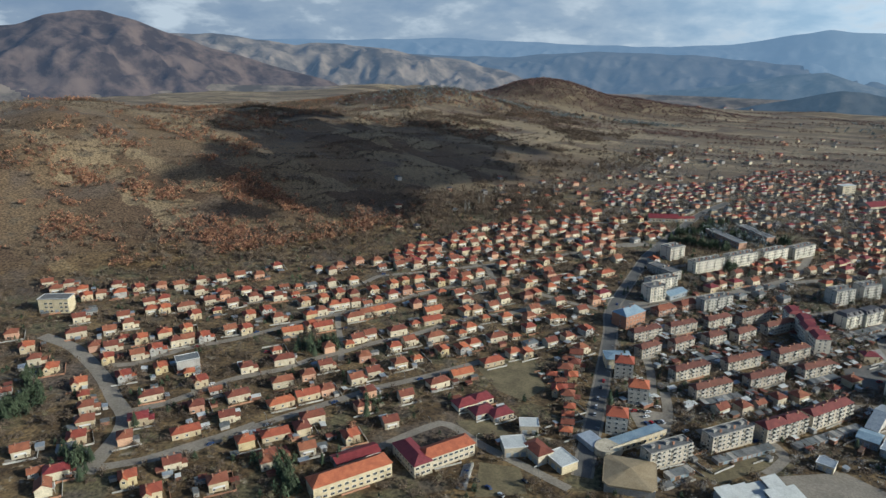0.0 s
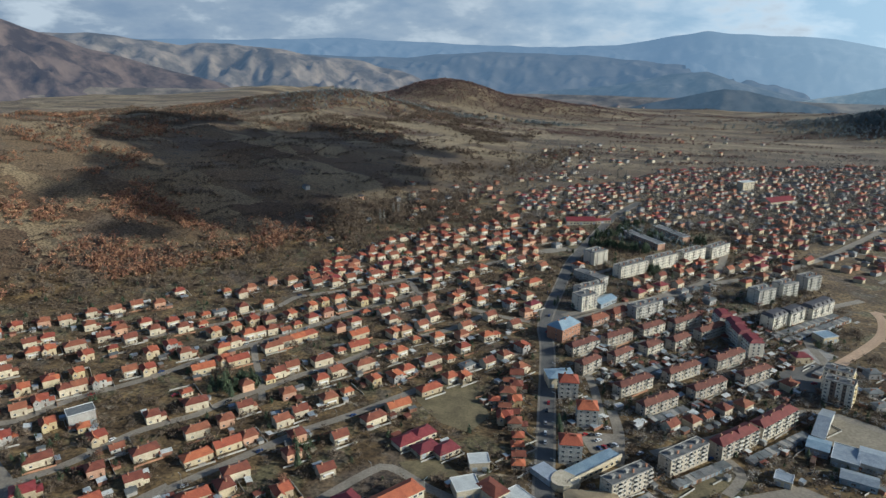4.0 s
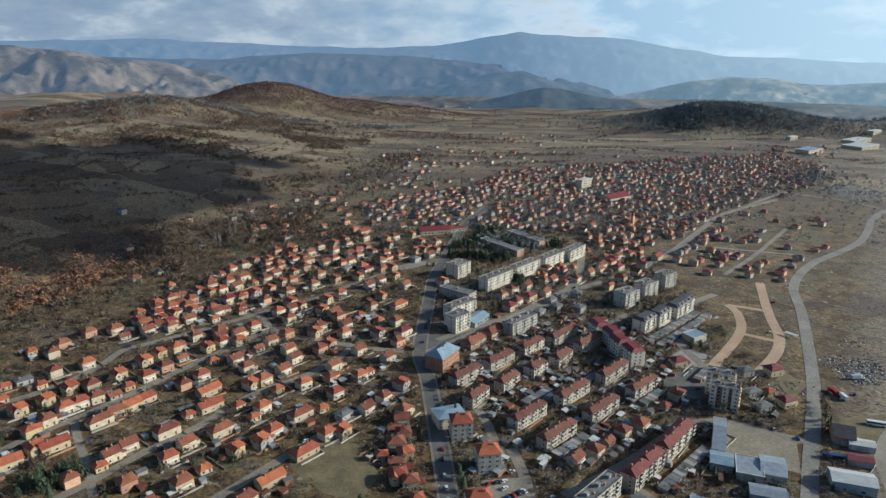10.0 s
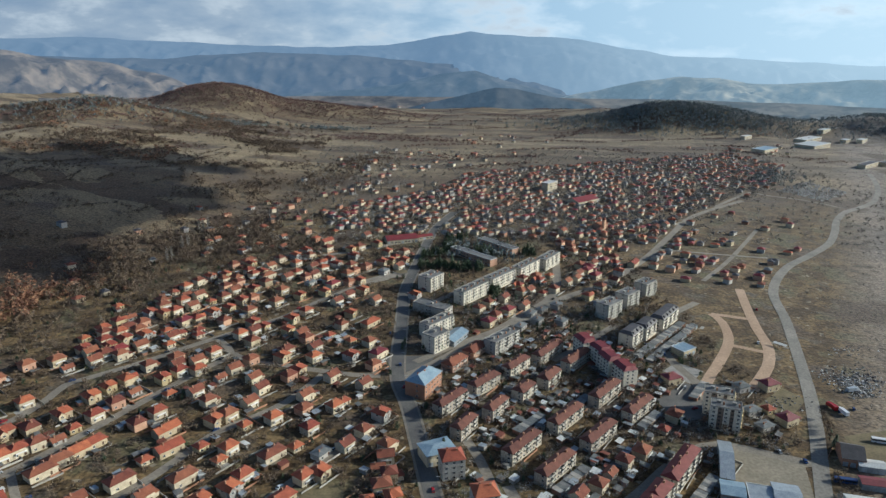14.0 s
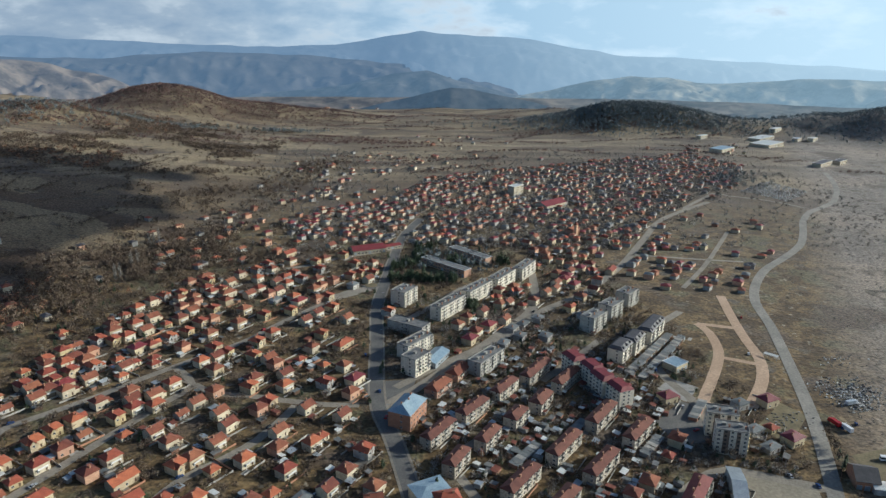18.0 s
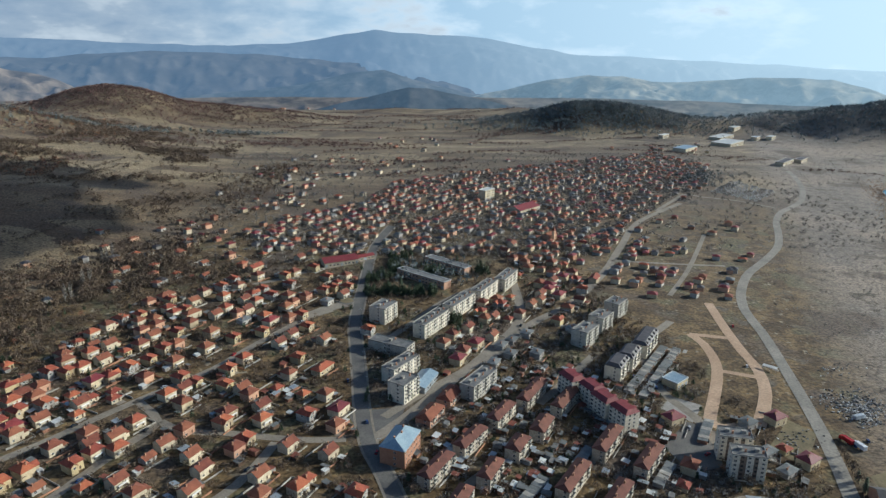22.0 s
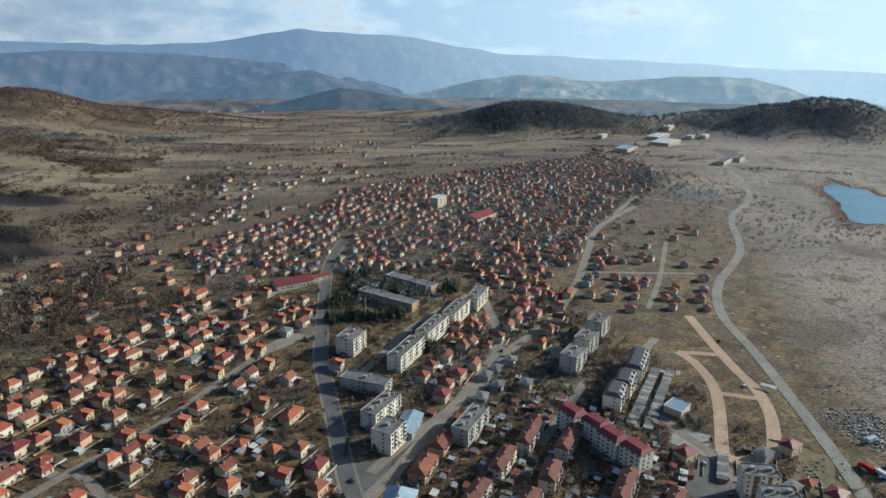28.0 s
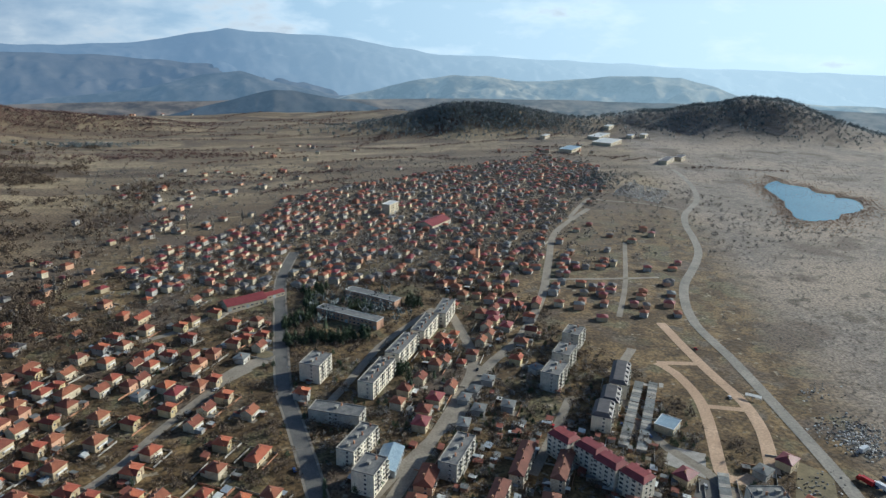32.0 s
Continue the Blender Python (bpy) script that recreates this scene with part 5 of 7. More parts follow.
# nursery with red roofs
for x, y in ((-141, 370), (-128, 366), (-117, 368), (-134, 380)):
    hall("nursery_pavilion", x, y, 14, 10, 3.6, 50, "render_white", "roof_red", "hip", "low nursery pavilion with crimson roof", "nursery", 0.55, 1)
# right: works and farm sheds
hall("long_shed", 101, 458, 7, 38, 4.5, -22, "render_grey", "metal_sheet", "gable", "long narrow grey steel shed", "shed", 0.25, 1)
hall("works_hall", 92, 431, 12, 13, 5, -20, "concrete", "roof_blue", "gable", "works hall with blue metal roof", "works", 0.2)
hall("works_hall", 105, 424, 14, 18, 5, -20, "concrete", "metal_sheet", "flat", "grey flat-roofed works hall", "works")
hall("works_hall", 118, 424, 13, 19, 5.5, -20, "render_grey", "metal_sheet", "gable", "grey works hall with stepped steel roof", "works", 0.2)
hall("store_shed", 106, 403, 18, 10, 4, -18, "roof_blue", "metal_sheet", "gable", "blue-grey steel store shed", "shed", 0.25)
hall("kiosk", 66, 392, 9, 8, 4, -18, "render_white", "metal_sheet", "flat", "small pale flat-roofed kiosk", "kiosk")
hall("barn", 178, 462, 12, 17, 5.5, -22, "brick", "roof_dark", "gable", "dark old barn beside a yard", "barn", 0.5)
hall("white_hangar", 157, 414, 22, 13, 6, -18, "roof_blue", "roof_white", "gable", "long blue hangar with white roof", "hangar", 0.3)
hall("store_shed", 184, 452, 14, 8, 4, -18, "metal_sheet", "roof_white", "gable", "white steel store shed", "shed", 0.25)
hall("store_shed", 174, 436, 13, 8, 4, -18, "metal_sheet", "roof_red", "gable", "store shed with dark red roof", "shed", 0.25)
hall("steel_hall", -38, 628, 24, 12, 4.5, 57, "metal_sheet", "roof_blue", "gable", "pale steel sports hall", "hall", 0.35)
hall("blue_hut", 136, 603, 14, 12, 5, 30, "render_cream", "roof_blue", "flat", "hut with bright blue flat roof", "hut")
shelter = thing("shelter", 219, 613, -53, "open roadside shelter with a pale sheet roof", "shelter")
part("roof", MB().hull([(-5.2, -1.7, 2.7), (5.2, -1.7, 2.7), (5.2, 1.7, 3.0), (-5.2, 1.7, 3.0)], [(-5.2, -1.7, 2.85), (5.2, -1.7, 2.85), (5.2, 1.7, 3.15), (-5.2, 1.7, 3.15)]).mesh("roof", M["roof_white"]), shelter)
for u in (-4.8, 0, 4.8):
    for v in (-1.5, 1.5):
        part("post", MB().box(u - 0.07, u + 0.07, v - 0.07, v + 0.07, -0.5, 2.75 + (v > 0) * 0.2).mesh("post", M["metal_sheet"]), shelter)
PLACED.append((219, 613, 5))
hall("supermarket", -76, 895, 36, 17, 5, 15, "render_white", "roof_red", "gable", "long white market building with crimson roof", "shop", 0.4)
hall("market_shed", -52, 905, 26, 8, 4, 22, "render_white", "roof_red", "gable", "long low shed with crimson roof", "shed", 0.4)
for x, y, L, t in ((32, 868, 54, -55), (0, 832, 60, -52)):
    hall("high_school", x, y, L, 10, 7, t, "render_peach", "roof_tar", "flat", "long two-storey school wing with flat roof", "school")
hall("town_hall", 157, 1172, 24, 12, 14, 40, "render_white", "roof_white", "flat", "white block standing above the old town", "building")
hall("guest_house", -501, 372, 24, 12, 12, 25, "render_cream", "roof_tar", "flat", "cream four-storey building with flat roof", "building")
hall("flats", -334, 337, 15, 10, 8.5, 50, "render_grey", "roof_grey", "flat", "plain grey three-storey flats", "building")
for x, y, L, d, rf in ((893, 1690, 82, 46, "roof_white"), (938, 1785, 85, 30, "roof_white"), (1027, 1866, 42, 16, "roof_white"), (735, 1610, 60, 30, "roof_blue"), (1022, 1766, 26, 14, "metal_sheet"), (1062, 1762, 30, 14, "roof_white"), (785, 1795, 34, 12, "roof_white"), (850, 1430, 62, 16, "roof_dark"), (905, 1452, 40, 14, "roof_dark"), (1290, 2260, 60, 30, "roof_blue")):
    hall("factory", x, y, L, d, 8, 35, "render_white", rf, "flat", "large factory shed with pale roof", "factory")
hall("office", -62, 470, 18, 14, 7.5, 20, "render_white", "roof_blue", "hip", "white office building with pale blue metal roof", "office", 0.2, 1)
hall("sports_hall", 188, 1096, 44, 24, 6, 35, "render_white", "roof_red", "gable", "broad hall with a dark crimson roof among old houses", "hall", 0.35)
# bell tower
tower = thing("church_tower", 176, 948, 40, "slender brown church tower", "church")
part("shaft", MB().box(-1.7, 1.7, -1.7, 1.7, -2, 14).mesh("shaft", M["render_peach"]), tower)
part("spire", MB().hip(3.4, 3.4, 14.1, 4.5, 0.4, 0.1).mesh("spire", M["roof_brown"]), tower)
part("nave", MB().box(-4, 14, 3, 13, -2, 7).mesh("nave", M["render_peach"]), tower)
part("nave_roof", MB().gable(18, 10, 7.02, 3, 0.5, cx=5, cy=8).mesh("nave_roof", M["roof_brown"]), tower)

# more houses among the blocks and by the street
for row, turn0 in (([(9, 429, "n"), (22, 437, "n"), (32, 449, "s"), (43, 458, "n"), (56, 467, "n"), (79, 492, "s"), (91, 506, "n")], 48),
                   ([(18, 648, "g"), (34, 659, "g"), (32, 676, "g"), (58, 693, "g"), (54, 657, "g"), (43, 684, "g")], 50),
                   ([(162, 500, "r"), (174, 545, "r"), (157, 514, "s"), (145, 513, "g"), (144, 494, "g"), (153, 543, "g"), (108, 555, "r"), (99, 697, "g")], 20),
                   ([(-79, 392, "s"), (-78, 383, "s"), (-76, 374, "s"), (-75, 365, "s"), (-83, 404, "n"), (-90, 410, "n"), (-86, 418, "s"), (-92, 424, "s"), (-87, 431, "n"), (-93, 440, "n"), (-89, 450, "n"), (-95, 458, "s"), (-91, 467, "n"), (-100, 430, "s")], 10)):
    for x, y, kind in row:
        if turn0 == 10 and min(math.hypot(x - a, y + 1.5 - c) for a, c, e in PLACED) < 7.5:
            continue
        src = rnd.choice(PROTO[kind])
        copy_thing(src, pose(x, y + 1.5, float(gz(x, y + 1.5)), 0, 0, turn0 + rnd.uniform(-4, 4)))
        PLACED.append((x, y + 1.5, 6))


DARK = [PROTO["n"][2], PROTO["n"][4], PROTO["n"][8], PROTO["r"][0]]
for x, y in ((61, 769), (37, 744), (57, 731), (27, 723), (14, 710), (40, 705), (-1, 699), (29, 692), (-12, 684), (13, 681), (0, 669), (-7, 656), (68, 733), (96, 767), (111, 787), (138, 819), (51, 762), (108, 804), (82, 752), (125, 803), (120, 770), (150, 800), (140, 780)):
    if min(math.hypot(x - a, y - c) - 0.4 * e for a, c, e in PLACED) > 6.0 and min(float(np.hypot(ln[:, 0] - x, ln[:, 1] - y).min()) - hw for ln, hw in ROADS) > 4.0:
        copy_thing(rnd.choice(DARK), pose(x, y + 1, float(gz(x, y + 1)), 0, 0, 50 + rnd.uniform(-4, 4)))
        PLACED.append((x, y + 1, 6.5))


# ---- garages ----
def garage_row(x0, y0, x1, y1, label):
    n = max(2, int(math.hypot(x1 - x0, y1 - y0) / 3.4))
    ob = thing("garage_row", (x0 + x1) / 2, (y0 + y1) / 2, math.degrees(math.atan2(y1 - y0, x1 - x0)), label, "garages")
    for i in range(n):
        x, h = (i + 0.5) * 3.4 - n * 1.7, rnd.uniform(2.2, 2.6)
        part("garage", MB().box(x - 1.66, x + 1.66, -2.8, 2.8, -1.5, h).mesh("garage", M[rnd.choice(["concrete", "render_grey", "brick"])]), ob)
        part("garage_roof", MB().hull([(x - 1.69, -3.1, h), (x + 1.69, -3.1, h), (x + 1.69, 3.0, h + 0.25), (x - 1.69, 3.0, h + 0.25)], [(x - 1.69, -3.1, h + 0.12), (x + 1.69, -3.1, h + 0.12), (x + 1.69, 3.0, h + 0.37), (x - 1.69, 3.0, h + 0.37)]).mesh("garage_roof", M[rnd.choice(["roof_grey", "roof_grey", "roof_tar", "concrete"])]), ob)
        part("garage_door", MB().box(x - 1.2, x + 1.2, -2.88, -2.79, 0, 2.0).mesh("garage_door", M[rnd.choice(["dark_wood", "metal_sheet", "roof_blue"])]), ob)
    PLACED.extend(((x0 * (1 - t) + x1 * t), (y0 * (1 - t) + y1 * t), 4) for t in (0, 0.33, 0.66, 1))


for x0, y0, x1, y1 in ((-15, 345, -3, 358), (8, 371, 39, 400), (50, 405, 90, 446), (-3, 434, 22, 457), (103, 587, 166, 652), (96, 595, 158, 657), (65, 496, 83, 513), (-14, 492, 8, 513), (-44, 538, -30, 552), (62, 546, 84, 566), (28, 520, 44, 536), (131, 552, 113, 531)):
    garage_row(x0, y0, x1, y1, "row of low garages with patched sheet roofs")


# ---- vehicles ----
def car(paint, label):
    ob = tagged(new("car"), label, "car", "parked cars")
    b = MB()
    b.hull([(-2.1, -0.82, 0.3), (2.1, -0.82, 0.3), (2.1, 0.82, 0.3), (-2.1, 0.82, 0.3)], [(-2.15, -0.85, 0.85), (2.1, -0.85, 0.8), (2.1, 0.85, 0.8), (-2.15, 0.85, 0.85)])
    b.hull([(-1.25, -0.68, 1.40), (0.55, -0.68, 1.40), (0.55, 0.68, 1.40), (-1.25, 0.68, 1.40)], [(-1.15, -0.6, 1.47), (0.45, -0.6, 1.47), (0.45, 0.6, 1.47), (-1.15, 0.6, 1.47)])
    part("body", b.mesh("body", M[paint]), ob)
    g = MB().hull([(-1.75, -0.8, 0.84), (1.15, -0.8, 0.82), (1.15, 0.8, 0.82), (-1.75, 0.8, 0.84)], [(-1.22, -0.66, 1.40), (0.52, -0.66, 1.40), (0.52, 0.66, 1.40), (-1.22, 0.66, 1.40)])
    part("glazing", g.mesh("glazing", M["glass"]), ob)
    ring8 = [(0.32 * math.cos(i * math.tau / 10), 0.32 * math.sin(i * math.tau / 10)) for i in range(10)]
    w = MB().hull([(x, -0.1, z) for x, z in ring8], [(x, 0.1, z) for x, z in ring8]).mesh("wheel", M["tyre"])
    for x in (-1.3, 1.3):
        for y in (-0.78, 0.78):
            part("wheel", w, ob, pose(x, y, 0.32))
    return ob


CARS = [car("car_" + c, f"parked {c} car on the road") for c in ("white", "silver", "red", "blue", "black")]
first = [True] * 5
CAR_SPOTS = [(-41, 409, 40), (-37, 410, 40), (-33, 411, 40), (-33, 405, 40), (-32, 397, 130), (-29, 399, 130), (-26, 401, 130), (-23, 403, 130), (-31, 430, 20), (-28, 420, 20), (-40, 434, 90), (-66, 440, 95), (-66, 430, 95), (-65, 415, 95),
             (-64, 404, 95), (-63, 394, 95), (-79, 552, 70), (-88, 640, 92), (-81, 585, 92), (-9, 398, 50), (30, 404, 50), (58, 418, 50), (140, 470, 80), (150, 460, 80), (205, 514, 60), (217, 517, 60), (-115, 306, 150), (-108, 301, 150), (-100, 298, 150),
             (-92, 295, 150), (-84, 311, 150), (120, 540, 60), (118, 533, 60), (110, 520, 20), (115, 548, 60), (205, 620, 60), (240, 690, 65), (-240, 300, 52), (-300, 380, 52), (-270, 440, 52), (-200, 430, 52), (-175, 330, 52), (-330, 330, 52), (-230, 520, 42), (-180, 570, 42),
             (-140, 630, 42), (-60, 610, 40), (-20, 640, 45), (60, 715, 55), (40, 690, 55), (120, 600, 85), (128, 632, 75), (70, 630, 45), (100, 610, 48), (112, 617, 48), (126, 630, 48)]
for line, at in ((ROADS[2][0], (4, 9, 15, 21, 27, 33, 40)), (ROADS[3][0], (6, 11, 17, 22, 28, 33, 38)), (ROADS[5][0], (5, 12, 18, 25, 31)), (ROADS[6][0], (6, 14, 20, 27, 31))):
    for k in at:
        if k + 1 < len(line):
            way = line[k + 1] - line[k]
            s = 2.1 / float(np.hypot(*way)) * (-1) ** k
            CAR_SPOTS.append((float(line[k][0] + way[1] * s), float(line[k][1] - way[0] * s), math.degrees(math.atan2(way[1], way[0]))))
for x, y, t in CAR_SPOTS:
    i = rnd.randrange(5)
    lift = 0.2
    m = pose(x, y, float(gz(x, y)) + lift, 0, 0, t)
    if first[i]:
        CARS[i].matrix_basis, first[i] = m, False
    else:
        copy_thing(CARS[i], m)


def coach(x, y, t, paint, label):
    ob = thing("coach", x, y, t, label, "bus", z=float(gz(x, y)) + 0.1)
    part("body", MB().box(-5.8, 5.8, -1.25, 1.25, 0.4, 1.6).box(-5.8, 5.8, -1.2, 1.2, 2.6, 3.2).mesh("body", M[paint]), ob)
    part("glazing", MB().box(-5.75, 5.75, -1.2, 1.2, 1.6, 2.6).mesh("glazing", M["glass"]), ob)
    for a in (-3.6, 3.4):
        for b in (-1.15, 1.15):
            ring8 = [(0.5 * math.cos(i * math.tau / 10), 0.5 * math.sin(i * math.tau / 10)) for i in range(10)]
            part("wheel", MB().hull([(u, -0.15, v) for u, v in ring8], [(u, 0.15, v) for u, v in ring8]).mesh("wheel", M["tyre"]), ob, pose(a, b, 0.5))


coach(209, 478, -20, "car_white", "white coach parked in a yard")
coach(161, 440, -18, "car_blue", "blue and white coach parked by a shed")

# ---- yards and a ball court ----
PADS = []


def pad(name, pts, material, label, lift=0.1):
    PADS.append([(float(x), float(y)) for x, y in pts])
    b = MB().face([(x, y, float(gz(x, y)) + lift) for x, y in pts])
    return solid(name, b.mesh(name, M[material]), label, "yard", kind="structure")


pad("works_yard", [(112, 478), (150, 462), (135, 425), (98, 440)], "yard", "pale bare works yard")
pad("ball_court", [(109, 574), (125, 587), (139, 573), (121, 554)], "concrete", "worn concrete ball court")
pad("car_park", [(-46, 412), (-20, 416), (-18, 396), (-36, 390)], "lane", "asphalt car park between towers")
pad("plaza", [(40, 372), (75, 392), (110, 372), (60, 340)], "lane", "paved plaza beside the hall")
pad("tower_yard", [(88, 532), (118, 556), (132, 540), (112, 508), (92, 505)], "asphalt", "dark asphalt yard below the towers")
pad("crossing", [(-86, 568), (-62, 580), (-55, 600), (-92, 600)], "asphalt", "asphalt crossing of streets")
pad("scrap_yard", [(150, 520), (185, 548), (192, 530), (160, 500)], "grass", "cluttered bare yard")
pad("grass_lot", [(-155, 440), (-120, 452), (-100, 415), (-108, 392), (-128, 398), (-150, 420)], "grass", "open lot of dry olive grass", 0.08)
pad("grass_lot", [(-140, 352), (-118, 362), (-104, 350), (-125, 338)], "grass", "mown dry lawn beside the nursery", 0.08)
pad("grass_lot", [(-112, 318), (-90, 322), (-80, 302), (-104, 288)], "grass", "dry sports field", 0.08)
pad("grass_lot", [(-2, 354), (30, 388), (38, 382), (12, 352)], "grass", "dry lawn below the garages", 0.08)
pad("roadside_yard", [(190, 486), (224, 492), (214, 462), (180, 452)], "grass", "bare yard beside the bypass")
pad("roundabout", [(-77 + 6 * math.cos(k * math.tau / 16), 789 + 6 * math.sin(k * math.tau / 16)) for k in range(16)], "grass", "round grass island in the road", 0.45)
for pts in ([(-86, 786), (-77, 798), (-67, 791), (-76, 778)],):
    pad("junction", pts, "asphalt", "asphalt junction round the grass island", 0.28)

# concrete seating by the sports field
seats = thing("bleachers", -115, 302, -80, "stepped concrete seating beside a sports field", "bleachers")
for k in range(5):
    part("step", MB().box(-11, 11, k * 1.1 - 2.5, k * 1.1 - 1.4, -0.6, 0.4 + 0.42 * k).mesh("step", M["concrete"]), seats)


# ---- lorries and scrap ----
def lorry(x, y, t, cab, box, label):
    ob = thing("lorry", x, y, t, label, "lorry", z=float(gz(x, y)) + 0.05)
    part("cargo_box", MB().box(-4.6, 2.4, -1.25, 1.25, 1.0, 3.6).mesh("cargo_box", M[box]), ob)
    part("cab", MB().box(2.6, 4.6, -1.2, 1.2, 0.6, 1.9).hull([(2.6, -1.2, 1.9), (4.6, -1.2, 1.9), (4.6, 1.2, 1.9), (2.6, 1.2, 1.9)], [(2.6, -1.1, 2.9), (4.2, -1.1, 2.9), (4.2, 1.1, 2.9), (2.6, 1.1, 2.9)]).mesh("cab", M[cab]), ob)
    part("chassis", MB().box(-4.5, 4.4, -0.5, 0.5, 0.6, 0.95).mesh("chassis", M["tyre"]), ob)
    ring = [(0.5 * math.cos(i * math.tau / 10), 0.5 * math.sin(i * math.tau / 10)) for i in range(10)]
    for a in (-3.4, -2.2, 3.4):
        for c in (-1.05, 1.05):
            part("wheel", MB().hull([(u, -0.15, v) for u, v in ring], [(u, 0.15, v) for u, v in ring]).mesh("wheel", M["tyre"]), ob, pose(a, c, 0.5))


lorry(203, 519, 95, "car_red", "car_red", "red box lorry parked on waste ground")
lorry(206, 512, 95, "car_white", "car_white", "white box lorry parked on waste ground")
lorry(232, 541, 10, "car_white", "metal_sheet", "white lorry with grey box on waste ground")
lorry(86, 416, 70, "car_red", "dark_wood", "red timber lorry in the works yard")
r = np.random.RandomState(58)
b = MB()
for cx, cy, n, sx, sy in ((246, 556, 520, 12, 10), (236, 543, 220, 6, 5), (172, 526, 60, 9, 6), (268, 604, 40, 12, 6), (96, 400, 50, 10, 5)):
    for _ in range(n):
        x, y, w, h = r.normal(cx, sx), r.normal(cy, sy), r.uniform(0.3, 1.3), r.uniform(0.2, 0.9)
        z, a = float(gz(x, y)), r.rand() * 3.1
        c, s = math.cos(a) * w, math.sin(a) * w
        ring = [(x - c, y - s), (x + s * 0.7, y - c * 0.7), (x + c, y + s), (x - s * 0.7, y + c * 0.7)]
        b.hull([(u, v, z - 0.2) for u, v in ring], [(u * 0.7 + x * 0.3, v * 0.7 + y * 0.3, z + h) for u, v in ring], r.randint(4))
solid("rubble", b.mesh("rubble", M["stone"], M["roof_tar"], M["roof_dark"], M["concrete"]), "heaps of rubble and scrap on waste ground", "rubble", kind="stuff")


# ---- street lamps ----
LAMP_POST = MB().hull([(0.12 * math.cos(k), 0.12 * math.sin(k), -0.4) for k in (0, 1.26, 2.5, 3.77, 5.0)], [(0.07 * math.cos(k), 0.07 * math.sin(k), 8.0) for k in (0, 1.26, 2.5, 3.77, 5.0)]).mesh("pole", M["concrete"])
LAMP_ARM = MB().hull([(0, -0.05, 7.8), (0.1, 0.05, 7.8), (1.8, 0.05, 8.3), (1.8, -0.05, 8.3)], [(0, -0.05, 7.9), (0.1, 0.05, 7.9), (1.8, 0.05, 8.4), (1.8, -0.05, 8.4)]).mesh("arm", M["metal_sheet"])
LAMP_HEAD = MB().hull([(1.6, -0.14, 8.28), (2.4, -0.14, 8.3), (2.4, 0.14, 8.3), (1.6, 0.14, 8.28)], [(1.65, -0.1, 8.45), (2.3, -0.08, 8.42), (2.3, 0.08, 8.42), (1.65, 0.1, 8.45)]).mesh("lamp_head", M["metal_sheet"])
for line, half, step, stop in ((ROADS[0][0], ROADS[0][1], 34.0, 14), (ROADS[6][0], ROADS[6][1], 42.0, 8), (ROADS[7][0], ROADS[7][1], 42.0, 8)):
    run, made = 0.0, 0
    for p, q in zip(line[:-1], line[1:]):
        seg = float(np.hypot(*(q - p)))
        run += seg
        if run > step and made < stop and 300 < q[1] < 760:
            run, made = 0.0, made + 1
            way = (q - p) / seg
            x, y = float(q[0] + way[1] * (half + 0.8)), float(q[1] - way[0] * (half + 0.8))
            lamp = thing("street_lamp", x, y, math.degrees(math.atan2(way[0], -way[1])), "concrete street lamp post beside the road", "street lamp", "street lamps")
            part("pole", LAMP_POST, lamp)
            part("lamp_head", LAMP_HEAD, part("arm", LAMP_ARM, lamp))

# cemetery
r = np.random.RandomState(50)
b = MB()
for i in range(26):
    for j in range(15):
        u, v = i / 25, j / 14
        x, y = 542 + u * 33 + v * 87 + r.normal(0, 0.6), 1199 + u * -69 + v * 74 + r.normal(0, 0.6)
        if r.rand() < 0.85:
            z = float(gz(x, y))
            b.box(x - 0.8, x + 0.8, y - 1.2, y + 1.2, z - 0.3, z + 0.5)
            b.box(x - 0.6, x + 0.6, y + 1.0, y + 1.3, z + 0.5, z + 1.5)
solid("gravestones", b.mesh("gravestones", M["stone"]), "rows of pale gravestones in the cemetery", "gravestones", kind="stuff")

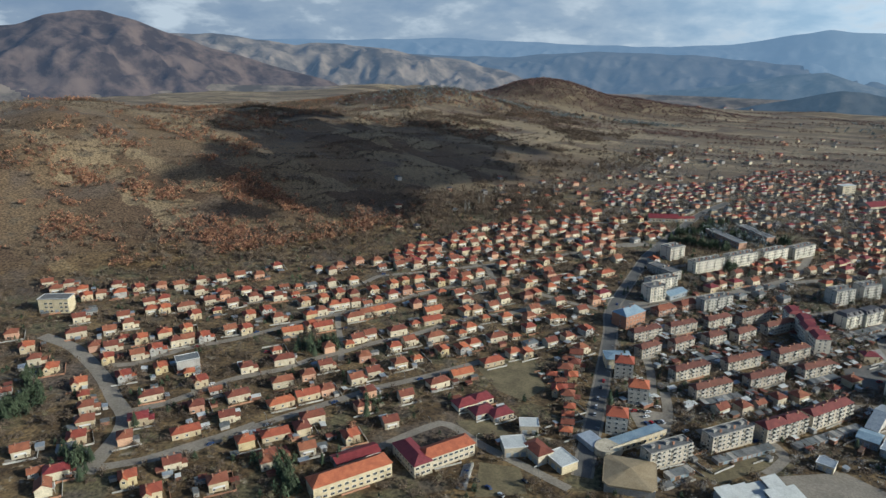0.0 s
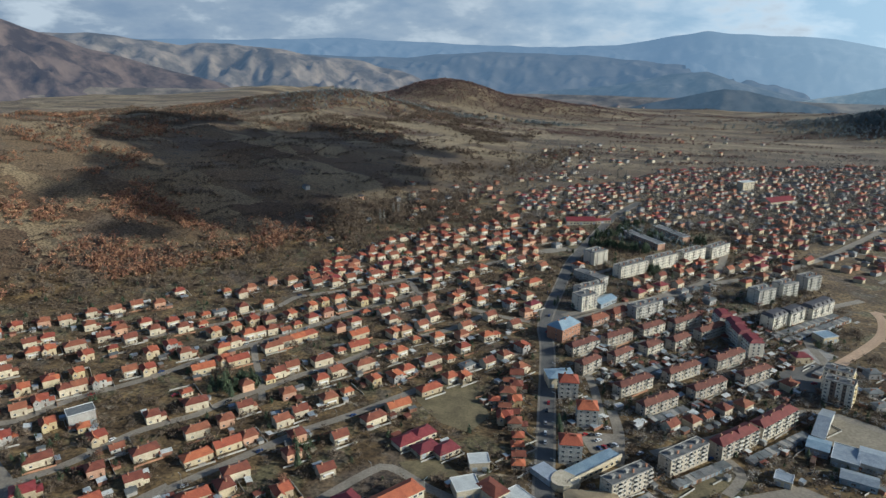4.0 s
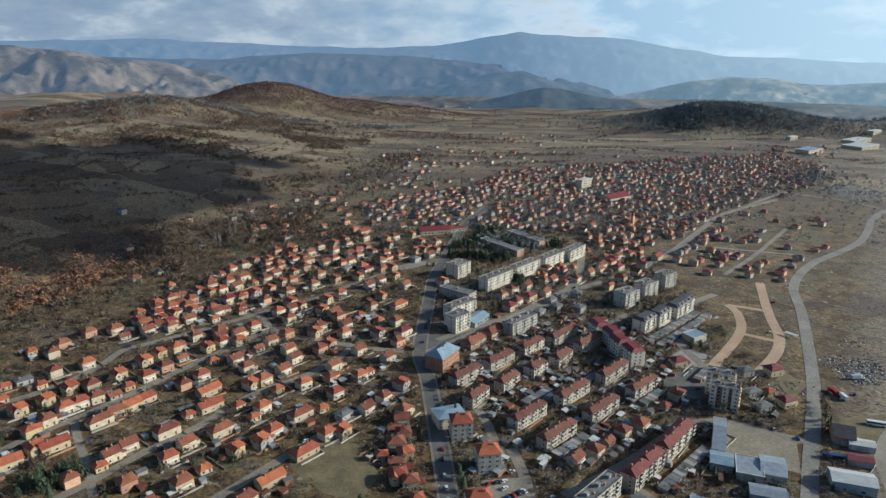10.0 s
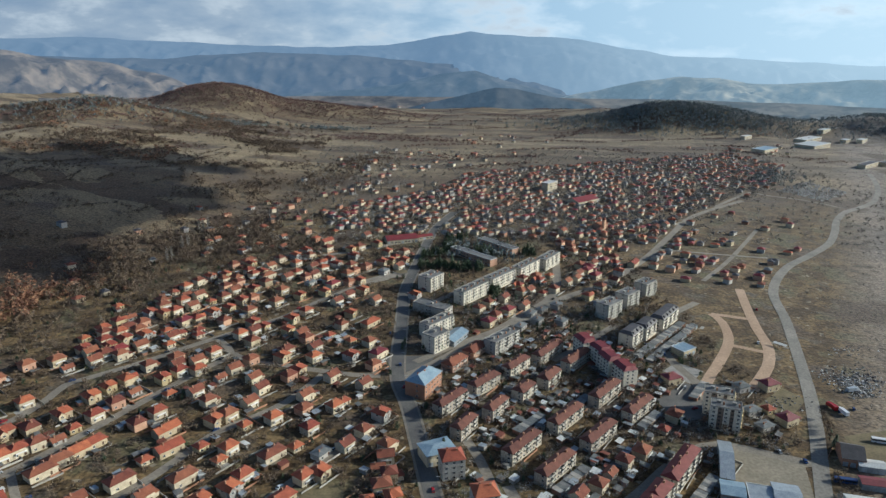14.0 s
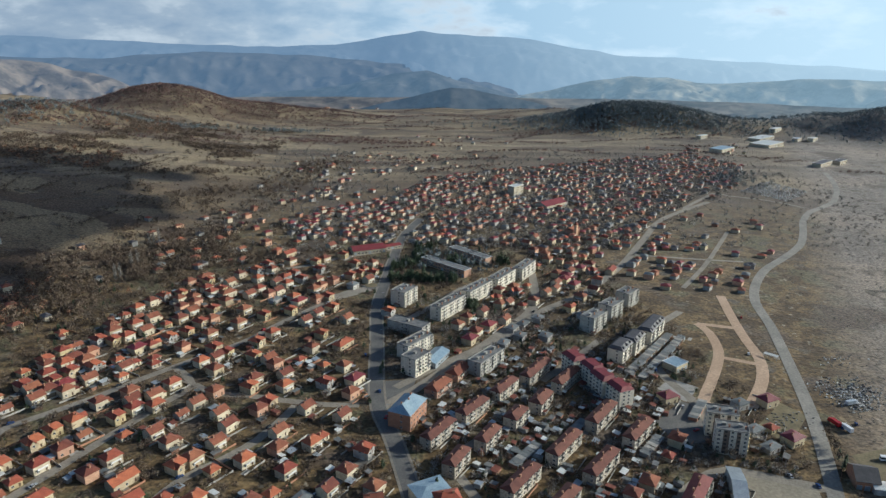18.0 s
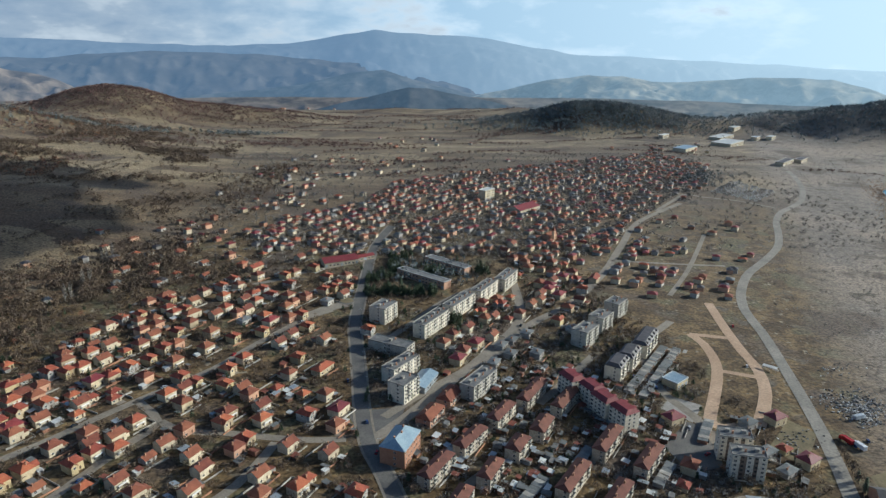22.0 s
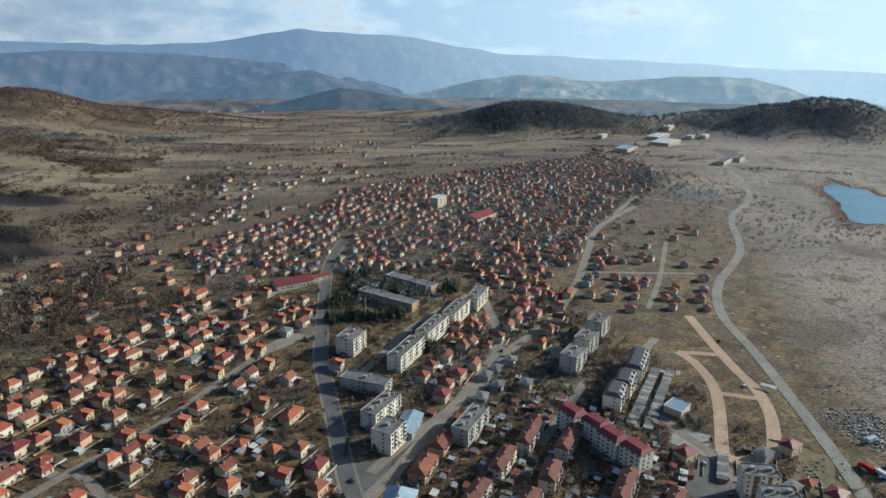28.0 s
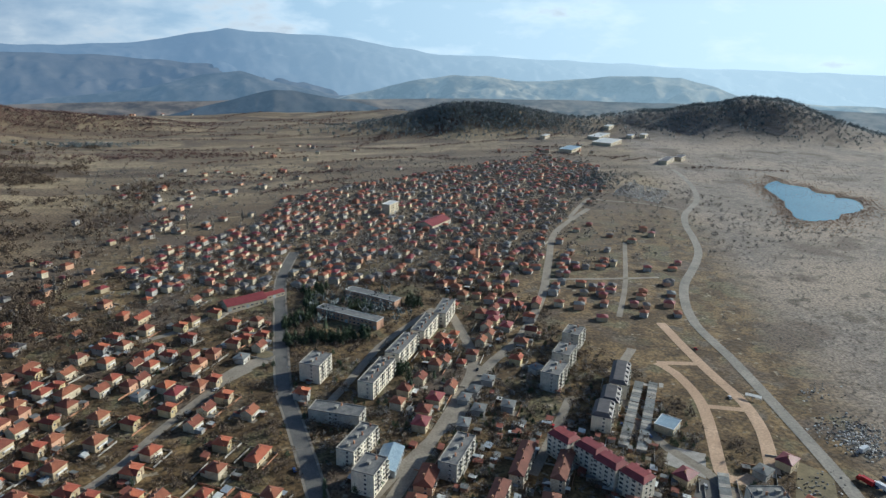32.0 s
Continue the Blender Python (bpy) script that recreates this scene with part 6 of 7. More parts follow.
# ---- far town, joined ----
def joined_houses(name, spots, label):
    """Many dwellings far off: walls and hipped roofs in one mesh."""
    r = np.random.RandomState(21)
    n = len(spots)
    w, d, h = r.uniform(6.5, 10.0, n), r.uniform(5.6, 7.6, n), r.uniform(2.8, 5.4, n)
    a = np.radians(50 + r.uniform(-12, 12, n) + 90 * (r.rand(n) < 0.3))
    rh, over = d * 0.26, 0.6
    z = gz(spots[:, 0], spots[:, 1])
    sign = np.array([(-1, -1), (1, -1), (1, 1), (-1, 1)])
    verts = np.zeros((n, 18, 3))
    for k in range(4):
        for lay, (zz, o) in enumerate(((-2.0 + 0 * h, 0.0), (h, 0.0), (h, over))):
            verts[:, lay * 4 + k, 0], verts[:, lay * 4 + k, 1], verts[:, lay * 4 + k, 2] = sign[k, 0] * (w / 2 + o), sign[k, 1] * (d / 2 + o), zz
    for k, s in ((12, -1), (13, 1)):
        verts[:, k, 0], verts[:, k, 2] = s * np.maximum(w - d, 0.4) / 2, h + rh
    verts[:, 14:18] = verts[:, 4:8]
    c, s = np.cos(a)[:, None], np.sin(a)[:, None]
    out = np.stack([verts[..., 0] * c - verts[..., 1] * s + spots[:, :1], verts[..., 0] * s + verts[..., 1] * c + spots[:, 1:], verts[..., 2] + z[:, None]], -1)
    faces = [(0, 1, 5, 4), (1, 2, 6, 5), (2, 3, 7, 6), (3, 0, 4, 7), (8, 9, 13, 12), (10, 11, 12, 13), (9, 10, 13, 13), (11, 8, 12, 12)]
    tris, idx = [], []
    roof, wall = r.choice([3, 4, 4, 4, 4, 5, 5, 6, 8, 8, 8], n), r.choice([0, 0, 1, 2, 2, 2, 7, 9], n)
    for f in faces:
        base = np.arange(n)[:, None] * 18
        tris.append(base + np.array(f[:3]))
        idx.append(wall if f[0] < 4 and f[1] < 4 else roof)
        if f[2] != f[3]:
            tris.append(base + np.array((f[0], f[2], f[3])))
            idx.append(wall if f[0] < 4 and f[1] < 4 else roof)
    keys = ("render_white", "render_cream", "render_grey", "roof_orange", "roof_brown", "roof_red", "roof_grey", "brick", "roof_dark", "render_peach")
    me = big_mesh(name, out.reshape(-1, 3), np.concatenate(tris), *(M[k] for k in keys), index=np.concatenate(idx))
    return solid(name, me, label, "houses", kind="stuff")


def inside(px, py, ring):
    hit = np.zeros(len(px), bool)
    for (x0, y0), (x1, y1) in zip(ring, ring[1:] + ring[:1]):
        hit ^= ((y0 > py) != (y1 > py)) & (px < (x1 - x0) * (py - y0) / (y1 - y0 + 1e-9) + x0)
    return hit


def off_roads(px, py, margin):
    ok = np.ones(len(px), bool)
    for line, half in ROADS:
        a, b = line[:-1], line[1:]
        ab = b - a
        t = ((px[:, None] - a[:, 0]) * ab[:, 0] + (py[:, None] - a[:, 1]) * ab[:, 1]) / ((ab ** 2).sum(1) + 1e-9)
        t = np.clip(t, 0, 1)
        dist = np.hypot(px[:, None] - a[:, 0] - t * ab[:, 0], py[:, None] - a[:, 1] - t * ab[:, 1]).min(1)
        ok &= dist > half + margin
    return ok


OLD_TOWN = [(-103, 920), (-46, 920), (92, 897), (138, 805), (264, 954), (345, 1052), (460, 1133), (540, 1219), (667, 1414), (644, 1598), (552, 1529), (438, 1483), (184, 1368), (41, 1288), (-29, 1150), (-138, 1070), (-172, 966)]
rs = np.random.RandomState(3)
spots = []
for i in range(-60, 61):
    for j in range(-60, 61):
        u, v = i * 16.5 + (7 if j % 2 else 0), j * 15.0
        spots.append((230 + u * 0.62 - v * 0.78 + rs.uniform(-3.5, 3.5), 1150 + u * 0.78 + v * 0.62 + rs.uniform(-3.5, 3.5)))
spots = np.array(spots)
near_row = np.array([(x, y) for row in (ROW_O, ROW_Q) for x, y, _ in row])
spots = spots[inside(spots[:, 0], spots[:, 1], OLD_TOWN) & (rs.rand(len(spots)) < 0.72)]
placed = np.array([(p[0], p[1]) for p in PLACED])
gap = np.hypot(spots[:, None, 0] - placed[:, 0], spots[:, None, 1] - placed[:, 1]).min(1)
spots = spots[(gap > 13) & off_roads(spots[:, 0], spots[:, 1], 5.0)]
spots = np.concatenate([spots, near_row])
# scattered cottages along the stream at the foot of the hill, and hamlets
for cx, cy, n, sx, sy in ((-299, 876, 10, 57, 47), (-219, 990, 30, 51, 69), (-138, 1150, 30, 46, 69), (-69, 1357, 24, 69, 34), (69, 1483, 14, 80, 34), (-355, 746, 4, 20, 36), (713, 1644, 16, 69, 34),
                          (-2357, 2645, 60, 126, 69), (-379, 2702, 30, 161, 34), (172, 1793, 10, 92, 46)):
    spots = np.concatenate([spots, np.stack([rs.normal(cx, sx, n), rs.normal(cy, sy, n)], -1)])
spots = np.concatenate([spots, np.stack([rs.normal(235, 42, 46), rs.normal(900, 48, 46)], -1)])
gap = np.hypot(spots[:, None, 0] - placed[:, 0], spots[:, None, 1] - placed[:, 1]).min(1)
FAR = spots[(gap > 8) & off_roads(spots[:, 0], spots[:, 1], 4.5)]
joined_houses("far_houses", FAR, "distant small houses with red tile roofs")


# ---- trees and scrub ----
def tuft(n, size, seed, flat=1.0, lean=0.5):
    """A loose crown: n small leaf or twig sprays in an uneven round."""
    r = np.random.RandomState(seed)
    way = r.normal(size=(n, 3))
    way /= np.linalg.norm(way, axis=1)[:, None]
    lobes = 1 + 0.28 * np.sin(3 * np.arctan2(way[:, 1], way[:, 0]) + seed) + 0.2 * r.normal(size=n)
    at = way * (r.rand(n) ** 0.45 * np.clip(lobes, 0.5, 1.5))[:, None]
    at[:, 2] = at[:, 2] * flat
    a, b = r.normal(size=(n, 3)), r.normal(size=(n, 3))
    a = a / np.linalg.norm(a, axis=1)[:, None] + way * lean
    tri = np.stack([at - a * size * 0.5 - b * size * 0.18, at + a * size * 0.5, at - a * size * 0.3 + b * size * 0.3], 1)
    return tri.reshape(-1, 3)


def scatter(name, forms, px, py, size, material, label, category, lift=0.75, seed=1, tall=1.0):
    r = np.random.RandomState(seed)
    out = []
    pick = r.randint(len(forms), size=len(px))
    z = gz(px, py)
    for k, form in enumerate(forms):
        s = pick == k
        if not s.any():
            continue
        a = r.rand(s.sum()) * 6.28
        c, sn = np.cos(a)[:, None], np.sin(a)[:, None]
        q = size[s][:, None]
        X = form[None, :, 0] * c - form[None, :, 1] * sn
        Y = form[None, :, 0] * sn + form[None, :, 1] * c
        out.append(np.stack([X * q + px[s][:, None], Y * q + py[s][:, None], (form[None, :, 2] * tall + lift * tall) * q + z[s][:, None]], -1).reshape(-1, 3))
    v = np.concatenate(out)
    me = big_mesh(name, v, np.arange(len(v)).reshape(-1, 3), M[material])
    return solid(name, me, label, category, kind="stuff")


CROWNS = [tuft(72, 0.33, k, 0.85) for k in range(5)]
SMALL = [tuft(28, 0.46, 20 + k, 0.8) for k in range(6)]
PINES = []
for k in range(4):
    q = tuft(190, 0.42, 40 + k, 1.0, 0.2)
    q[:, :2] *= np.clip(1.15 - 0.45 * (q[:, 2:] + 1), 0.2, 1.0)
    PINES.append(q)
solids = np.concatenate([placed, FAR])
keep_off = np.concatenate([np.array([p[2] for p in PLACED]), np.full(len(FAR), 5.5)])


def free_spots(n, x0, x1, y0, y1, seed, house_gap=5.5, road_gap=1.5):
    r = np.random.RandomState(seed)
    px, py = r.uniform(x0, x1, n), r.uniform(y0, y1, n)
    ok = off_roads(px, py, road_gap) & (hill_share(px, py) < 5)
    for pts in PADS:
        ok &= ~inside(px, py, pts)
    px, py = px[ok], py[ok]
    keep = np.ones(len(px), bool)
    for i in range(0, len(px), 2000):
        keep[i:i + 2000] = (np.hypot(px[i:i + 2000, None] - solids[:, 0], py[i:i + 2000, None] - solids[:, 1]) - np.maximum(keep_off * 0.85, 5.0)).min(1) > house_gap - 5.5
    return px[keep], py[keep]


# gardens
px, py = free_spots(15000, -600, 170, 215, 930, 31)
sz = np.random.RandomState(2).uniform(1.0, 3.2, len(px))
scatter("garden_trees", CROWNS, px, py, sz, "twigs", "bare brown fruit trees and hedges in gardens", "trees", seed=4)
px, py = free_spots(2300, -70, 150, 330, 760, 35, 4.5, 0.8)
scatter("yard_trees", CROWNS, px, py, np.random.RandomState(3).uniform(0.9, 2.8, len(px)), "grey_twigs", "bare grey trees and bushes between apartment blocks", "trees", seed=5)
px, py = free_spots(420, -70, 150, 400, 760, 36, 5.5, 1.0)
scatter("yard_conifers", PINES, px, py, np.random.RandomState(4).uniform(0.8, 2.0, len(px)), "conifer", "dark evergreen shrubs between apartment blocks", "shrubs", seed=7, tall=1.4)
px, py = free_spots(1200, -520, 150, 230, 920, 32)
scatter("garden_shrubs", CROWNS, px, py, np.random.RandomState(5).uniform(0.8, 1.9, len(px)), "dry_shrub", "dry yellowish shrubs in gardens", "shrubs", seed=6)
px, py = free_spots(19000, -230, 710, 890, 1580, 33, 4.2)
ok = inside(px, py, OLD_TOWN) | (np.random.RandomState(6).rand(len(px)) < 0.16)
px, py = px[ok], py[ok]
scatter("town_trees", SMALL, px, py, np.random.RandomState(7).uniform(1.8, 3.9, len(px)), "grey_twigs", "bare trees among distant houses", "trees", seed=8)
px, py = free_spots(800, -520, 150, 230, 900, 38, 6.5, 1.0)
scatter("garden_conifers", PINES, px, py, np.random.RandomState(8).uniform(0.9, 2.3, len(px)), "conifer", "dark green evergreens in gardens", "shrubs", seed=9, tall=1.5)
r = np.random.RandomState(19)
px, py = [], []
for x, y in ((-55, 806), (-44, 803), (-34, 800), (-24, 798), (-13, 796), (-2, 795), (-47, 839), (-40, 846), (-24, 855), (-24, 873), (-17, 895), (-5, 908), (3, 845), (12, 850), (19, 850), (60, 846), (5, 730), (-273, 398), (-266, 408), (-387, 246), (-390, 256), (-397, 268), (-413, 281), (-396, 249), (-311, 222), (-315, 228), (-194, 256), (-202, 263), (-215, 268), (-194, 346)):
    px += list(r.normal(x, 4.5, 8))
    py += list(r.normal(y, 4.5, 8))
scatter("park_pines", PINES, np.array(px), np.array(py), r.uniform(2.4, 4.2, len(px)), "conifer", "tall dark pines in the school park", "trees", seed=11, tall=1.7)
# the stream below the hill
r = np.random.RandomState(9)
t = r.rand(1900)
keep = rough(t * 900, 0 * t, 30, 33) + r.normal(0, 0.4, 1900) > -0.1
px, py = np.interp(t, [0, 0.2, 0.45, 0.7, 1], [-600, -440, -335, -265, -130]) + r.normal(0, 30, 1900), np.interp(t, [0, 0.2, 0.45, 0.7, 1], [460, 600, 780, 990, 1430]) + r.normal(0, 26, 1900)
scatter("stream_trees", SMALL, px[keep], py[keep], r.uniform(2.0, 5.0, keep.sum()), "twigs", "bare grey trees along the foot of the hill", "trees", seed=10, tall=1.3)
r = np.random.RandomState(27)
px, py = np.concatenate([r.normal(-310, 45, 700), r.normal(-235, 40, 450)]), np.concatenate([r.normal(830, 70, 700), r.normal(905, 50, 450)])
gap = np.hypot(px[:, None] - placed[:, 0], py[:, None] - placed[:, 1]).min(1)
ok = (gap > 9) & off_roads(px, py, 2.0) & (rough(px, py, 42, 21) > -0.05)
px, py = px[ok], py[ok]
scatter("valley_trees", CROWNS, px, py, r.uniform(1.8, 4.0, len(px)), "twigs", "dense bare trees in the stream valley", "trees", seed=28, tall=1.4)
# oak scrub on the hill
r = np.random.RandomState(12)
px, py = r.uniform(-1500, -200, 170000), r.uniform(250, 1900, 170000)
p = hill_share(px, py)
thick = 0.6 * rough(px, py, 110, 7) + 0.8 * rough(px, py, 32, 8) + 0.5 * rough(px * 0.5 + py * 0.3, py * 3 - px, 90, 11) + 0.18 * (1 - ease(20, 120, p)) * (1 - ease(620, 720, py)) - 0.08 * ease(640, 760, py) * (p < 200)
terraces = inside(px, py, [(-760, 1060), (-560, 1230), (-420, 1250), (-345, 1010), (-390, 790), (-470, 690), (-590, 720), (-640, 850)])
thick = thick - 0.55 * terraces
ok = (p > 8) & (thick + r.normal(0, 0.42, len(px)) > 0.62)
px, py = px[ok][:46000], py[ok][:46000]
sz = r.uniform(2.2, 5.8, len(px))
kind = rough(px, py, 160, 9) - 0.7 * terraces[ok][:46000] - 1.2 * ease(640, 800, py) * (hill_share(px, py) < 230) + r.normal(0, 0.35, len(px)) - ease(900, 1500, py) > -0.5
scatter("oak_scrub", SMALL, px[kind], py[kind], sz[kind], "rust_leaves", "rust-brown oak scrub on the hillside", "scrub", seed=13)
# hedges along the terraces
hx, hy = [], []
for _ in range(170):
    x, y, L, a = r.uniform(-1000, -370), r.uniform(480, 1300), r.uniform(60, 230), 1.1 + r.normal(0, 0.16)
    t = np.arange(0, L, 3.2)
    hx += list(x + t * math.cos(a) + 9 * np.sin(t / 38 + x) + r.normal(0, 0.8, len(t)))
    hy += list(y + t * math.sin(a) + r.normal(0, 0.8, len(t)))
hx, hy = np.array(hx), np.array(hy)
ok = (hill_share(hx, hy) > 15) & (r.rand(len(hx)) < 0.75)
scatter("terrace_hedges", SMALL, hx[ok], hy[ok], r.uniform(1.2, 3.0, ok.sum()), "twigs", "dark bare hedges along the hill terraces", "hedges", seed=15)
scatter("bare_scrub", SMALL, px[~kind], py[~kind], sz[~kind], "twigs", "bare grey-brown bushes on the hillside", "scrub", seed=14)
# wooded knolls and hedges on the far plain
r = np.random.RandomState(23)
px, py = [], []
for cx, cy, n, a, b in ((-559, 2116, 3000, 95, 75), (-310, 2185, 2400, 150, 60), (-748, 1702, 1300, 110, 60), (-900, 1950, 500, 200, 60), (-150, 1720, 300, 160, 30)):
    px += list(r.normal(cx, a, n))
    py += list(r.normal(cy, b, n))
for _ in range(170):
    x, y, L, a = r.uniform(-1100, 850), r.uniform(1300, 2700), r.uniform(40, 220), r.normal(0.15, 0.35)
    if x < 650 and inside(np.array([x]), np.array([y]), OLD_TOWN)[0]:
        continue
    t = np.arange(0, L, 5.0)
    px += list(x + t * math.cos(a) + r.normal(0, 2.5, len(t)))
    py += list(y + t * math.sin(a) + r.normal(0, 2.5, len(t)) + 6 * np.sin(t / 40))
px, py = np.array(px), np.array(py)
ok = np.hypot(px - 819, py - 1092) > 170
px, py = px[ok], py[ok]
scatter("far_woods", SMALL, px, py, r.uniform(2.0, 4.6, len(px)), "far_oak", "purple-brown bare woods and hedges far off", "woods", seed=24)
# scrub east of the bypass and on the plain
px, py = free_spots(17000, -120, 1270, 430, 2200, 34, 6.0, 3.0)
ok = (px > np.interp(py, [430, 550, 760, 950, 1150, 2200], [172, 230, 310, 506, 713, -115])) & (np.hypot(px - 819, py - 1092) > 150)
px, py = px[ok], py[ok]
scatter("plain_scrub", SMALL, px, py, np.random.RandomState(15).uniform(0.6, 1.8, len(px)), "grey_twigs", "low bare bushes on open grassland", "scrub", seed=16)
# reeds round the lake
r = np.random.RandomState(29)
ring_x, ring_y = np.array(LAKE_SHORE, float).T
t = r.rand(3000) * len(ring_x)
i = t.astype(int)
px = ring_x[i] * (1 - t % 1) + ring_x[(i + 1) % len(ring_x)] * (t % 1)
py = ring_y[i] * (1 - t % 1) + ring_y[(i + 1) % len(ring_y)] * (t % 1)
out = 1 + np.abs(r.normal(0, 0.28, len(px)))
px, py = ring_x.mean() + (px - ring_x.mean()) * out, ring_y.mean() + (py - ring_y.mean()) * out
ok = ~inside(px, py, LAKE_SHORE)
scatter("reed_bed", SMALL, px[ok], py[ok], r.uniform(0.8, 1.7, ok.sum()), "reed", "rust-tan reed bed round the lake", "reeds", seed=30, lift=0.4)
# pine woods
r = np.random.RandomState(17)
px, py = [], []
for cx, cy, n, a, b, turn in ((700, 2000, 5200, 150, 62, -14), (-494, 1794, 160, 69, 16, 15), (-230, 1886, 110, 46, 11, 10), (1405, 1775, 3400, 190, 80, -32), (-747, 1702, 400, 103, 57, 20), (15, 845, 60, 20, 18, 0), (575, 1288, 120, 25, 46, -30)):
    u, v = r.normal(0, a, n), r.normal(0, b, n)
    k, s = math.cos(radians(turn)), math.sin(radians(turn))
    px += list(cx + u * k - v * s)
    py += list(cy + u * s + v * k)
px, py = np.array(px), np.array(py)
scatter("pine_wood", SMALL, px, py, r.uniform(2.6, 5.0, len(px)), "pine", "pine woods with blue haze toned into their green", "trees", seed=18, tall=1.5, lift=0.9)

# ---- the low cloud whose shadow lies on the hill ----
def cloud(spots, height, label):
    """A flat-bottomed heap of lumps over the places it shades."""
    r = np.random.RandomState(40)
    g = MB()
    for x, y, size in spots:
        z0 = float(gz(x, y))
        k = (height - z0) / sun_way.z
        c = Vector((x, y, z0)) + sun_way * k
        for q in range(4):
            o = Vector((r.normal(0, 0.5), r.normal(0, 0.5), abs(r.normal(0, 0.25)))) * size
            s = size * r.uniform(0.32, 0.6)
            rings = [(0.0, -0.12), (0.8, -0.1), (1.0, 0.12), (0.8, 0.4), (0.35, 0.6), (0.0, 0.64)]
            base = len(g.v)
            for w, hgt in rings:
                for e in range(10):
                    an = e * math.tau / 10
                    wob = 1 + 0.15 * math.sin(3 * an + q)
                    g.v.append((c.x + o.x + s * w * wob * math.cos(an), c.y + o.y + s * w * wob * math.sin(an), c.z + o.z + s * hgt))
            for i in range(len(rings) - 1):
                for e in range(10):
                    a0, a1 = base + i * 10 + e, base + i * 10 + (e + 1) % 10
                    g.f.append((a0, a1, a1 + 10, a0 + 10))
                    g.m.append(0)
    vapour = mat("vapour", (0.80, 0.81, 0.82), (0.86, 0.87, 0.88), 0.01, 0.05, 1.0)
    ob = solid("cloud", g.mesh("cloud", vapour), label, "cloud", kind="structure")
    for poly in ob.data.polygons:
        poly.use_smooth = True
    return ob


SHADE = [(-872, 1134), (-905, 1300), (-790, 1190), (-690, 1030), (-607, 1080), (-548, 1250), (-486, 1340), (-419, 1300), (-345, 1126), (-335, 1007), (-381, 919), (-380, 791), (-413, 722), (-474, 690), (-541, 665), (-600, 706), (-589, 802), (-680, 879)]
r = np.random.RandomState(43)
cx, cy = [v.ravel() for v in np.meshgrid(np.arange(-920, -320, 44.0), np.arange(650, 1340, 44.0))]
cx, cy = cx + r.normal(0, 9, len(cx)), cy + r.normal(0, 9, len(cy))
ok = inside(cx, cy, SHADE)
cloud([(float(x), float(y), 66.0) for x, y in zip(cx[ok], cy[ok])], 620.0, "low grey-white cloud drifting beside the sun")

# ---- far mountains ----
def ridge(name, line, radius, label, soil, haze, sunny, seed, relief, eye=(-90, 170), depth=650, low_tone=0.5, high_tone=1.6):
    """A range with the far haze painted in as glow: slopes with gullies below a skyline given as bearing and elevation.
    """
    m = bpy.data.materials.new(name)
    m.use_nodes = True
    n, l = m.node_tree.nodes, m.node_tree.links
    b = n["Principled BSDF"]
    geo = n.new("ShaderNodeNewGeometry")
    tex = n.new("ShaderNodeTexNoise")
    tex.inputs["Scale"].default_value, tex.inputs["Detail"].default_value = 0.009, 11.0
    tex.inputs["Roughness"].default_value = 0.62
    l.new(geo.outputs["Position"], tex.inputs["Vector"])
    patch = n.new("ShaderNodeMapRange")
    patch.inputs["From Min"].default_value, patch.inputs["From Max"].default_value = 0.42, 0.60
    l.new(tex.outputs["Fac"], patch.inputs["Value"])
    mix = n.new("ShaderNodeMix")
    mix.data_type = "RGBA"
    mix.inputs["A"].default_value, mix.inputs["B"].default_value = (*[c * low_tone for c in soil], 1), (*[c * high_tone for c in soil], 1)
    l.new(patch.outputs["Result"], mix.inputs["Factor"])
    l.new(mix.outputs["Result"], b.inputs["Base Color"])
    b.inputs["Roughness"].default_value, b.inputs["Specular IOR Level"].default_value = 1.0, 0.0
    # blue haze painted as emission, paler towards the sun's side
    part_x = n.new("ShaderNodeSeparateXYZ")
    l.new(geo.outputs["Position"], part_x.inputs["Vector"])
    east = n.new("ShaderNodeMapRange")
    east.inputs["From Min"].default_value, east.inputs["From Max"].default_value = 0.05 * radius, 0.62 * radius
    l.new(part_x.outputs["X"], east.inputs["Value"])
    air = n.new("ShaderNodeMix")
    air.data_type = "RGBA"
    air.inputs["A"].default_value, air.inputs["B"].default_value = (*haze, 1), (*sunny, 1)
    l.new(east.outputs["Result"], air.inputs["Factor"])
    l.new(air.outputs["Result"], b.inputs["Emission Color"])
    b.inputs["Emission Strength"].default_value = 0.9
    az = np.arange(line[0][0], line[-1][0] + 0.1, 0.16)
    el = np.interp(az, [p[0] for p in line], [p[1] for p in line]) + 0.07 * relief / 40 * rough(az * 40, 0 * az, 60, seed)
    top = 230 + radius * np.tan(np.radians(el))
    low = -170.0
    verts, rows = [], 30
    for k in range(rows):
        f = k / (rows - 1)
        rr = radius - depth * (1 - f)
        x, y = eye[0] + rr * np.sin(np.radians(az)), eye[1] + rr * np.cos(np.radians(az))
        lump = relief * (rough(x, y, 330, seed) + 0.5 * (1 - 2 * np.abs(rough(x, y, 150, seed + 1))) + 0.32 * (1 - 2 * np.abs(rough(x, y, 70, seed + 2))) + 0.12 * rough(x, y, 30, seed + 3))
        z = low + (top - low) * f ** 0.8 + lump * math.sin(math.pi * f)
        verts.append(np.stack([x, y, np.minimum(z, top)], -1))
    grid = np.arange(rows * len(az)).reshape(rows, len(az))
    quads = np.stack([grid[:-1, :-1], grid[:-1, 1:], grid[1:, 1:], grid[1:, :-1]], -1).reshape(-1, 4)
    me = big_mesh(name, np.concatenate(verts), quads, m)
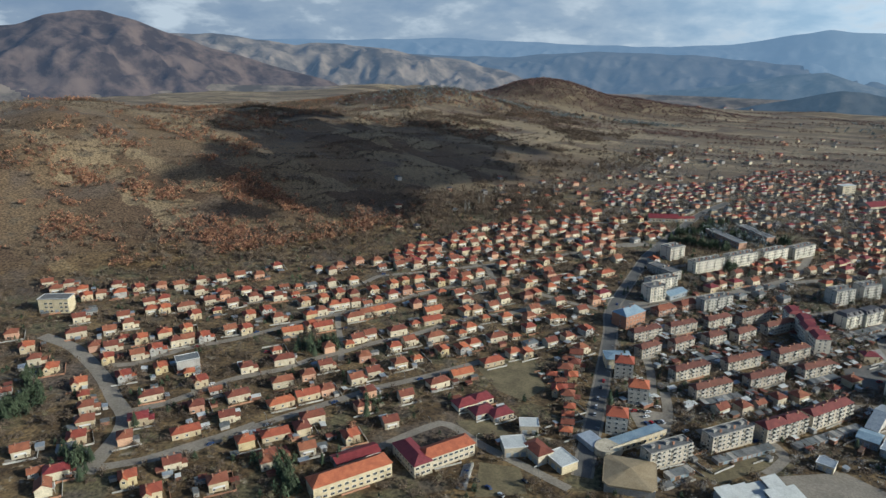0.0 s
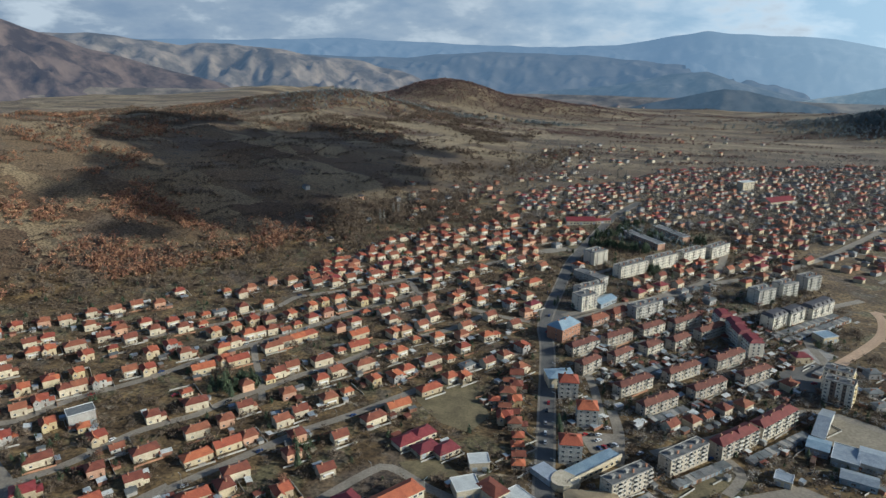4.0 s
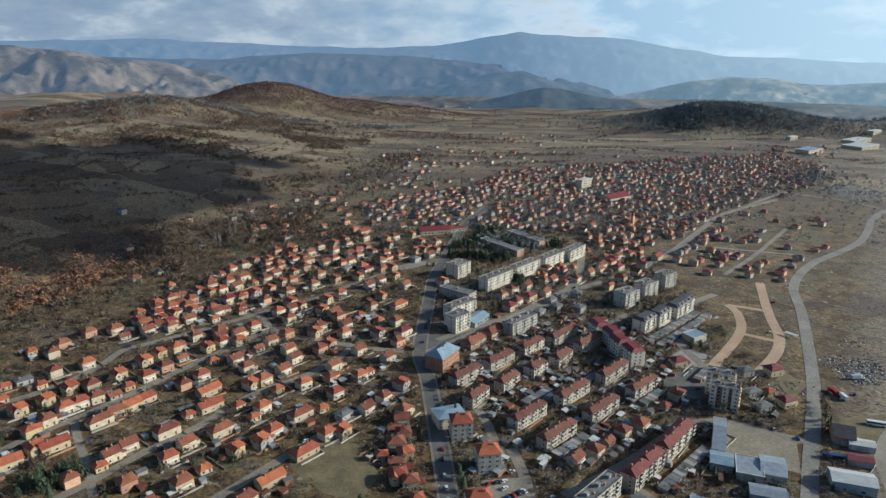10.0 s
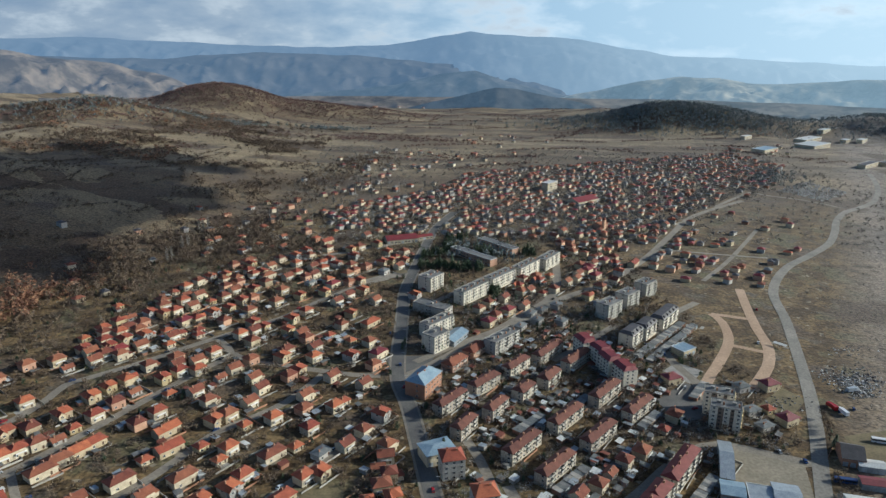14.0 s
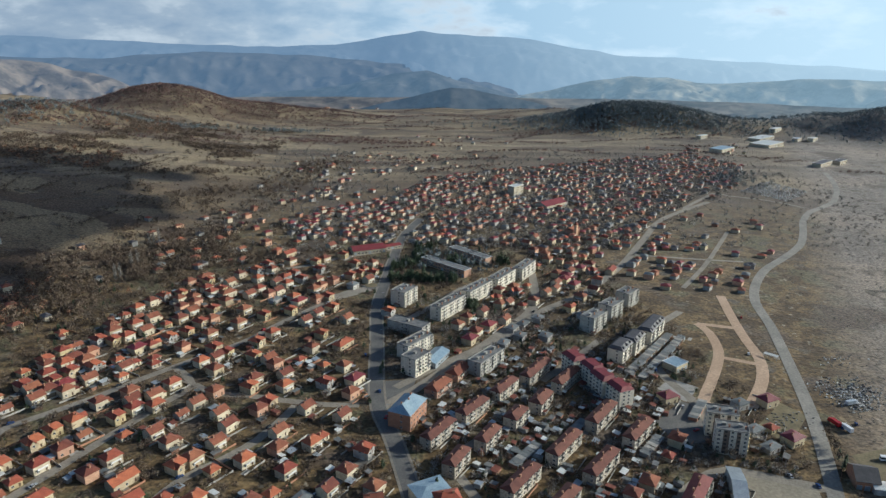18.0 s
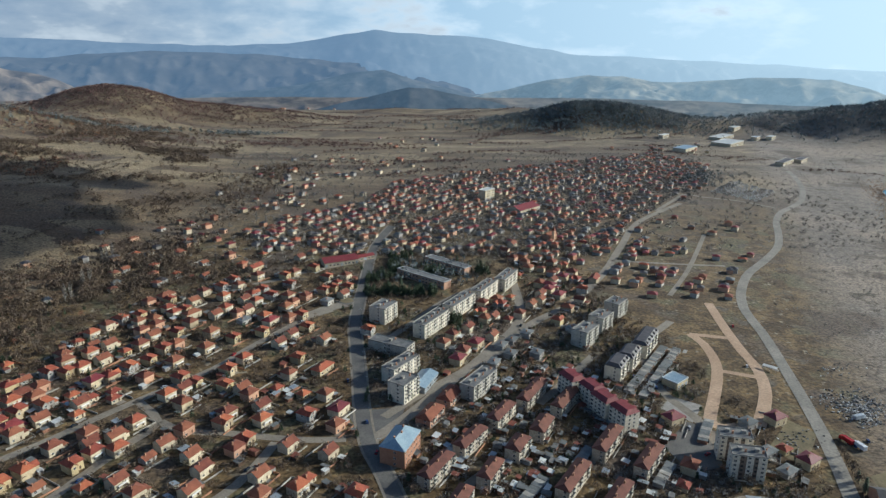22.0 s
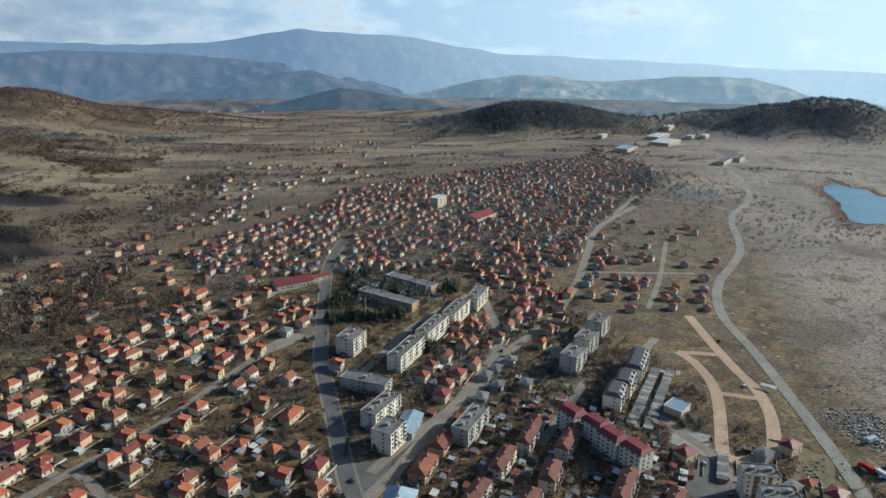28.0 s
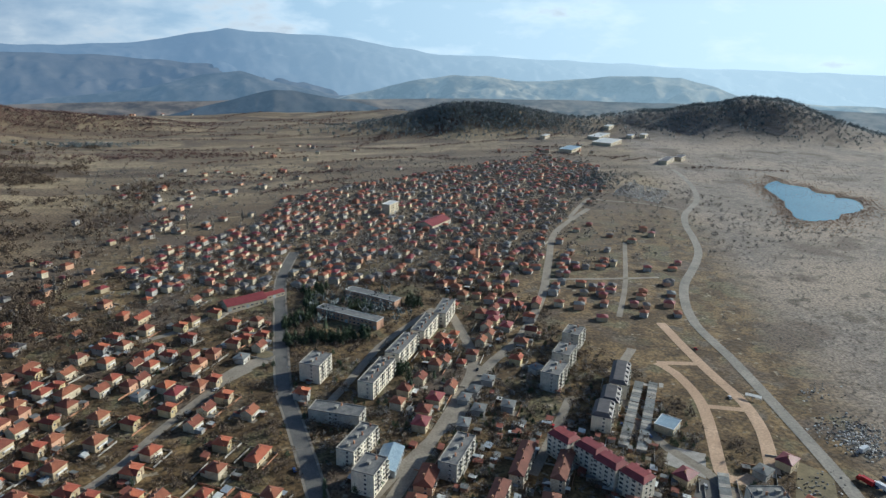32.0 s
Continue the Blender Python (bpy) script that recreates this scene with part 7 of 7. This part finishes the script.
    me.polygons.foreach_set("use_smooth", np.ones(len(quads), bool))
    return solid(name, me, label, "mountains", kind="structure")


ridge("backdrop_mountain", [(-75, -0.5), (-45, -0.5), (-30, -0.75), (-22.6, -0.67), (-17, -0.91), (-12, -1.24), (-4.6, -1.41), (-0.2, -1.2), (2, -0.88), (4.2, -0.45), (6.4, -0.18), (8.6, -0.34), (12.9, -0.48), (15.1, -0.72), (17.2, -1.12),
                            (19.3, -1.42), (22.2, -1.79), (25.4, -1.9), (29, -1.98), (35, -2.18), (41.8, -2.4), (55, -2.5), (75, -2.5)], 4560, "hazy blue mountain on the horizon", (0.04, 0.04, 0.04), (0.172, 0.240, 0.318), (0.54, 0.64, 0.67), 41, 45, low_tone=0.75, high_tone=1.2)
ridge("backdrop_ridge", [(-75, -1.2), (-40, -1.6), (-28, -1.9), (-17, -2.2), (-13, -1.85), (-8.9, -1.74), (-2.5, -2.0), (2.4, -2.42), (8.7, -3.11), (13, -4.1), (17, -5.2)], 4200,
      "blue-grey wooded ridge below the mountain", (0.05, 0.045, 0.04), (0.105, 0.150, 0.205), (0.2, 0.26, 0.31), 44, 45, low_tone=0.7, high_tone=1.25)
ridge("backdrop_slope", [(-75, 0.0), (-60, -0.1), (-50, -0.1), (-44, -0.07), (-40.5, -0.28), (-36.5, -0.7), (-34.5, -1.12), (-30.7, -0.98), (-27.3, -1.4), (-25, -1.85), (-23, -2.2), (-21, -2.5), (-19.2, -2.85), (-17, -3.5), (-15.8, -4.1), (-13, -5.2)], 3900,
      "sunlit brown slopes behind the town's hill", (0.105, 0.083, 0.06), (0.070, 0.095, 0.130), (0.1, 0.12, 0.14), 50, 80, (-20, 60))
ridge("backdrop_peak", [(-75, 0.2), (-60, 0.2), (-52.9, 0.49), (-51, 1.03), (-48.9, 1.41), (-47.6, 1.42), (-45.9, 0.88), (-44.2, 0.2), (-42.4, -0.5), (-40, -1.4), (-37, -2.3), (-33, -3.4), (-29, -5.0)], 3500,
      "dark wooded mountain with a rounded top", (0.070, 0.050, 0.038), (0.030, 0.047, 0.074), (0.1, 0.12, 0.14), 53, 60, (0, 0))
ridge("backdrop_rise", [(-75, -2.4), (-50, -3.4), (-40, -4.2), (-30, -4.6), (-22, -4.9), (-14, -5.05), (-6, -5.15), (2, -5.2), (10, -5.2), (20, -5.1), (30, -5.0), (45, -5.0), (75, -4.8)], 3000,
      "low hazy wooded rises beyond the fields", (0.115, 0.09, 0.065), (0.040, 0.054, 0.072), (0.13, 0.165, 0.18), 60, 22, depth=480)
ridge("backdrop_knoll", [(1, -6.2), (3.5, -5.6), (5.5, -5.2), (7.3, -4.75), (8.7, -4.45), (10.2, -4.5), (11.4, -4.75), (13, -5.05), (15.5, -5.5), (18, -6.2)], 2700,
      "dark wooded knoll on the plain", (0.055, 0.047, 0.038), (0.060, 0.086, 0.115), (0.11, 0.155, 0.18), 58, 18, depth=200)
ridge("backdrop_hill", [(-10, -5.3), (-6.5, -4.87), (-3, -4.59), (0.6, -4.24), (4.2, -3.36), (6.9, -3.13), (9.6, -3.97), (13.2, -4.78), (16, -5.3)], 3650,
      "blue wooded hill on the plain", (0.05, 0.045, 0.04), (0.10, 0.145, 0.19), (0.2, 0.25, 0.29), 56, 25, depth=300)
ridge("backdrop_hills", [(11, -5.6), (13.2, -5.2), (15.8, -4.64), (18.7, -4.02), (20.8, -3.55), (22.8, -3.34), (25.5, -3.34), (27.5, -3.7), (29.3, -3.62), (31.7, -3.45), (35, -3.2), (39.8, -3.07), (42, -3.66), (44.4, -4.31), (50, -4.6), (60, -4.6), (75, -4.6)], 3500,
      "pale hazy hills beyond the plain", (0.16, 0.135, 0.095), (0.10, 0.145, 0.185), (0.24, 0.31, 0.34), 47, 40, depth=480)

# ---- garden clutter ----
homes = np.array([(p[0], p[1]) for p in PLACED])
r = np.random.RandomState(60)


def sheds():
    """Small outbuildings behind the houses, with sheet or tile roofs."""
    px, py = free_spots(2600, -560, 160, 215, 900, 61, 6.0, 2.0)
    near = np.hypot(px[:, None] - homes[:, 0], py[:, None] - homes[:, 1]).min(1)
    px, py = px[near < 12][:520], py[near < 12][:520]
    qx, qy = free_spots(1500, -45, 100, 425, 640, 64, 4.5, 1.5)
    px, py = np.concatenate([px, qx[:230]]), np.concatenate([py, qy[:230]])
    b = MB()
    for x, y in zip(px, py):
        w, d, h, a = r.uniform(1.3, 2.8), r.uniform(1.2, 2.0), r.uniform(1.8, 2.5), radians(49 + r.normal(0, 4) + 90 * (r.rand() < 0.4))
        c, s = math.cos(a), math.sin(a)
        z = float(gz(x, y))
        ring = [(-w, -d), (w, -d), (w, d), (-w, d)]
        at = [(x + u * c - v * s, y + u * s + v * c) for u, v in ring]
        over = [(x + 1.12 * (u * c - v * s), y + 1.12 * (u * s + v * c)) for u, v in ring]
        b.hull([(u, v, z - 0.6) for u, v in at], [(u, v, z + h) for u, v in at], r.randint(3))
        tilt = (0.0, 0.0, 0.5, 0.5)
        b.hull([(u, v, z + h + t) for (u, v), t in zip(over, tilt)], [(u, v, z + h + t + 0.12) for (u, v), t in zip(over, tilt)], 3 + r.randint(5))
    keys = ("render_grey", "brick", "dark_wood", "metal_sheet", "roof_grey", "roof_brown", "roof_tar", "roof_white")
    solid("garden_sheds", b.mesh("garden_sheds", *(M[k] for k in keys)), "small sheds with sheet roofs in gardens", "sheds", kind="stuff")


def walls_and_yards():
    """Low garden walls along the lots and paved yards by the doors."""
    b, g = MB(), MB()
    for x, y in homes:
        if hill_share(x, y) > 0 or r.rand() < 0.12:
            continue
        a = radians(49 + r.normal(0, 2))
        c, s = math.cos(a), math.sin(a)
        z = float(gz(x, y))

        def spot(u, v):
            return x + u * c - v * s, y + u * s + v * c

        runs = []
        if r.rand() < 0.75:
            runs.append((-8, -7.5, 8, -7.3))
        if r.rand() < 0.6:
            runs.append((8.2, -7.3, 8.4, 10))
        if r.rand() < 0.4:
            runs.append((-8, 10.0, 8, 10.2))
        for u0, v0, u1, v1 in runs:
            ring = [spot(u0, v0), spot(u1, v0), spot(u1, v1), spot(u0, v1)]
            m = r.randint(3)
            mid = np.array(ring).mean(0)
            if off_roads(mid[:1], mid[1:], 0.5)[0]:
                b.hull([(p, q, float(gz(p, q)) - 0.5) for p, q in ring], [(p, q, float(gz(p, q)) + 1.1) for p, q in ring], m)
        if r.rand() < 0.8:
            u0, v0, w, d = r.uniform(-8, 2), r.uniform(-7.2, -6), r.uniform(3, 7), r.uniform(2.5, 5)
            ring = [spot(u0, v0), spot(u0 + w, v0), spot(u0 + w, v0 + d), spot(u0, v0 + d)]
            g.face([(p, q, float(gz(p, q)) + 0.06) for p, q in ring], r.randint(3))
    solid("garden_walls", b.mesh("garden_walls", M["concrete"], M["render_grey"], M["brick"]), "low rendered garden walls between lots", "walls", kind="stuff")
    solid("yard_paving", g.mesh("yard_paving", M["yard"], M["lane"], M["concrete"]), "pale paved yards beside the houses", "paving", kind="stuff")


sheds()
walls_and_yards()


# ---- single trees ----
def limbs(height, seed):
    q = random.Random(seed)
    b = MB()

    def stick(p0, p1, r0, r1):
        w = (p1 - p0).normalized()
        u = w.orthogonal().normalized()
        v = w.cross(u)
        k = len(b.v)
        for p, rr in ((p0, r0), (p1, r1)):
            for i in range(5):
                an = i * math.tau / 5
                b.v.append(tuple(p + (u * math.cos(an) + v * math.sin(an)) * rr))
        for i in range(5):
            j = (i + 1) % 5
            b.f.append((k + i, k + j, k + 5 + j, k + 5 + i))
            b.m.append(0)

    top = Vector((q.uniform(-0.3, 0.3), q.uniform(-0.3, 0.3), height * 0.8))
    stick(Vector((0, 0, -0.5)), top * 0.45, 0.2, 0.14)
    stick(top * 0.45, top, 0.14, 0.04)
    for i in range(7):
        f = q.uniform(0.35, 0.85)
        an = i * 2.4
        out = Vector((math.cos(an), math.sin(an), q.uniform(0.5, 1.1))) * height * 0.3
        stick(top * f, top * f + out, 0.08, 0.02)
    return b


def tree(kind, height, seed, label):
    ob = tagged(new("tree"), label, "tree", "single trees")
    trunk = limbs(height, seed)
    part("trunk", trunk.mesh("trunk", M["bark"]), ob)
    if kind == "pine":
        rr = np.random.RandomState(seed)
        n = 260
        f = rr.rand(n) ** 0.7
        an, rad = rr.rand(n) * 6.28, (1 - f) * height * 0.24 * (0.6 + 0.5 * rr.rand(n)) + 0.1
        at = np.stack([rad * np.cos(an), rad * np.sin(an), height * (0.12 + 0.88 * f)], -1)
        way = np.stack([np.cos(an), np.sin(an), -0.4 + 0 * an], -1)
        side = np.stack([-np.sin(an), np.cos(an), 0 * an], -1)
        s = height * 0.075
        tri = np.stack([at - way * s - side * s * 0.6, at - way * s + side * s * 0.6, at + way * s * 1.2], 1).reshape(-1, 3)
        me = big_mesh("crown", tri, np.arange(len(tri)).reshape(-1, 3), M["conifer"])
    elif kind == "poplar":
        tri = tuft(260, 0.30, seed, 1.0) * np.array((height * 0.10, height * 0.10, height * 0.46)) + np.array((0, 0, height * 0.55))
        me = big_mesh("crown", tri, np.arange(len(tri)).reshape(-1, 3), M["grey_twigs"])
    else:
        tri = tuft(240, 0.26, seed, 0.85) * height * 0.38 + np.array((0, 0, height * 0.68))
        me = big_mesh("crown", tri, np.arange(len(tri)).reshape(-1, 3), M["twigs" if kind == "bare" else "dry_shrub" if kind == "yellow" else "rust_leaves"])
    part("crown", me, ob)
    return ob


KINDS = [("poplar", 17.0, 9, "tall slender bare poplar with pale twigs"), ("bare", 7.0, 1, "bare grey-brown broadleaf tree in winter"), ("bare", 9.0, 2, "tall bare broadleaf tree in winter"), ("pine", 10.0, 3, "dark green conifer beside houses"), ("pine", 7.0, 4, "small dark green conifer in a garden"),
         ("yellow", 5.5, 5, "small tree with yellowed leaves"), ("rust", 6.5, 6, "tree with rust-brown dry leaves")]
TREES = [tree(*k) for k in KINDS]
begun = [True] * len(TREES)
POPLAR, BARE, TALL_BARE, CONIFER, SMALL_CONIFER, YELLOW, RUST = range(7)


def plant(i, x, y, turn=0.0):
    m = pose(x, y, float(gz(x, y)), 0, 0, turn)
    if begun[i]:
        TREES[i].matrix_basis, begun[i] = m, False
    else:
        copy_thing(TREES[i], m)


for x, y in ((-273, 394), (-282, 395), (-268, 406), (-263, 413), (-264, 388), (-277, 402), (-182, 283), (-190, 280), (-186, 291), (-310, 266), (-191, 332), (-330, 290), (-300, 222), (-296, 215), (-305, 230), (-49, 832), (-28, 839), (-24, 819), (-12, 809),
             (-36, 804), (-19, 799), (0, 800), (-4, 858), (-6, 888), (5, 870), (20, 856), (-37, 841), (-40, 815), (33, 846), (-19, 877), (44, 878), (-55, 402), (-57, 412), (-54, 420), (-58, 474), (-79, 610), (-77, 618), (-50, 610), (3, 700), (25, 712), (84, 420)):
    plant(CONIFER if r.rand() < 0.6 else SMALL_CONIFER, x, y, r.rand() * 360)
for x, y in ((181, 489), (185, 498), (178, 481), (188, 506), (175, 473), (184, 493), (179, 483), (179, 477)):
    plant(SMALL_CONIFER if r.rand() < 0.4 else BARE, x, y, r.rand() * 360)
px, py = free_spots(1500, -420, 160, 225, 780, 62, 7.0, 1.0)
near = np.hypot(px[:, None] - homes[:, 0], py[:, None] - homes[:, 1]).min(1)
for x, y in list(zip(px, py))[:80]:
    plant(int(r.choice([BARE, TALL_BARE, BARE, YELLOW, RUST])), float(x), float(y), r.rand() * 360)
for x, y in ((-142, 1197), (-136, 1189), (-118, 1201), (-107, 1193), (-99, 1189), (-166, 1126), (-161, 1122), (-299, 932), (-302, 922), (-305, 917), (-302, 857), (-306, 851), (-307, 816), (-310, 811), (-233, 962), (-225, 971), (-139, 1128), (-127, 1137), (-115, 1133), (-101, 1145), (-164, 1057), (-152, 1045), (-75, 1129), (-35, 1174), (-22, 1161)):
    plant(POPLAR, x, y, r.rand() * 360)
